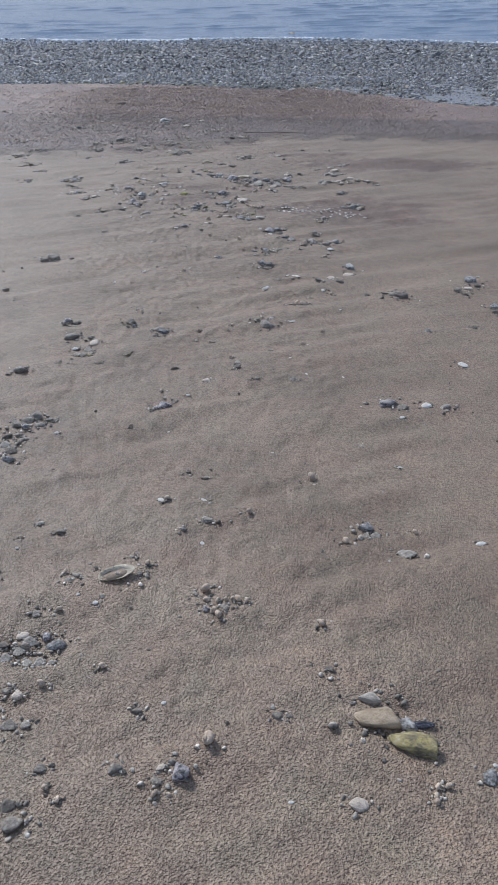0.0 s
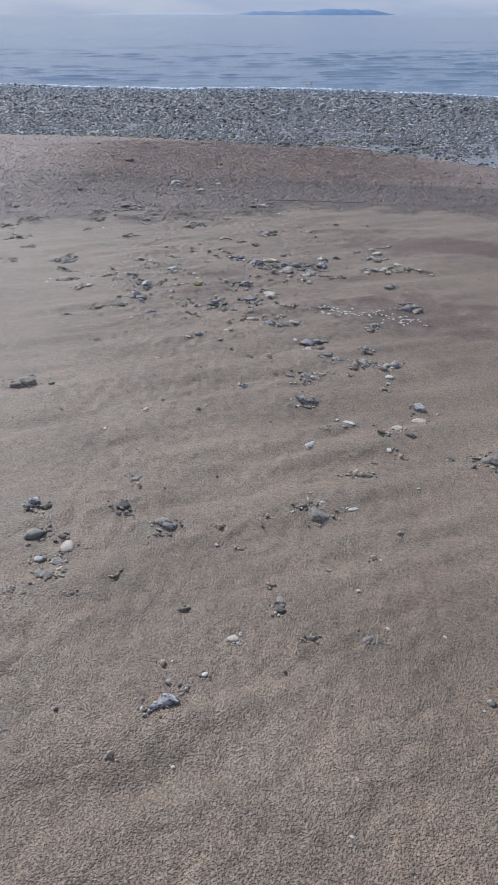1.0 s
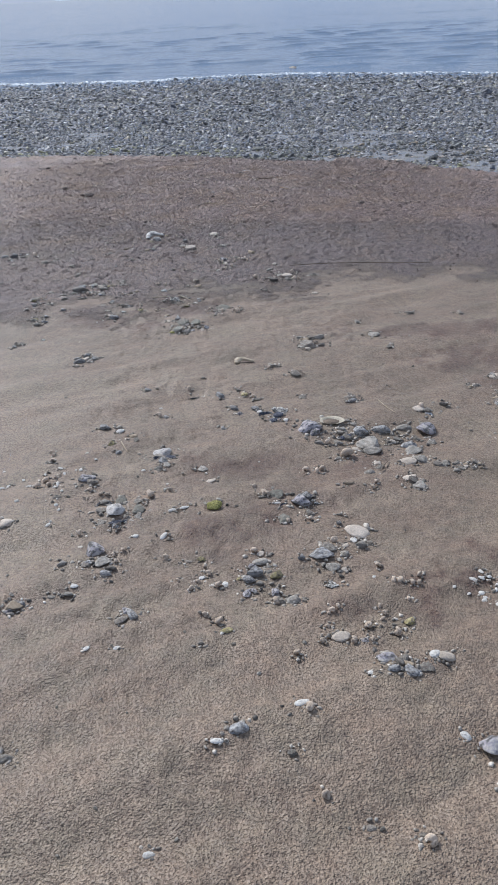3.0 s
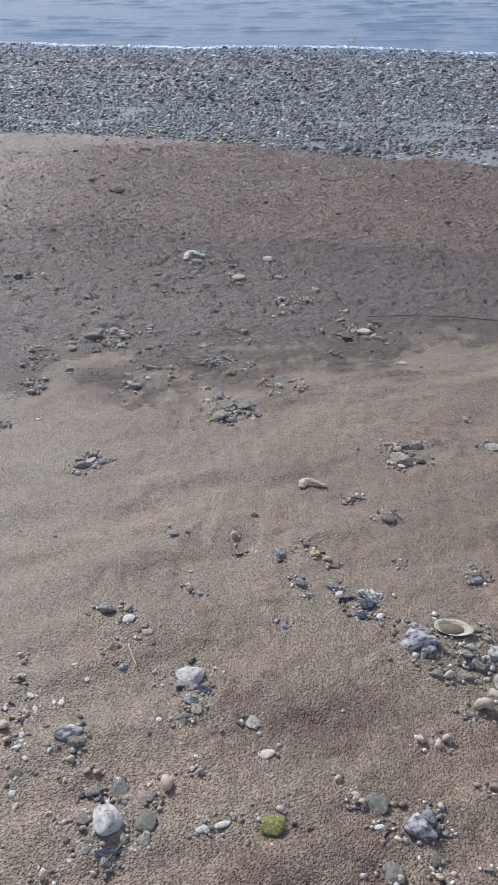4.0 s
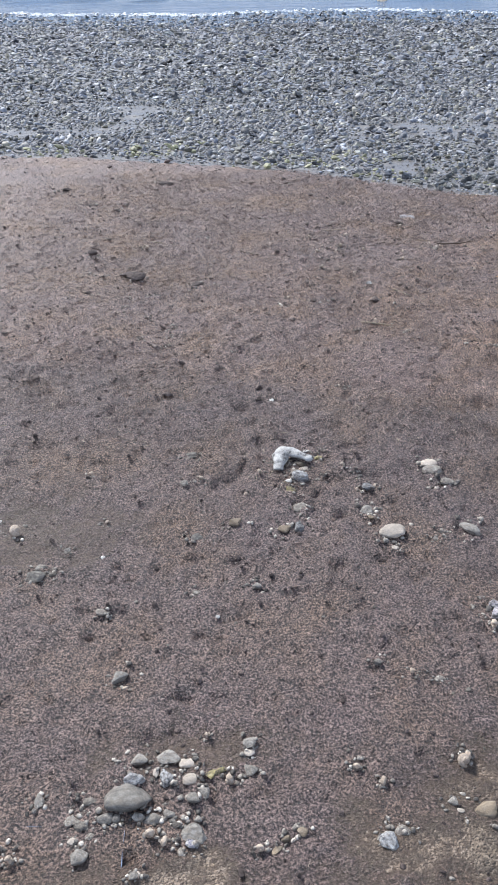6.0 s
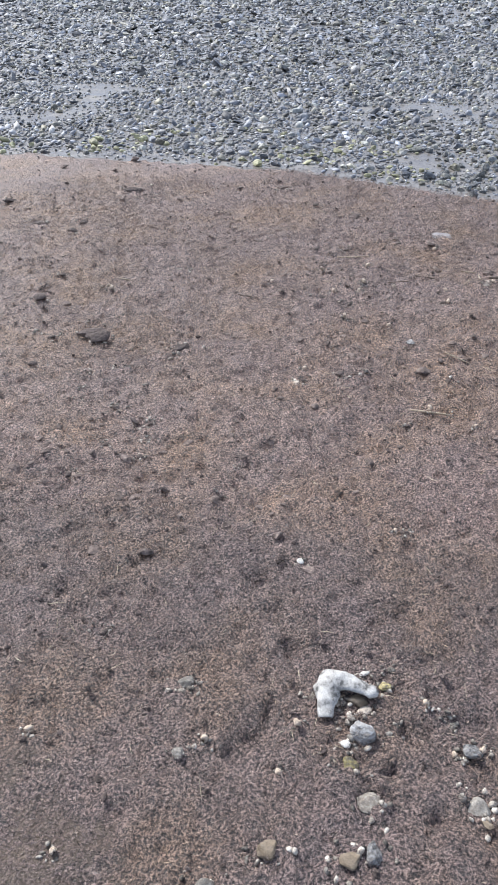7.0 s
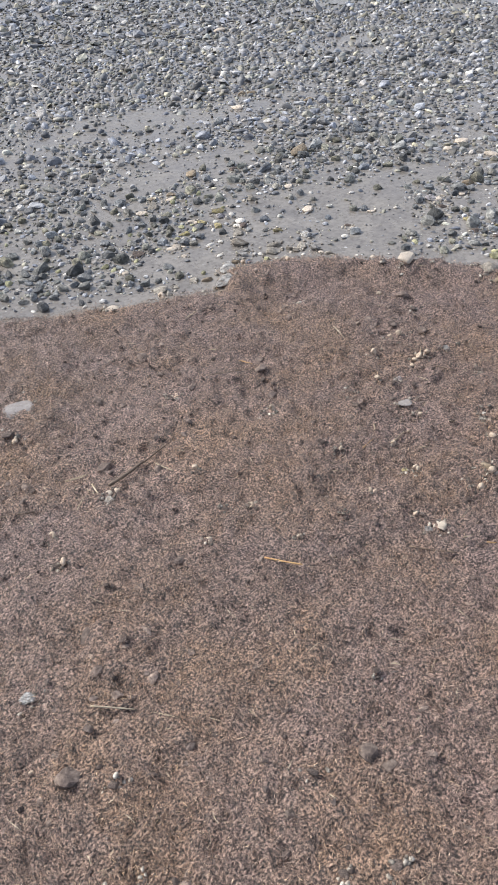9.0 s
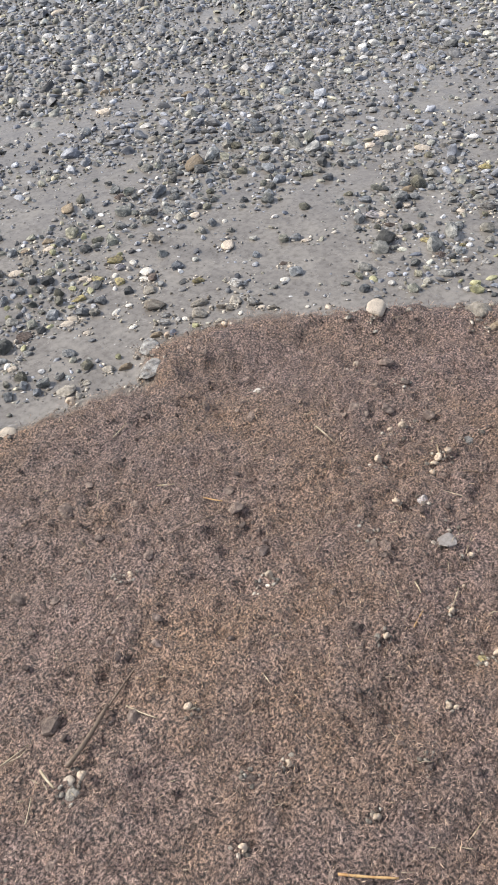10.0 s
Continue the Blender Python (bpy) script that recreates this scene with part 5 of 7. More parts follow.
lay("flint", [(-0.09, 1.53, 0.020, 0.025, 2), (-0.09, 1.64, 0.026, 0.024, -7), (-0.57, 1.75, 0.064, 0.070, 17), (0.09, 1.96, 0.073, 0.058, -13), (0.12, 1.99, 0.031, 0.029, -18), (-0.65, 2.17, 0.069, 0.045, 19), (0.62, 2.42, 0.079, 0.091, -31), (0.19, 2.43, 0.054, 0.055, 2), (0.17, 2.46, 0.110, 0.063, -16), (0.18, 2.50, 0.067, 0.045, -19), (-0.09, 2.63, 0.028, 0.029, -8), (-0.23, 3.65, 0.038, 0.036, -20)])
lay("flint", [(-0.40, 4.10, 0.048, 0.032, -7), (-0.40, 4.10, 0.059, 0.035, -20), (-0.85, 4.26, 0.029, 0.022, 13), (-0.12, 4.83, 0.064, 0.039, -14), (-0.12, 4.86, 0.054, 0.029, -3), (1.16, 7.32, 0.033, 0.031, -71), (1.72, 7.86, 0.017, 0.028, -50), (2.20, 8.27, 0.081, 0.049, -43), (1.39, 8.73, 0.054, 0.046, -34)])
lay("tan", [(0.51, -3.04, 0.100, 0.047, -9), (0.77, 1.12, 0.033, 0.029, -40), (0.28, 1.19, 0.033, 0.020, -37), (0.23, 1.21, 0.035, 0.021, -60), (1.10, 1.45, 0.048, 0.048, -19), (0.97, 1.47, 0.018, 0.014, -3), (-0.93, 1.90, 0.041, 0.035, 30), (0.27, 2.05, 0.044, 0.027, -8), (0.74, 2.11, 0.019, 0.011, 5), (0.74, 2.13, 0.020, 0.014, -8), (0.69, 2.13, 0.021, 0.016, 3), (1.33, 2.22, 0.022, 0.020, -6), (1.12, 2.24, 0.021, 0.020, -43), (1.32, 2.26, 0.024, 0.021, -18), (1.12, 2.28, 0.019, 0.018, 21), (1.31, 2.29, 0.023, 0.016, 16)])
lay("tan", [(-1.10, 2.32, 0.028, 0.018, 48), (1.22, 2.32, 0.035, 0.028, 29), (-0.51, 2.49, 0.037, 0.027, 1), (-1.21, 2.56, 0.052, 0.038, 12), (-1.15, 2.57, 0.037, 0.031, -1), (1.03, 2.58, 0.028, 0.022, -5), (-1.18, 2.59, 0.044, 0.036, 10), (1.03, 2.60, 0.035, 0.023, -68), (0.97, 2.66, 0.032, 0.020, -5), (0.89, 2.75, 0.028, 0.024, 25), (0.90, 2.77, 0.021, 0.014, -64), (1.15, 2.94, 0.029, 0.024, -68), (0.26, 3.39, 0.036, 0.031, 12), (0.24, 3.40, 0.037, 0.024, 47), (-0.33, 3.72, 0.018, 0.018, -23), (-0.45, 3.89, 0.032, 0.024, -11)])
lay("tan", [(-0.69, 4.25, 0.023, 0.013, 8), (-0.67, 4.27, 0.023, 0.019, 8), (-0.64, 4.28, 0.023, 0.022, -3), (-0.28, 4.32, 0.053, 0.025, -8), (0.07, 4.96, 0.055, 0.030, -24), (-0.64, 5.17, 0.042, 0.034, -21), (-0.78, 5.19, 0.041, 0.040, -9), (-0.39, 5.22, 0.026, 0.016, -38), (-0.58, 5.48, 0.043, 0.025, -11), (1.07, 6.88, 0.033, 0.021, -58), (1.72, 7.34, 0.034, 0.024, -54), (1.85, 7.54, 0.062, 0.028, -66), (1.83, 7.56, 0.032, 0.033, -57), (1.05, 8.27, 0.047, 0.034, -30), (2.44, 8.30, 0.051, 0.053, -59)])
lay("tan", [(1.21, 8.32, 0.045, 0.032, -32), (1.34, 9.09, 0.049, 0.032, -29), (2.12, 9.15, 0.075, 0.127, -47), (1.54, 9.24, 0.061, 0.085, -32), (2.65, 9.79, 0.061, 0.049, -36), (2.49, 10.15, 0.069, 0.044, -30), (2.44, 10.18, 0.057, 0.051, -24)])
lay("yellow", [(0.58, -3.11, 0.119, 0.053, -25), (-0.28, -1.03, 0.034, 0.020, 25), (-0.46, -1.03, 0.029, 0.020, 31), (0.65, 0.67, 0.044, 0.037, -16), (0.32, 1.36, 0.030, 0.042, -13), (-0.17, 1.37, 0.039, 0.018, -6), (-0.02, 1.59, 0.041, 0.047, 1), (-0.13, 1.59, 0.018, 0.017, 10), (-0.24, 1.69, 0.035, 0.016, -4), (-0.59, 2.44, 0.038, 0.038, 28), (-0.07, 2.81, 0.040, 0.033, -18), (-1.17, 3.89, 0.044, 0.022, 36), (-0.60, 3.97, 0.038, 0.023, 9), (-0.34, 4.00, 0.033, 0.023, -16), (-1.22, 4.19, 0.034, 0.019, 16)])
lay("yellow", [(-0.82, 4.40, 0.031, 0.017, 0), (-0.80, 4.41, 0.025, 0.017, 14), (-0.62, 5.34, 0.038, 0.030, -15), (-0.52, 5.51, 0.028, 0.027, -20), (0.90, 7.00, 0.021, 0.015, -71), (2.21, 7.91, 0.023, 0.025, -50), (2.16, 8.02, 0.050, 0.033, -63), (2.77, 8.18, 0.052, 0.056, -72), (1.50, 8.45, 0.048, 0.023, -28), (1.33, 8.66, 0.041, 0.041, -35), (1.18, 8.68, 0.055, 0.035, -32), (1.29, 8.73, 0.049, 0.037, -19), (1.41, 8.78, 0.064, 0.048, -36)])
lay("valve", [(0.30, -3.24, 0.012, 0.009, -14), (0.74, -3.17, 0.014, 0.011, -17), (0.02, -2.98, 0.014, 0.012, 3), (-0.19, -2.64, 0.018, 0.015, 8), (-0.24, -2.61, 0.011, 0.009, 26), (0.91, -2.42, 0.027, 0.020, -27), (-0.46, -2.39, 0.013, 0.012, 30), (0.09, -2.39, 0.015, 0.012, 0), (0.09, -2.18, 0.025, 0.011, -1), (-0.05, -2.17, 0.022, 0.018, 1), (0.75, -1.99, 0.019, 0.012, -12), (0.32, -1.88, 0.010, 0.009, -11), (-0.47, -1.72, 0.017, 0.013, 13), (-0.06, -1.70, 0.010, 0.009, 8), (0.82, -1.65, 0.021, 0.016, -18), (0.93, -1.56, 0.044, 0.034, -7)])
lay("valve", [(0.00, -1.43, 0.021, 0.015, 14), (0.64, -1.29, 0.012, 0.009, -12), (0.49, -1.26, 0.015, 0.010, -5), (1.17, -1.18, 0.053, 0.036, -28), (0.43, -1.10, 0.015, 0.013, -26), (-0.54, -0.93, 0.031, 0.025, 11), (0.01, -0.85, 0.013, 0.011, -7), (0.26, -0.67, 0.015, 0.010, 3), (0.47, -0.64, 0.035, 0.020, -6), (0.37, -0.61, 0.022, 0.017, -2), (-0.63, -0.60, 0.035, 0.025, 19), (0.33, -0.55, 0.014, 0.010, -19), (0.72, -0.51, 0.016, 0.012, -24), (0.66, -0.23, 0.031, 0.021, -28), (0.35, -0.19, 0.030, 0.032, 1), (0.36, -0.18, 0.027, 0.037, -29)])
lay("valve", [(-0.47, -0.07, 0.017, 0.013, 8), (-0.47, -0.06, 0.013, 0.015, 30), (0.53, 0.01, 0.053, 0.024, -20), (0.49, 0.06, 0.026, 0.014, -14), (-0.33, 0.14, 0.028, 0.019, 7), (0.33, 0.17, 0.014, 0.013, -13), (-0.07, 0.17, 0.015, 0.011, -9), (0.31, 0.42, 0.021, 0.010, -4), (0.77, 0.47, 0.038, 0.032, -26), (-0.34, 0.75, 0.026, 0.015, 4), (0.42, 0.86, 0.033, 0.037, -10), (0.36, 0.98, 0.030, 0.019, -9), (-0.20, 1.00, 0.030, 0.017, -3), (-0.00, 1.09, 0.043, 0.020, -11), (0.18, 1.17, 0.017, 0.014, -3), (0.35, 1.22, 0.031, 0.024, -20)])
lay("valve", [(-0.46, 1.33, 0.020, 0.014, 28), (-0.54, 1.33, 0.018, 0.016, 20), (0.26, 1.55, 0.015, 0.012, -27), (-0.17, 1.57, 0.020, 0.023, -2), (-0.61, 1.59, 0.021, 0.019, 13), (-0.24, 1.60, 0.021, 0.017, 1), (0.15, 1.62, 0.018, 0.014, -12), (0.23, 1.74, 0.030, 0.021, -17), (-0.36, 1.80, 0.037, 0.017, 5), (-0.45, 1.82, 0.020, 0.016, 8), (-0.74, 1.91, 0.030, 0.013, 22), (-0.34, 1.95, 0.024, 0.014, 14), (-0.30, 1.96, 0.030, 0.014, 5), (0.01, 1.96, 0.021, 0.011, 1), (-0.37, 2.09, 0.016, 0.012, 8), (0.90, 2.21, 0.034, 0.027, -24)])
lay("valve", [(-0.57, 2.54, 0.031, 0.032, 6), (0.66, 2.55, 0.041, 0.019, -12), (0.09, 2.55, 0.026, 0.019, -6), (-0.01, 2.64, 0.016, 0.027, -21), (-0.42, 2.74, 0.015, 0.009, 5), (-1.07, 3.62, 0.017, 0.015, 38), (-0.82, 3.83, 0.012, 0.011, 8), (-0.79, 3.85, 0.010, 0.008, 6), (-0.69, 3.95, 0.025, 0.023, 0), (-0.29, 4.04, 0.021, 0.009, -28), (-0.16, 4.61, 0.020, 0.013, -14), (-0.82, 4.84, 0.011, 0.011, 5), (-1.14, 5.06, 0.019, 0.014, 13), (-1.47, 5.22, 0.018, 0.013, 19), (-0.62, 5.38, 0.020, 0.021, -13), (-0.56, 5.54, 0.024, 0.013, -8)])
lay("valve", [(-0.66, 5.89, 0.022, 0.017, -13), (1.24, 7.05, 0.028, 0.019, -48), (1.20, 7.89, 0.024, 0.018, -52), (1.05, 8.19, 0.028, 0.022, -22), (1.19, 8.41, 0.027, 0.020, -38), (1.26, 8.52, 0.028, 0.021, -23), (1.21, 8.52, 0.043, 0.019, -35), (1.40, 8.61, 0.026, 0.045, -45), (1.43, 8.64, 0.038, 0.051, -32)])
lay("snail", [(0.60, -3.25, 0.016, 0.014, -13), (0.60, -3.24, 0.015, 0.013, -13), (-0.18, -3.23, 0.016, 0.019, 31), (0.63, -3.22, 0.019, 0.015, -10), (0.02, -3.22, 0.019, 0.017, 1), (0.05, -3.22, 0.014, 0.017, 7), (0.61, -3.22, 0.021, 0.021, -30), (-0.21, -3.20, 0.016, 0.013, 28), (0.59, -3.13, 0.016, 0.013, -20), (0.13, -3.10, 0.035, 0.027, 11), (-0.28, -2.91, 0.022, 0.020, 28), (-0.14, -2.86, 0.019, 0.021, 27), (0.41, -2.74, 0.023, 0.019, -3), (0.14, -2.71, 0.027, 0.020, 12), (0.13, -2.69, 0.021, 0.017, 4), (-0.28, -2.67, 0.021, 0.014, 8)])
lay("snail", [(0.22, -2.66, 0.018, 0.017, 9), (0.16, -2.65, 0.018, 0.020, -8), (0.20, -2.65, 0.024, 0.017, -9), (0.11, -2.65, 0.021, 0.017, 12), (0.14, -2.65, 0.021, 0.023, -2), (0.18, -2.65, 0.018, 0.015, 5), (0.11, -2.61, 0.031, 0.021, -8), (-0.29, -2.51, 0.019, 0.022, 10), (-0.06, -2.49, 0.023, 0.016, 14), (0.52, -2.39, 0.027, 0.013, -20), (0.73, -2.35, 0.020, 0.014, -15), (-0.46, -2.34, 0.017, 0.010, 30), (0.23, -2.25, 0.025, 0.018, -7), (-0.03, -2.17, 0.022, 0.018, 12), (0.44, -2.05, 0.038, 0.023, 0), (-0.20, -1.68, 0.020, 0.021, 17)])
lay("snail", [(-0.11, -1.39, 0.020, 0.019, 15), (0.17, -1.07, 0.017, 0.013, -2), (0.50, -0.93, 0.021, 0.017, -32), (0.60, -0.81, 0.019, 0.018, -30), (0.02, -0.77, 0.020, 0.016, 2), (0.18, -0.70, 0.017, 0.014, 6), (-0.28, -0.50, 0.022, 0.021, 4), (0.53, -0.42, 0.023, 0.016, -14), (0.51, -0.41, 0.029, 0.019, -24), (0.70, -0.28, 0.024, 0.017, -11), (-0.10, 0.13, 0.019, 0.015, 0), (0.63, 0.62, 0.037, 0.023, -21), (0.22, 0.73, 0.031, 0.027, -5), (0.03, 0.85, 0.025, 0.018, -12), (0.02, 1.07, 0.027, 0.020, 3), (0.01, 1.27, 0.022, 0.020, -2)])
lay("snail", [(0.21, 1.30, 0.018, 0.018, -12), (0.16, 1.30, 0.022, 0.022, -23), (0.08, 1.31, 0.018, 0.014, -19), (0.28, 1.32, 0.025, 0.022, -32), (0.08, 1.33, 0.011, 0.008, -3), (0.21, 1.35, 0.025, 0.016, -21), (0.10, 1.36, 0.016, 0.021, -17), (0.22, 1.37, 0.009, 0.008, -20), (0.25, 1.37, 0.018, 0.019, -17), (0.26, 1.40, 0.016, 0.015, -26), (0.11, 1.41, 0.014, 0.013, -17), (-0.19, 1.41, 0.026, 0.019, 10), (0.12, 1.42, 0.024, 0.015, -7), (0.25, 1.43, 0.017, 0.015, -25), (0.14, 1.43, 0.019, 0.017, -25), (-0.23, 1.44, 0.019, 0.015, 16)])
lay("snail", [(0.34, 1.45, 0.017, 0.015, -19), (-0.03, 1.48, 0.027, 0.029, -3), (0.38, 1.51, 0.017, 0.014, -27), (0.36, 1.51, 0.017, 0.011, -13), (0.31, 1.52, 0.020, 0.016, -23), (0.33, 1.52, 0.022, 0.018, -29), (0.39, 1.54, 0.018, 0.012, -34), (-0.19, 1.56, 0.023, 0.021, -1), (-0.27, 1.56, 0.020, 0.014, 9), (-0.25, 1.58, 0.018, 0.016, 2), (-0.31, 1.59, 0.015, 0.012, 19), (0.28, 1.60, 0.023, 0.014, -15), (-0.22, 1.62, 0.021, 0.012, 3), (-0.23, 1.65, 0.013, 0.012, 8), (-0.50, 1.69, 0.019, 0.015, 18), (-0.35, 1.70, 0.024, 0.018, 12)])
lay("snail", [(-0.08, 1.71, 0.025, 0.020, -2), (-0.51, 1.72, 0.016, 0.018, 17), (0.17, 1.74, 0.028, 0.021, -13), (-0.48, 1.74, 0.017, 0.018, 23), (-0.63, 1.86, 0.023, 0.016, 11), (0.04, 1.86, 0.020, 0.022, 0), (0.11, 1.86, 0.020, 0.016, -14), (0.11, 1.96, 0.018, 0.017, -19), (-0.65, 1.98, 0.015, 0.012, 18), (-0.02, 2.01, 0.025, 0.018, -5), (0.34, 2.02, 0.022, 0.030, -11), (-0.03, 2.02, 0.025, 0.024, -11), (-0.42, 2.05, 0.038, 0.017, 4), (0.36, 2.05, 0.019, 0.021, -15)])
lay("snail", [(-0.06, 2.06, 0.022, 0.015, -1), (-0.63, 2.06, 0.016, 0.018, 5), (-0.57, 2.08, 0.016, 0.015, 7), (-0.59, 2.08, 0.019, 0.015, 8), (-0.35, 2.08, 0.019, 0.021, 19), (-0.63, 2.11, 0.019, 0.019, 15), (-0.78, 2.15, 0.023, 0.022, 22), (0.17, 2.16, 0.023, 0.019, -15), (-0.82, 2.16, 0.026, 0.016, 25), (0.13, 2.17, 0.026, 0.022, -1), (0.19, 2.17, 0.030, 0.019, -6), (-0.80, 2.20, 0.030, 0.020, 8), (-0.77, 2.22, 0.017, 0.017, 18), (-0.76, 2.24, 0.014, 0.017, 19), (0.29, 2.26, 0.048, 0.027, -24), (-0.80, 2.34, 0.021, 0.018, 26)])
lay("snail", [(0.23, 2.36, 0.028, 0.028, -15), (-0.81, 2.40, 0.015, 0.013, 26), (-0.82, 2.42, 0.017, 0.015, 35), (0.06, 2.55, 0.015, 0.012, -21), (0.64, 2.59, 0.034, 0.020, -20), (-0.42, 2.66, 0.026, 0.026, 13), (-0.03, 2.78, 0.022, 0.018, -14), (-0.30, 2.89, 0.026, 0.017, -5), (-0.50, 2.93, 0.016, 0.013, -3), (0.06, 3.07, 0.020, 0.016, -14), (-0.35, 3.64, 0.026, 0.025, -23), (-1.11, 3.81, 0.018, 0.016, 28), (-0.07, 3.83, 0.023, 0.016, -11), (-0.22, 3.84, 0.014, 0.013, -34), (-1.15, 3.85, 0.014, 0.013, 17), (-0.14, 3.85, 0.024, 0.015, -34)])
lay("snail", [(-0.05, 3.87, 0.023, 0.016, -17), (-0.20, 3.88, 0.017, 0.015, -14), (-0.22, 3.91, 0.017, 0.016, -19), (-0.21, 3.94, 0.020, 0.009, -27), (-0.51, 3.96, 0.018, 0.016, -1), (-0.49, 3.96, 0.015, 0.014, -4), (-0.60, 4.00, 0.018, 0.014, -11), (-0.33, 4.03, 0.013, 0.010, -8), (-0.60, 4.04, 0.021, 0.022, -7), (-0.41, 4.07, 0.016, 0.012, 2), (-0.36, 4.13, 0.016, 0.013, -20), (-1.19, 4.23, 0.020, 0.019, 17), (-0.72, 4.25, 0.017, 0.013, -2), (-0.90, 4.26, 0.020, 0.014, 20), (-0.93, 4.28, 0.023, 0.014, 20), (0.32, 4.32, 0.026, 0.019, -12)])
lay("snail", [(0.30, 4.36, 0.031, 0.029, -22), (-0.47, 4.38, 0.021, 0.011, -8), (-0.78, 4.39, 0.024, 0.020, 11), (-0.52, 4.42, 0.015, 0.012, -14), (0.07, 4.43, 0.031, 0.025, 2), (-0.30, 4.43, 0.031, 0.015, -3), (-0.29, 4.44, 0.018, 0.015, -1), (0.29, 4.47, 0.032, 0.020, -8), (-0.83, 4.49, 0.016, 0.012, 10), (-1.02, 4.61, 0.013, 0.011, 24), (-0.11, 4.63, 0.020, 0.013, -22), (-0.37, 4.65, 0.017, 0.013, -13), (-0.07, 4.67, 0.020, 0.013, -26), (-0.13, 4.79, 0.021, 0.014, -22), (0.03, 4.79, 0.021, 0.014, -12), (-0.05, 4.79, 0.024, 0.014, -26)])
lay("snail", [(-0.15, 4.79, 0.028, 0.014, -8), (-0.02, 4.80, 0.021, 0.014, -20), (-0.02, 4.83, 0.018, 0.014, -8), (0.02, 4.83, 0.021, 0.014, -12), (0.00, 4.84, 0.018, 0.013, -13), (0.05, 4.84, 0.018, 0.013, -10), (-1.41, 5.17, 0.040, 0.018, 8), (-1.15, 5.21, 0.016, 0.023, 22), (-0.75, 5.34, 0.015, 0.013, -7), (-0.41, 5.36, 0.017, 0.012, -27), (-0.36, 5.36, 0.015, 0.012, -24), (-0.89, 5.41, 0.020, 0.014, 15), (-0.71, 5.43, 0.022, 0.020, 0), (-0.45, 5.46, 0.020, 0.018, -11), (-1.24, 5.46, 0.022, 0.018, 30), (-0.41, 5.98, 0.018, 0.012, -21)])
lay("snail", [(-0.09, 6.40, 0.018, 0.018, -27), (-0.21, 6.50, 0.023, 0.014, -11), (-0.23, 6.78, 0.013, 0.009, -5), (-0.56, 6.80, 0.020, 0.016, 0), (1.01, 6.84, 0.025, 0.023, -65), (0.81, 6.86, 0.016, 0.017, -53), (1.07, 6.86, 0.023, 0.016, -69), (1.17, 6.95, 0.027, 0.018, -52), (0.53, 6.96, 0.018, 0.015, -71), (1.24, 6.97, 0.017, 0.018, -58), (0.78, 6.98, 0.014, 0.011, -67), (0.92, 6.98, 0.023, 0.021, -61), (0.77, 6.99, 0.016, 0.013, -65), (-0.23, 7.06, 0.020, 0.014, -11), (0.35, 7.09, 0.018, 0.020, -23), (0.95, 7.10, 0.018, 0.012, -56)])
lay("snail", [(1.02, 7.12, 0.014, 0.015, -63), (0.50, 7.13, 0.016, 0.016, -35), (-0.38, 7.14, 0.020, 0.017, 5), (1.09, 7.15, 0.018, 0.013, -73), (0.81, 7.16, 0.018, 0.012, -49), (1.55, 7.16, 0.022, 0.019, -53), (1.61, 7.17, 0.029, 0.029, -50), (0.03, 7.23, 0.022, 0.015, -11), (0.45, 7.33, 0.018, 0.014, -33), (0.04, 7.33, 0.020, 0.013, -24), (1.25, 7.36, 0.016, 0.011, -56), (1.11, 7.36, 0.020, 0.019, -64), (1.31, 7.36, 0.021, 0.015, -47), (1.27, 7.37, 0.018, 0.015, -50), (0.24, 7.37, 0.020, 0.019, -5), (1.29, 7.37, 0.024, 0.021, -56)])
lay("snail", [(-0.39, 7.37, 0.022, 0.015, -8), (-0.29, 7.37, 0.022, 0.016, 3), (-0.15, 7.39, 0.019, 0.016, -7), (-0.26, 7.43, 0.026, 0.023, -10), (0.77, 7.43, 0.021, 0.026, -41), (1.19, 7.47, 0.024, 0.016, -49), (-0.63, 7.47, 0.018, 0.020, 1), (-1.28, 7.48, 0.023, 0.020, 13), (-1.29, 7.49, 0.023, 0.021, 4), (1.32, 7.50, 0.025, 0.038, -38), (1.30, 7.52, 0.022, 0.016, -39), (-0.42, 7.57, 0.023, 0.020, 4), (-0.22, 7.60, 0.024, 0.017, -13), (0.57, 7.65, 0.017, 0.018, -34), (0.54, 7.65, 0.010, 0.009, -20), (1.45, 7.75, 0.021, 0.019, -39)])
lay("snail", [(0.10, 7.76, 0.022, 0.016, -12), (1.63, 7.82, 0.016, 0.015, -61), (1.35, 8.17, 0.027, 0.014, -35), (0.84, 8.25, 0.031, 0.018, -25), (1.22, 8.28, 0.024, 0.017, -39)])
lay("oyster", [(-0.15, -2.54, 0.098, 0.049, 15), (1.24, 9.09, 0.040, 0.027, -27)])
lay("clump", [(-1.20, 5.55, 0.014, 0.013, 25), (-0.50, 5.64, 0.016, 0.013, -13), (-1.12, 5.70, 0.031, 0.017, 39), (-0.39, 5.97, 0.029, 0.013, -28), (-0.56, 6.08, 0.015, 0.014, -7), (-0.85, 6.16, 0.023, 0.014, 16), (0.22, 6.26, 0.029, 0.024, -44), (-0.80, 6.28, 0.019, 0.013, 4), (-1.28, 6.28, 0.025, 0.018, 31), (0.14, 6.30, 0.024, 0.012, -54), (-1.08, 6.34, 0.025, 0.024, 21), (-0.50, 6.37, 0.014, 0.011, -6), (-0.29, 6.42, 0.022, 0.012, -12), (-1.19, 6.42, 0.023, 0.017, 12), (-1.07, 6.43, 0.023, 0.014, 15), (0.20, 6.47, 0.029, 0.018, -48)])
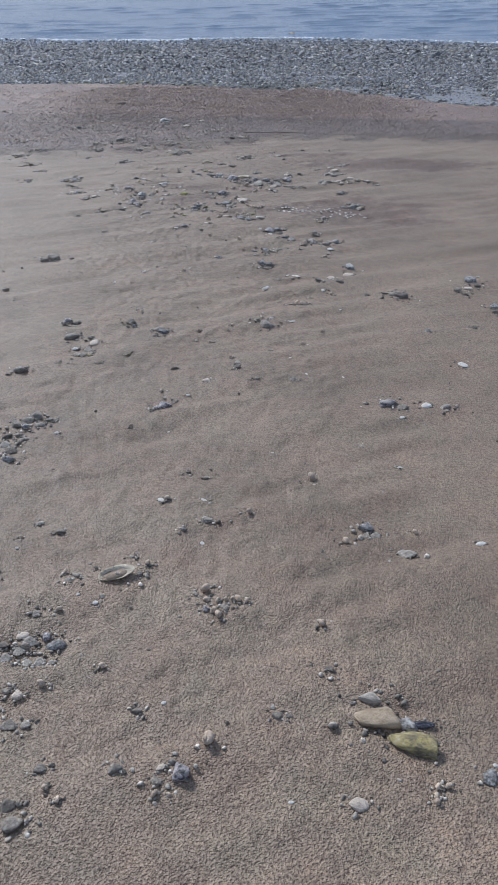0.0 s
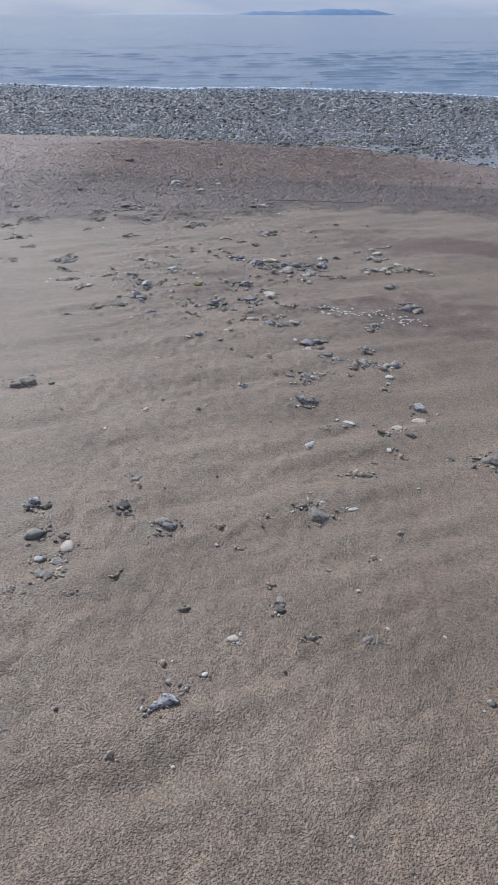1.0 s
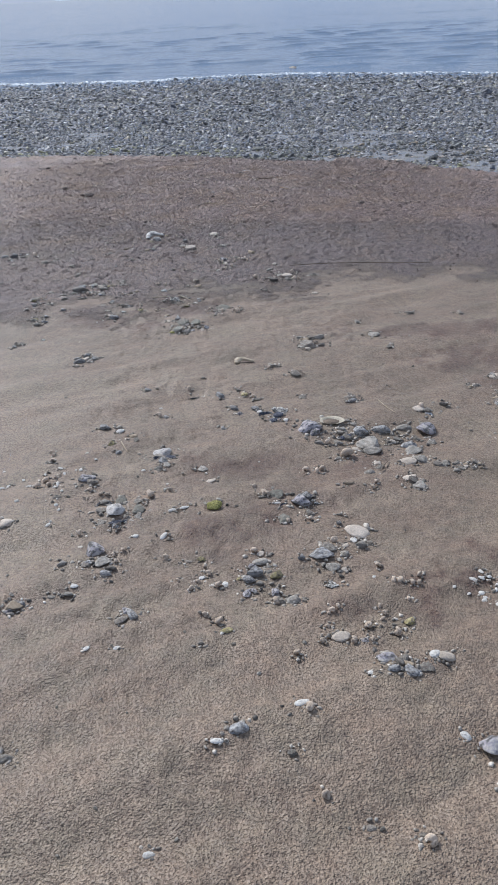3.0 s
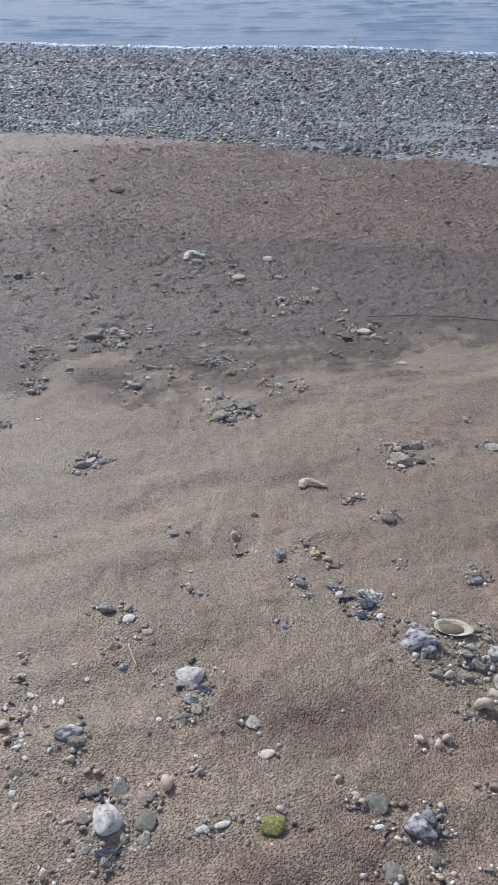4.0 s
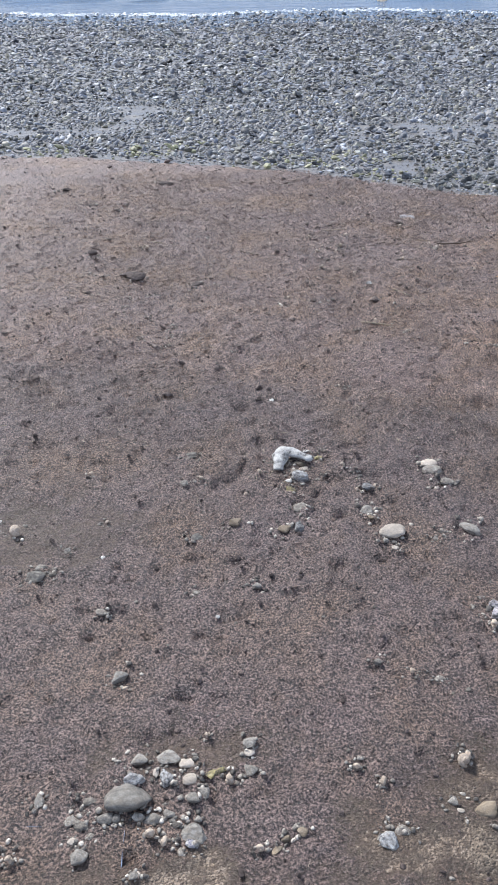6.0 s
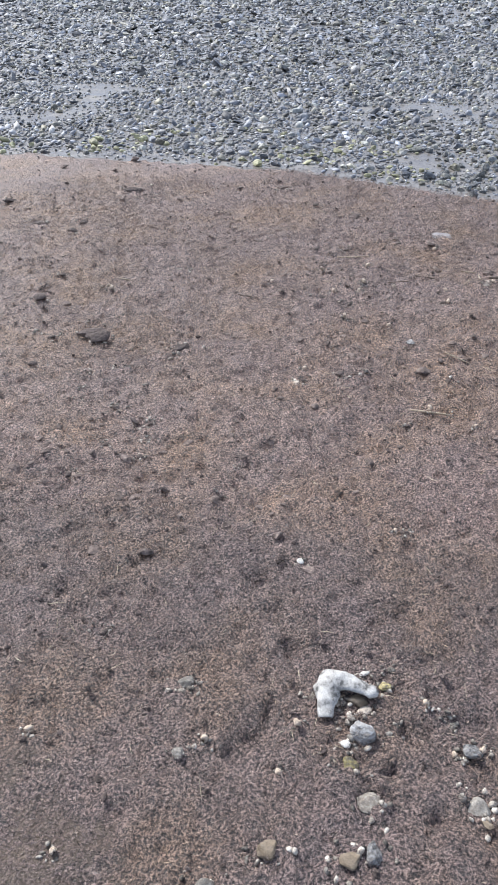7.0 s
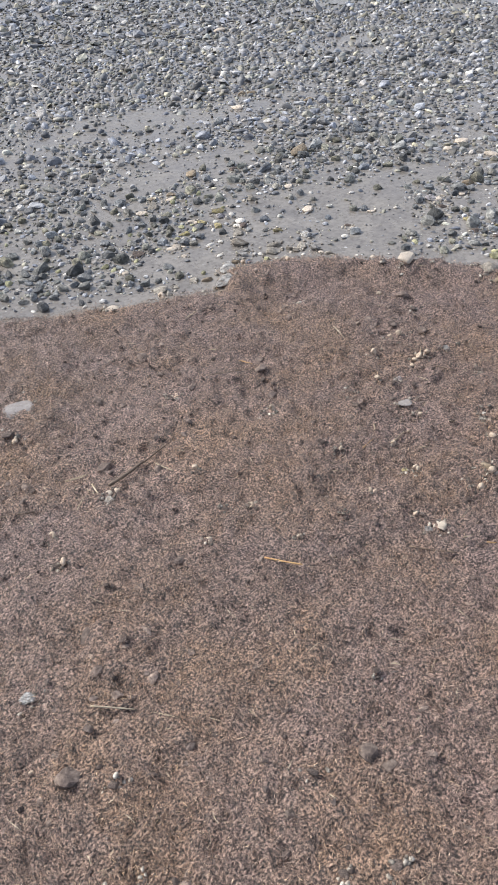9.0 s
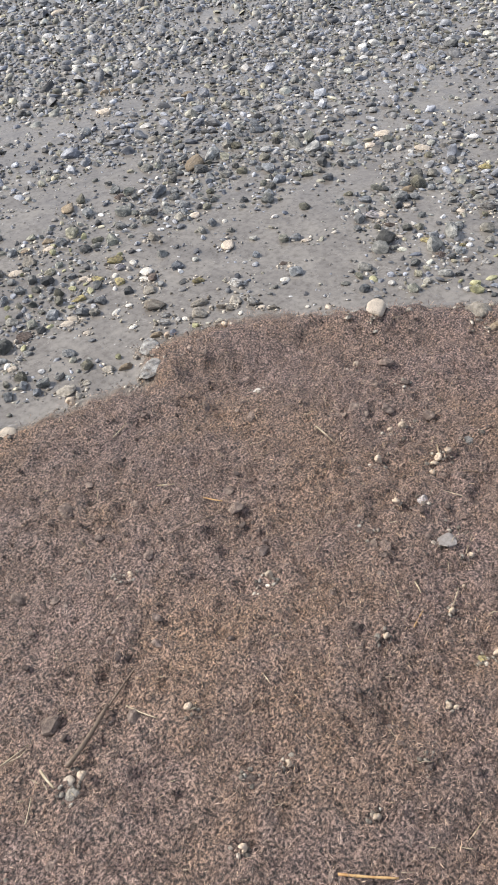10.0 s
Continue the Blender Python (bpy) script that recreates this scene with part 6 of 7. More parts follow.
lay("clump", [(-0.14, 6.49, 0.018, 0.012, -21), (-1.34, 6.50, 0.033, 0.023, 15), (-1.06, 6.51, 0.035, 0.016, 18), (-1.07, 6.51, 0.021, 0.014, 19), (-0.92, 6.53, 0.021, 0.018, 3), (0.43, 6.56, 0.018, 0.012, -38), (-1.18, 6.60, 0.036, 0.026, 8), (-0.11, 6.66, 0.027, 0.018, -19), (-1.29, 6.67, 0.036, 0.019, 5), (-0.58, 6.72, 0.036, 0.022, 14), (-1.09, 6.73, 0.019, 0.016, 17), (-0.45, 6.73, 0.037, 0.029, 5), (-1.31, 6.74, 0.026, 0.020, 3), (-0.39, 6.75, 0.037, 0.023, 3), (-0.57, 6.81, 0.022, 0.016, -7), (-1.29, 6.83, 0.027, 0.016, 13)])
lay("clump", [(0.82, 6.85, 0.014, 0.011, -57), (-1.16, 6.85, 0.020, 0.017, 2), (-1.20, 6.86, 0.023, 0.016, 8), (1.00, 6.87, 0.022, 0.021, -52), (-1.49, 6.90, 0.043, 0.019, 19), (0.66, 6.95, 0.013, 0.021, -70), (-0.98, 6.96, 0.077, 0.039, 14), (-1.17, 6.98, 0.020, 0.017, 5), (-1.28, 7.05, 0.102, 0.046, 20), (-1.45, 7.06, 0.029, 0.018, 12), (-1.31, 7.07, 0.054, 0.026, 5), (-1.31, 7.10, 0.110, 0.049, 26), (1.39, 7.12, 0.027, 0.017, -70), (-1.53, 7.13, 0.033, 0.018, 10), (-0.36, 7.14, 0.020, 0.014, 2), (0.44, 7.16, 0.025, 0.017, -47)])
lay("clump", [(1.38, 7.21, 0.024, 0.021, -56), (0.01, 7.24, 0.019, 0.018, -8), (-0.35, 7.27, 0.030, 0.027, -2), (1.00, 7.35, 0.030, 0.016, -58), (-0.44, 7.35, 0.053, 0.024, 5), (1.70, 7.36, 0.034, 0.017, -51), (-1.55, 7.39, 0.067, 0.036, 16), (-0.26, 7.40, 0.045, 0.032, -4), (0.75, 7.43, 0.026, 0.015, -46), (-1.32, 7.51, 0.028, 0.021, 8), (1.47, 7.60, 0.030, 0.021, -45), (-1.50, 7.64, 0.033, 0.022, 24), (0.55, 7.66, 0.017, 0.015, -38), (-0.98, 7.67, 0.038, 0.019, -4), (-0.28, 7.78, 0.043, 0.022, -12), (0.09, 7.79, 0.049, 0.024, -8)])
lay("clump", [(2.13, 7.84, 0.026, 0.024, -68), (-0.66, 7.92, 0.056, 0.025, -10), (2.11, 7.93, 0.037, 0.052, -52), (-0.05, 7.96, 0.039, 0.017, -18), (-1.53, 8.14, 0.053, 0.026, 23), (-0.19, 8.18, 0.061, 0.031, -8), (2.18, 8.19, 0.047, 0.035, -45), (-1.49, 8.25, 0.055, 0.027, 18), (-1.71, 8.27, 0.082, 0.037, 7), (1.76, 8.31, 0.030, 0.020, -39), (-0.36, 8.35, 0.042, 0.028, -5), (-1.91, 8.57, 0.076, 0.034, 9), (1.42, 8.59, 0.041, 0.060, -46), (-0.50, 8.63, 0.053, 0.024, 1), (0.94, 8.64, 0.059, 0.047, -22), (-1.29, 8.69, 0.120, 0.054, 2)])
lay("clump", [(1.73, 9.16, 0.049, 0.051, -26)])
lay("mussel", [(0.11, 1.89, 0.024, 0.033, -16), (0.03, 1.94, 0.030, 0.020, -7), (0.04, 2.55, 0.030, 0.023, -15), (0.04, 2.56, 0.020, 0.032, -25), (0.06, 2.59, 0.034, 0.035, 4), (0.00, 2.60, 0.029, 0.037, -19), (0.02, 2.60, 0.046, 0.039, -12), (-0.28, 2.82, 0.041, 0.021, -9)])
lay("quartz", [(-0.40, 2.345, 0.083, 0.062, 12), (-0.528, 1.972, 0.068, 0.092, 24)])
lay("slab", [(-0.355, 3.70, 0.078, 0.058, -35), (-0.290, 3.70, 0.066, 0.046, -12), (-0.382, 3.632, 0.074, 0.066, 20), (-0.138, 3.93, 0.088, 0.064, -20), (-0.517, 2.045, 0.044, 0.040, 8), (-0.453, 1.965, 0.047, 0.052, 30), (0.012, 2.008, 0.062, 0.052, 10), (0.026, 1.868, 0.044, 0.048, 40), (-0.51, 1.90, 0.03, 0.03, 0)])
lay("algae", [(-0.20, 1.96, 0.068, 0.052, 0), (-0.405, 3.607, 0.034, 0.026, 0)])
lay("mussel", [(-0.575, 2.02, 0.046, 0.034, 20), (-0.40, 2.295, 0.045, 0.030, -10), (-0.36, 2.30, 0.034, 0.026, 30), (-0.515, 1.905, 0.050, 0.028, 25), (0.30, 2.39, 0.042, 0.026, 5), (0.60, -3.06, 0.050, 0.024, -8)])
lay("flat", [(0.163, 7.90, 0.099, 0.078, 10), (1.089, 7.208, 0.052, 0.046, -60)])
lay("white", [(1.665, 7.85, 0.058, 0.092, -59)])
lay("oyster", [(0.262, 2.50, 0.092, 0.052, -20)])
lay("barnacle", [(-0.412, 4.09, 0.062, 0.046, 20), (0.14, 1.53, 0.045, 0.034, -10), (0.07, 2.63, 0.067, 0.031, -27)])
straw(0.286, 4.554, 0.723, 4.581, 0.0058, "brown")
straw(0.692, 4.583, 1.160, 4.497, 0.0059, "brown")
straw(-0.537, 4.118, -0.427, 4.147, 0.0042, "pale")
straw(-0.392, 4.154, -0.320, 4.072, 0.0043, "pale")
straw(-0.554, 2.442, -0.523, 2.374, 0.0046, "pale")
straw(0.484, 2.676, 0.527, 2.542, 0.0037, "pale")
straw(0.387, 2.116, 0.434, 2.200, 0.0040, "brown")
straw(-0.268, 6.504, -0.150, 6.475, 0.0069, "pale")
straw(-0.482, 3.975, -0.449, 3.975, 0.0031, "pale")
straw(-0.772, 7.356, -0.693, 7.342, 0.0062, "brown")
straw(-1.259, 7.574, -1.200, 7.551, 0.0052, "pale")
straw(-0.080, 6.830, -0.008, 6.784, 0.0042, "pale")
straw(-0.050, 7.468, 0.036, 7.443, 0.0051, "brown")
straw(0.421, 6.952, 0.480, 6.881, 0.0049, "yellow")
straw(0.232, 7.400, 0.356, 7.451, 0.0104, "brown")
straw(0.350, 7.447, 0.439, 7.469, 0.0052, "brown")
straw(0.146, 7.493, 0.210, 7.497, 0.0043, "pale")
straw(0.128, 7.379, 0.161, 7.405, 0.0029, "pale")
straw(0.378, 7.423, 0.399, 7.358, 0.0032, "pale")
straw(0.940, 7.102, 1.007, 7.125, 0.0042, "pale")
straw(0.867, 7.134, 0.912, 7.143, 0.0034, "yellow")
straw(0.961, 7.199, 0.940, 7.170, 0.0036, "pale")
straw(0.783, 7.809, 0.809, 7.774, 0.0033, "pale")
straw(0.832, 7.704, 0.853, 7.659, 0.0041, "yellow")
straw(1.174, 7.654, 1.172, 7.593, 0.0053, "pale")
straw(1.319, 7.397, 1.289, 7.363, 0.0042, "pale")
straw(1.083, 7.159, 1.142, 7.181, 0.0022, "pale")
straw(0.817, 8.022, 0.862, 8.025, 0.0036, "pale")
straw(0.693, 7.665, 0.820, 7.630, 0.0031, "brown")
straw(1.296, 7.306, 1.333, 7.254, 0.0033, "brown")
straw(0.196, 7.428, 0.195, 7.386, 0.0055, "pale")
straw(-0.524, 1.875, -0.480, 1.934, 0.0036, "brown")
straw(-0.170, 7.425, -0.083, 7.417, 0.0041, "brown")
straw(0.881, 6.694, 0.900, 6.680, 0.0041, "yellow")
straw(0.727, 6.791, 0.798, 6.708, 0.0042, "brown")
straw(1.059, 6.823, 1.113, 6.813, 0.0031, "pale")
straw(0.832, 6.726, 0.863, 6.724, 0.0028, "pale")
straw(-0.337, 7.724, -0.204, 7.673, 0.0055, "pale")
bent_piece("white_flint", -0.605, 5.495, WHITE_FLINT, "bent white flint nodule like a bleached bone on litter", "stone", (0.85, 0.84, 0.58))
bent_piece("driftwood_piece", -0.052, 3.160, STRAW["pale"], "pale bent knobbly piece of driftwood on pitted sand", "driftwood", (0.62, 0.34, 0.36), -12)

# a broken line of white shell crumbs on the sand
for i in range(60):
    f = dice.random()
    lay("valve", [(0.52 + 0.56 * f + dice.gauss(0, 0.03), 1.49 - 0.2 * f + dice.gauss(0, 0.045), dice.uniform(0.010, 0.024), dice.uniform(0.008, 0.016), dice.uniform(0, 360))])


def heap(x, y, rx, ry, count, size):
    """A loose heap of stones: the largest in its middle, smaller ones round it."""
    for i in range(count):
        r, turn = (i / count) ** 0.6, dice.uniform(0, 2 * math.pi)
        a = size * (1 - 0.62 * r) * dice.uniform(0.8, 1.15)
        kind = dice.choice(("grey", "dark", "flint", "grey", "tan", "blue"))
        lay(kind, [(x + rx * r * math.cos(turn), y + ry * r * math.sin(turn), a, a * dice.uniform(0.65, 0.95), dice.uniform(-90, 90))])


for row in ((-2.24, 5.21, 0.17, 0.22, 9, 0.060), (-1.96, 4.44, 0.15, 0.10, 6, 0.050), (-1.68, 3.90, 0.14, 0.13, 10, 0.060), (-1.85, 3.64, 0.12, 0.15, 9, 0.060),
            (-1.67, 3.29, 0.11, 0.11, 8, 0.050), (-1.51, 2.97, 0.06, 0.09, 4, 0.070), (-1.55, 2.61, 0.12, 0.09, 6, 0.050), (-1.62, 5.19, 0.17, 0.09, 5, 0.050),
            (-1.18, 2.61, 0.09, 0.16, 12, 0.070), (-1.04, 2.10, 0.06, 0.07, 6, 0.075),
            (-0.77, 1.52, 0.03, 0.04, 3, 0.055),
            (1.04, 1.48, 0.08, 0.07, 6, 0.075), (0.80, 1.19, 0.05, 0.05, 6, 0.035), (0.71, 0.81, 0.03, 0.05, 5, 0.050), (1.01, 1.90, 0.03, 0.03, 3, 0.050),
            (0.68, 0.66, 0.08, 0.05, 8, 0.060), (0.82, 0.61, 0.04, 0.06, 4, 0.075)):
    heap(*row)
for x, y, rx, ry, count in ((-0.86, 2.20, 0.22, 0.12, 26), (1.00, 1.22, 0.10, 0.04, 12)):
    for i in range(count):
        lay("valve", [(x + dice.gauss(0, rx), y + dice.gauss(0, ry), dice.uniform(0.010, 0.022), dice.uniform(0.008, 0.016), dice.uniform(0, 360))])
for x0, y0, x1, y1, width in ((0.216, 3.323, 0.328, 3.306, 0.005), (0.181, 3.020, 0.212, 2.968, 0.005)):
    straw(x0, y0, x1, y1, width, "brown")


def scatter(count, x0, x1, y0, y1, where):
    """Random places in a box, kept by a chance that depends on the place."""
    x, y = rng.uniform(x0, x1, count), rng.uniform(y0, y1, count)
    ok = rng.random(count) < where(x, y)
    return x[ok], y[ok]


def strew(name, shapes, x, y, size, sink, material, label, parent=None, flat=(0.35, 0.7), floor=-9.0, smooth=False, lean=0.22):
    """Many small loose pieces, joined into one mesh."""
    vs, fs, start = [], [], 0
    z = np.maximum(height(x, y), floor)
    pick = rng.integers(0, len(shapes), len(x))
    for k, (v, f) in enumerate(shapes):
        i = np.nonzero(pick == k)[0]
        n = len(i)
        if not n:
            continue
        t = rng.uniform(0, 2 * math.pi, n)
        sx, sy = size[i] * rng.uniform(0.8, 1.25, n), size[i] * rng.uniform(0.55, 0.95, n)
        sz = np.minimum(sx, sy) * rng.uniform(flat[0], flat[1], n)
        tilt = rng.normal(0, lean, n)[:, None]
        p = v[None] * np.stack([sx, sy, sz], 1)[:, None]
        px, pz = p[..., 0] * np.cos(tilt) - p[..., 2] * np.sin(tilt), p[..., 0] * np.sin(tilt) + p[..., 2] * np.cos(tilt)
        c, s = np.cos(t)[:, None], np.sin(t)[:, None]
        q = np.stack([px * c - p[..., 1] * s + x[i][:, None], px * s + p[..., 1] * c + y[i][:, None], pz + (z[i] + sink * sz)[:, None]], -1)
        vs.append(q.reshape(-1, 3))
        fs.append((f[None] + (start + np.arange(n) * len(v))[:, None, None]).reshape(-1, 3))
        start += n * len(v)
    ob = new(name, mesh_of(name, np.concatenate(vs), np.concatenate(fs), material, smooth))
    if parent:
        ob.parent = parent
    return tagged(ob, label, kind="stuff")


def shapes_of(n, detail, craggy):
    out = []
    for i in range(n):
        bm = worn_stone(200 + i, craggy, detail)
        bm.verts.ensure_lookup_table()
        v = np.array([w.co[:] for w in bm.verts])
        f = np.array([[w.index for w in face.verts] for face in bm.faces])
        bm.free()
        out.append((v, f))
    return out


ball = np.array([(1, 0, 0), (-1, 0, 0), (0, 1, 0), (0, -1, 0), (0, 0, 1), (0, 0, -1)], float)
octa = np.array([(0, 2, 4), (2, 1, 4), (1, 3, 4), (3, 0, 4), (2, 0, 5), (1, 2, 5), (3, 1, 5), (0, 3, 5)])
ico_v = np.array([(0, 0, 1)] + [(0.894 * math.cos(a), 0.894 * math.sin(a), h) for h, o in ((0.447, 0.0), (-0.447, 0.5)) for a in [2 * math.pi * (k + o) / 5 for k in range(5)]])
ico_f = np.array([(0, 1 + k, 1 + (k + 1) % 5) for k in range(5)] + [(1 + k, 6 + k, 1 + (k + 1) % 5) for k in range(5)] + [(6 + k, 6 + (k + 1) % 5, 1 + (k + 1) % 5) for k in range(5)])
# small stones that lie half in the mud: an uneven dome without an underside
cobbles = [(ico_v * rng.uniform(0.62, 1.36, (11, 1)) * np.array([1, rng.uniform(0.8, 1), rng.uniform(0.7, 1.0)]), ico_f) for k in range(10)]
chips = [(ball * k, octa) for k in ((1, 0.9, 1.1), (0.8, 1.2, 0.9), (1.1, 0.7, 0.8))]


# ---- plant litter: a felt of short dry fibres ----
def build_fibres():
    def near(x, y):
        litter, mud = zones(x, y)
        litter = np.maximum(litter, 0.35 * stains(x, y))
        return litter * (0.4 + 0.6 * lattice(x * 4, y * 4, 51)) * (0.05 + 0.95 * step(0.38, 0.52, 0.6 * lattice(x * 60, y * 60, 52) + 0.4 * lattice(x * 26, y * 26, 53)))
    def felt(x, y, ln, wd, lift, lean):
        n = len(x)
        t, tilt = rng.uniform(0, math.pi * 2, n), rng.normal(0, lean, n)
        z = height(x, y) + 0.0015 + np.abs(np.sin(tilt)) * ln * 0.3 + rng.uniform(0, lift, n)
        d, s = np.stack([np.cos(t), np.sin(t)], 1), np.stack([-np.sin(t), np.cos(t)], 1)
        bend = rng.normal(0, 0.06, n) * ln
        verts = np.zeros((n, 4, 3))
        for k, (f, g, h) in enumerate(((-0.5, 0.0, 0.0), (0.0, 0.5, 1.0), (0.0, -0.5, 1.0), (0.5, 0.0, 0.0))):
            verts[:, k, :2] = np.stack([x, y], 1) + d * (ln * f * np.cos(tilt))[:, None] + s * (wd * g + bend * h)[:, None]
            verts[:, k, 2] = z + ln * f * np.sin(tilt) + g * wd * rng.normal(0, 0.7, n) + h * np.abs(bend) * 0.4
        i = np.arange(n)[:, None] * 4
        return verts.reshape(-1, 3), np.concatenate([i + np.array([[0, 2, 1]]), i + np.array([[1, 2, 3]])])

    def close(x, y):
        return near(x, y) * np.exp(-(np.maximum(np.abs(x - 0.1) - 1.3, 0) / 0.7) ** 2) * step(4.6, 6.0, y)

    ax, ay = scatter(1500000, -2.2, 2.4, 4.8, 8.9, close)
    bx, by = scatter(190000, -4.2, 3.8, 3.4, 10.2, near)
    x, y = np.concatenate([ax, bx]), np.concatenate([ay, by])
    free = np.ones(len(x), bool)
    for px, py, r in [p for p in laid if p[1] > 3.4 and p[1] < 9.8]:
        free &= (x - px) ** 2 + (y - py) ** 2 > (0.95 * r) ** 2
    x, y = x[free], y[free]
    v, f = felt(x, y, np.clip(rng.lognormal(-4.68, 0.42, len(x)), 0.005, 0.03), rng.uniform(0.0008, 0.0017, len(x)), 0.011, 0.75)
    sx, sy = scatter(3600, -2.6, 2.6, 5.3, 8.9, near)
    sv, sf = felt(sx, sy, np.clip(rng.lognormal(-3.6, 0.4, len(sx)), 0.014, 0.06), rng.uniform(0.0012, 0.0026, len(sx)), 0.006, 0.15)
    tagged(new("straw_bits", mesh_of("straw_bits", sv, sf, STRAW["pale"])), "thin broken bits of pale straw on litter", "straw", kind="stuff")
    ob = new("plant_litter", mesh_of("plant_litter", v, f, fibre_mat()))
    return tagged(ob, "felt of short dry brown plant fibres", "plant litter", kind="stuff")


build_fibres()


# ---- grit and clods on the sand and in the litter ----
def on_sand(x, y):
    litter, mud = zones(x, y)
    return (1 - mud) * (0.25 + 0.75 * step(0.5, 0.75, lattice(x * 1.6, y * 1.6, 61)))


gx, gy = scatter(1500, -2.2, 2.4, -3.9, 5.2, on_sand)
strew("sand_grit", shapes_of(4, 1, 0.5), gx, gy, rng.uniform(0.003, 0.009, len(gx)), 0.3, stone_mat("grit", [(0.06, 0.05, 0.045), (0.16, 0.14, 0.115), (0.42, 0.39, 0.34)], scale=30, spread=0.5, island=True, relief=0.002), "scattered small dark and pale grit", flat=(0.5, 0.9))


# crumbs of stone and shell round the larger stones
cx, cy, cr = [], [], []
for x, y, r in [p for p in laid if p[2] > 0.007]:
    for k in range(5 + int(r * 330)):
        a, d = dice.uniform(0, 2 * math.pi), r * dice.uniform(0.9, 2.8)
        cx.append(x + d * math.cos(a))
        cy.append(y + d * math.sin(a) * 0.8)
        cr.append(min(0.015, 0.3 * r + 0.004, 0.0026 + abs(dice.gauss(0, 0.0056))))
strew("stone_crumbs", shapes_of(5, 1, 0.7), np.array(cx), np.array(cy), np.array(cr), 0.3, stone_mat("crumbs", [(0.06, 0.053, 0.048), (0.29, 0.255, 0.215), (0.66, 0.60, 0.52)], [0.38, 0.5, 0.64], scale=45, spread=0.55, island=True, relief=0.003), "small crumbs of stone and shell among the stones", flat=(0.45, 0.9), smooth=True)


def on_litter(x, y):
    litter, mud = zones(x, y)
    return litter * (0.3 + 0.7 * lattice(x * 3, y * 3, 62))


gx, gy = scatter(20000, -4.0, 3.4, 3.7, 9.8, on_litter)
strew("litter_clods", shapes_of(4, 1, 0.8), gx, gy, np.clip(rng.lognormal(-5.3, 0.45, len(gx)), 0.002, 0.011), 0.3, stone_mat("clods", [(0.03, 0.023, 0.021), (0.10, 0.076, 0.068), (0.22, 0.17, 0.148)], scale=120, spread=0.4, island=True, relief=0.003, rough=0.95), "small dark clods in the plant litter", flat=(0.5, 0.9))


# matted lumps of litter on the upper bank
def on_bank(x, y):
    litter, mud = zones(x, y)
    return litter * step(5.5, 6.0, y + 0.22 * x) * (0.1 + 0.9 * step(0.5, 0.72, lattice(x * 0.9, y * 5.5, 63))) * (0.35 + 0.65 * step(0.4, 0.6, lattice(x * 4, y * 4, 64)))


gx, gy = scatter(5200, -4.2, 2.8, 5.4, 9.9, on_bank)
strew("litter_lumps", shapes_of(6, 2, 0.9), gx, gy, np.clip(rng.lognormal(-4.45, 0.4, len(gx)), 0.006, 0.030), 0.15, stone_mat("matted_lumps", [(0.03, 0.023, 0.021), (0.20, 0.153, 0.134), (0.42, 0.33, 0.27)], scale=70, spread=0.3, island=True, relief=0.006, rough=0.9), "matted lumps of dry plant litter", flat=(0.35, 0.65))


# ---- the shingle flat between litter and sea ----
FULL = ((1.23, 9.75, 0.5, 0.35), (2.06, 9.66, 0.5, 0.22), (0.71, 9.0, 0.3, 0.2), (0.6, 9.6, 0.5, 0.25), (1.35, 9.0, 0.35, 0.18), (2.35, 9.3, 0.35, 0.2))


def shingle_cover(x, y):
    d = y - mud_edge(x)
    n = lattice(x * 1.3, y * 2.2, 71) * 0.44 + lattice(x * 3.6, y * 5.5, 72) * 0.34 + lattice(x * 8, y * 12, 73) * 0.22
    bare = 0.40 + 0.10 * step(0.2, 1.4, x) - 0.26 * step(1.2, 3.6, d) - 0.10 * step(0.0, -1.5, x)
    c = step(bare - 0.07, bare + 0.14, n) * step(0.02, 0.3, d)
    for cx, cy, rx, ry in ((1.85, 8.32, 0.46, 0.30), (3.25, 8.78, 0.55, 0.36), (2.4, 9.92, 0.55, 0.13), (0.58, 9.03, 0.14, 0.08), (1.62, 8.73, 0.25, 0.10), (2.6, 7.55, 0.4, 0.35), (0.95, 8.55, 0.14, 0.07), (3.3, 7.2, 0.5, 0.4)):
        c = c * (1 - 0.93 * spot(x, y, cx, cy, rx, ry))
    for cx, cy, rx, ry in FULL:
        c = np.maximum(c, 0.8 * spot(x, y, cx, cy, rx, ry))
    return np.clip(c, 0.05 * step(0.0, 0.2, d), 1)


def spaced(x, y, r, taken):
    """Keep the places that leave each stone most of its room."""
    cells, keep = {}, []
    for i, (a, b, c) in enumerate(taken):
        cells.setdefault((int(a // 0.12), int(b // 0.12)), []).append((a, b, c))
    for i in range(len(x)):
        a, b, c = x[i], y[i], r[i]
        ci, cj = int(a // 0.12), int(b // 0.12)
        if all((a - p) ** 2 + (b - q) ** 2 > (0.70 * (c + s)) ** 2 for u in (ci - 1, ci, ci + 1) for w in (cj - 1, cj, cj + 1) for p, q, s in cells.get((u, w), ())):
            cells.setdefault((ci, cj), []).append((a, b, c))
            keep.append(i)
    return np.array(keep)


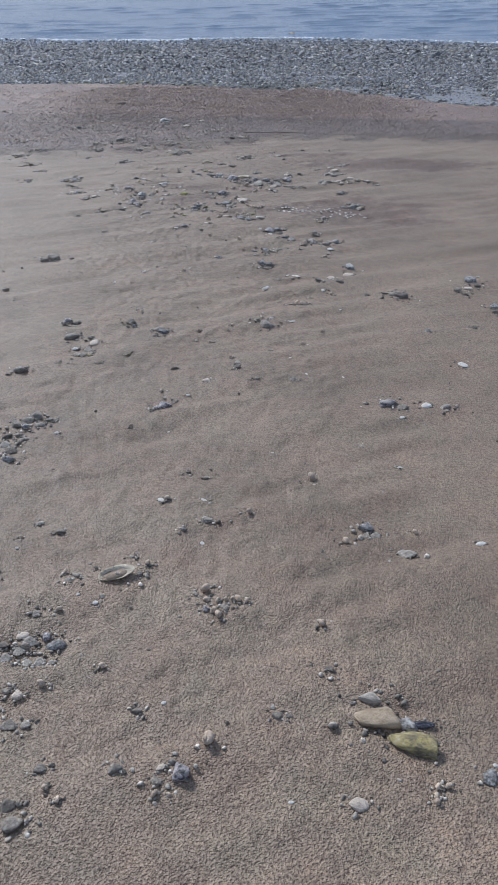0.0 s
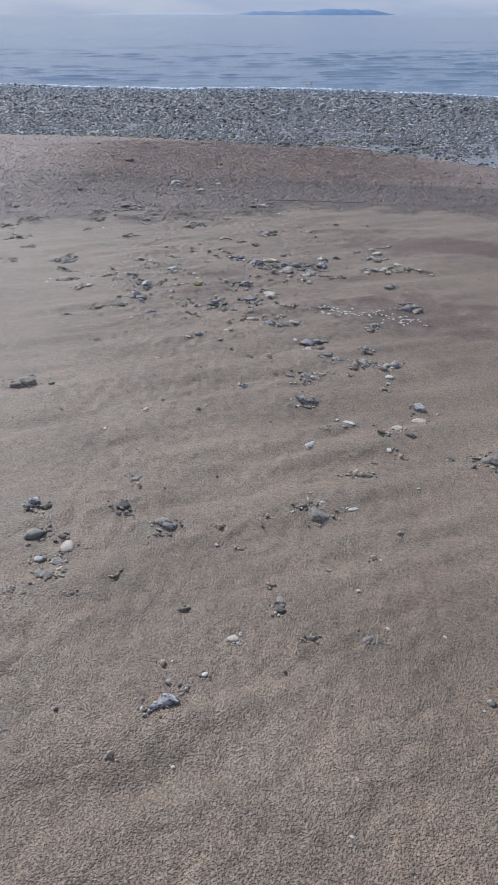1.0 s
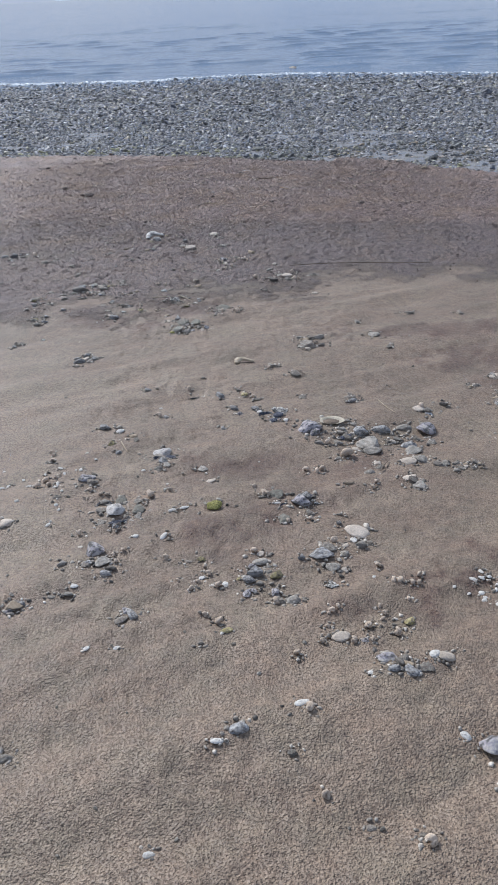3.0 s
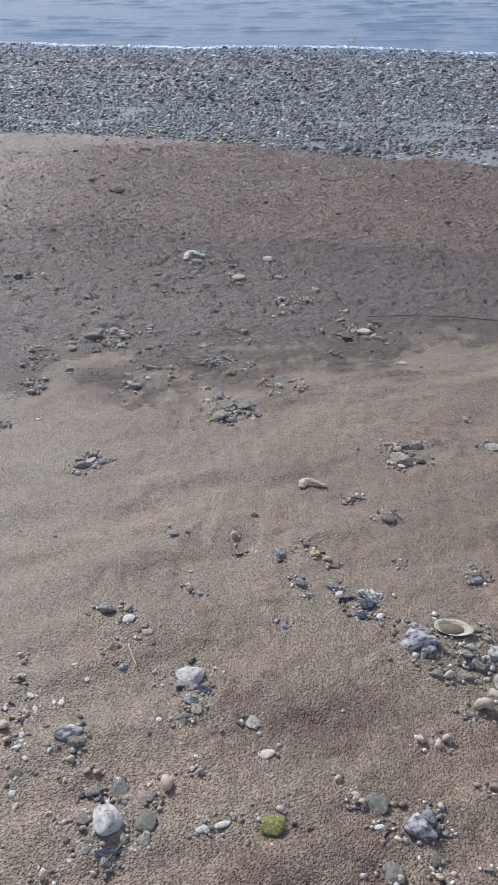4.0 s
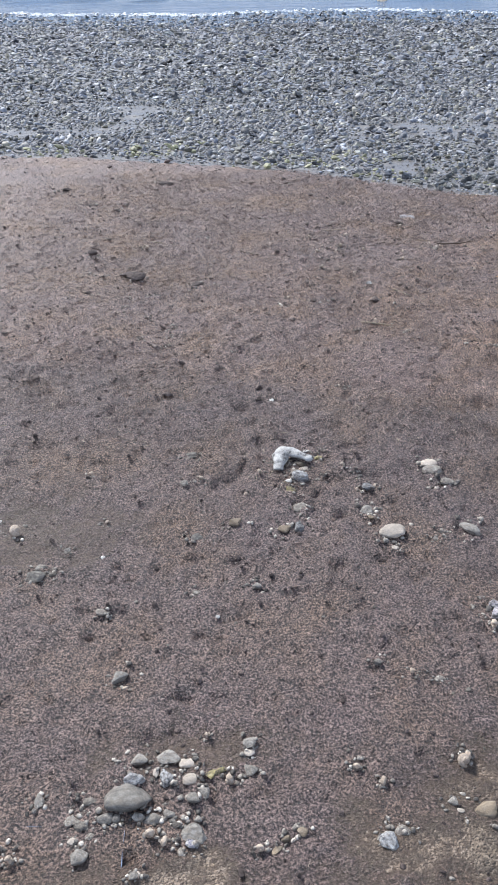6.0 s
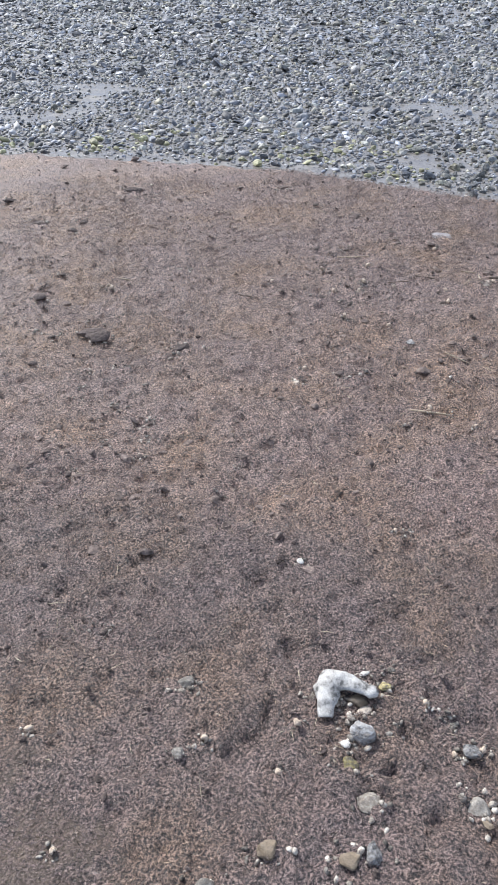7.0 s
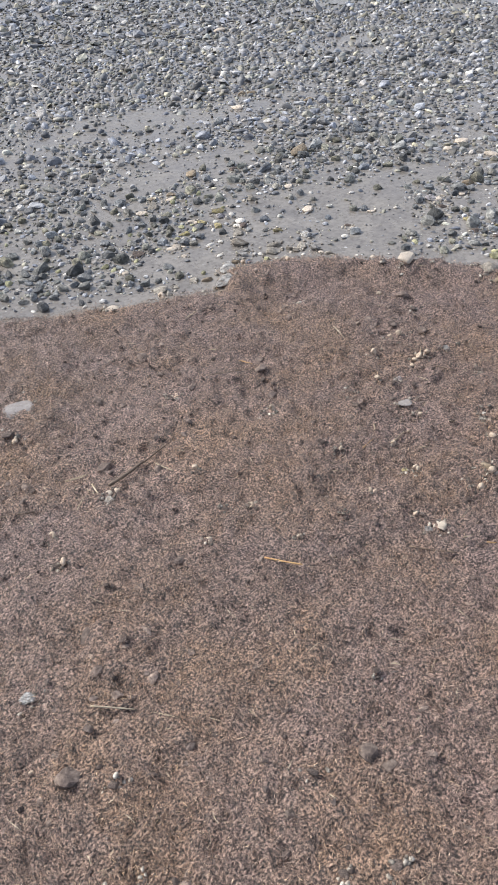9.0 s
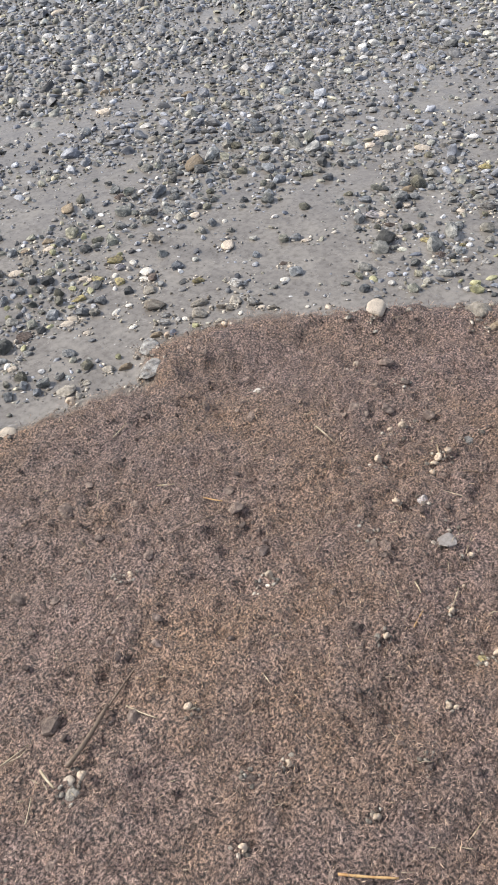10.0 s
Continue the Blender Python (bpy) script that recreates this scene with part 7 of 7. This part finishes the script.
bank = tagged(new("shingle_bank"), "wet grey shingle lying in thin mud", "shingle", kind="structure")
round_shapes = shapes_of(10, 2, 1.0)
sx, sy = scatter(165000, -4.2, 5.2, 6.2, 11.6, shingle_cover)
sr = np.clip(rng.lognormal(-4.5, 0.5, len(sx)), 0.005, 0.045)
order = np.argsort(-sr)
sx, sy, sr = sx[order], sy[order], sr[order]
ok = spaced(sx, sy, sr, [p for p in laid if p[1] > 6])
sx, sy, sr = sx[ok], sy[ok], sr[ok]
near = (sx > 0.3) & (sx < 2.6) & (sy > 7.8) & (sy < 9.3) & (sr > 0.011)
pick = np.nonzero(near)[0][:300]
rest = np.setdiff1d(np.arange(len(sx)), pick)
handy = rest[(sy[rest] < 9.9) & (sr[rest] > 0.013)]
rest = np.setdiff1d(rest, handy)
grown = handy[(sy[handy] < mud_edge(sx[handy]) + 0.9) & (rng.random(len(handy)) < 0.30 * step(0.35, 0.6, lattice(sx[handy] * 3, sy[handy] * 3, 92)))]
handy = np.setdiff1d(handy, grown)
strew("grown_pebbles", round_shapes, sx[grown], sy[grown], sr[grown], 0.35, stone_mat("grown_pebble", [(0.10, 0.10, 0.06), (0.31, 0.30, 0.17), (0.58, 0.55, 0.36)], scale=26, rough=0.6, spread=0.4, relief=0.006, island=True, crust=0.3), "pebbles grown over with yellow-green algae", bank, flat=(0.45, 0.85))
strew("small_pebbles", cobbles, sx[rest], sy[rest], sr[rest], 0.35, SHINGLE, "small wet grey pebbles", bank, flat=(0.35, 0.8), smooth=True, lean=0.4)
strew("loose_pebbles", round_shapes, sx[handy], sy[handy], sr[handy], 0.35, SHINGLE, "wet grey and olive pebbles", bank, flat=(0.45, 0.85))
fx, fy = scatter(20000, -6, 8, 11.6, 13.2, lambda x, y: shingle_cover(x, y) * (np.abs(x - 0.6) < 2.4 + 0.31 * (y + 3.5)))
strew("far_pebbles", cobbles, fx, fy, np.clip(rng.lognormal(-4.08, 0.45, len(fx)), 0.010, 0.06), 0.35, SHINGLE, "wet dark pebbles towards the water", bank, flat=(0.3, 0.8), lean=0.4)
fx, fy = scatter(64000, -9, 9, 13.2, 21.4, lambda x, y: shingle_cover(x, y) * (y < shore(x) + 0.3) * (np.abs(x) < 1.4 + 0.31 * (y + 3.5)))
strew("shore_pebbles", cobbles, fx, fy, np.clip(rng.lognormal(-3.75, 0.42, len(fx)), 0.012, 0.075), 0.35, SHINGLE, "wet dark pebbles along the waterline", bank, flat=(0.3, 0.75), lean=0.35)
PEBBLES = [stone_mesh("pebble", 300 + i, 1.1, PEBBLE, 2) for i in range(8)]
for me in PEBBLES:
    me.polygons.foreach_set("use_smooth", np.zeros(len(me.polygons), bool))
for i in pick:
    a = float(sr[i])
    b, c = a * dice.uniform(0.6, 0.95), a * dice.uniform(0.5, 0.75)
    ob = new("pebble", PEBBLES[dice.randrange(8)])
    ob.matrix_world = pose(float(sx[i]), float(sy[i]), float(height(sx[i], sy[i])) + 0.3 * c, dice.uniform(-12, 12), dice.uniform(-12, 12), dice.uniform(0, 360)) @ Matrix.Diagonal((a, b, c, 1))
    ob.parent = bank

# fine gravel and shell crumbs in the mud between the pebbles
qx, qy = scatter(100000, -3.0, 4.4, 6.4, 10.6, lambda x, y: step(0.0, 0.12, y - mud_edge(x)) * (0.12 + 0.88 * shingle_cover(x, y)) * (0.3 + 0.7 * step(0.35, 0.6, lattice(x * 7, y * 7, 91))))
strew("mud_gravel", chips, qx, qy, np.clip(rng.lognormal(-5.4, 0.4, len(qx)), 0.002, 0.010), 0.2, SHINGLE, "fine gravel and shell crumbs in mud", bank)
for i in range(140):
    x, y = dice.uniform(-1.0, 3.2), dice.uniform(7.8, 10.6)
    if y > mud_edge(x) + 0.08:
        a = dice.uniform(0.014, 0.034)
        lay("valve", [(x, y, a, a * dice.uniform(0.6, 0.9), dice.uniform(0, 360))])

# ---- the water's edge: rocks awash and a line of foam ----
def rock(x, y, a, b, c):
    ob = new("shore_rock", SHAPES["dark"][dice.randrange(6)])
    ob.matrix_world = pose(x, y, min(float(height(x, y)), SEA_LEVEL) + 0.2 * c, 0, 0, dice.uniform(0, 360)) @ Matrix.Diagonal((a / 2, b / 2, c, 1))
    tagged(ob, "dark wet rock at the water's edge", "rock", "rocks awash at the shore")


rock(1.88, 20.9, 0.32, 0.25, 0.07)
for i in range(46):
    x = dice.uniform(-7, 8)
    y = float(shore(x)) + dice.uniform(-0.2, 2.2) ** 1.0
    a = dice.uniform(0.05, 0.13)
    rock(x, y, a, a * 0.8, a * 0.28)

wx = rng.uniform(-9, 9, 6000)
wy = shore(wx) + 0.10 + 0.35 * (lattice(wx * 1.4, wx * 0, 81) - 0.5) + rng.normal(0, 0.12, len(wx))
ok = rng.random(len(wx)) < 0.25 + 0.75 * step(0.4, 0.6, lattice(wx * 0.8, wx * 0 + 4, 82))
wx, wy = wx[ok], wy[ok]
foam = strew("foam", shapes_of(3, 1, 0.0), wx, wy, rng.uniform(0.015, 0.05, len(wx)), 0.2, plain_mat("foam", (0.70, 0.74, 0.78), (0.80, 0.82, 0.84), 20.0, 0.6), "thin line of white foam at the water's edge", flat=(0.2, 0.35), floor=SEA_LEVEL, smooth=True)
foam["category"] = "foam"
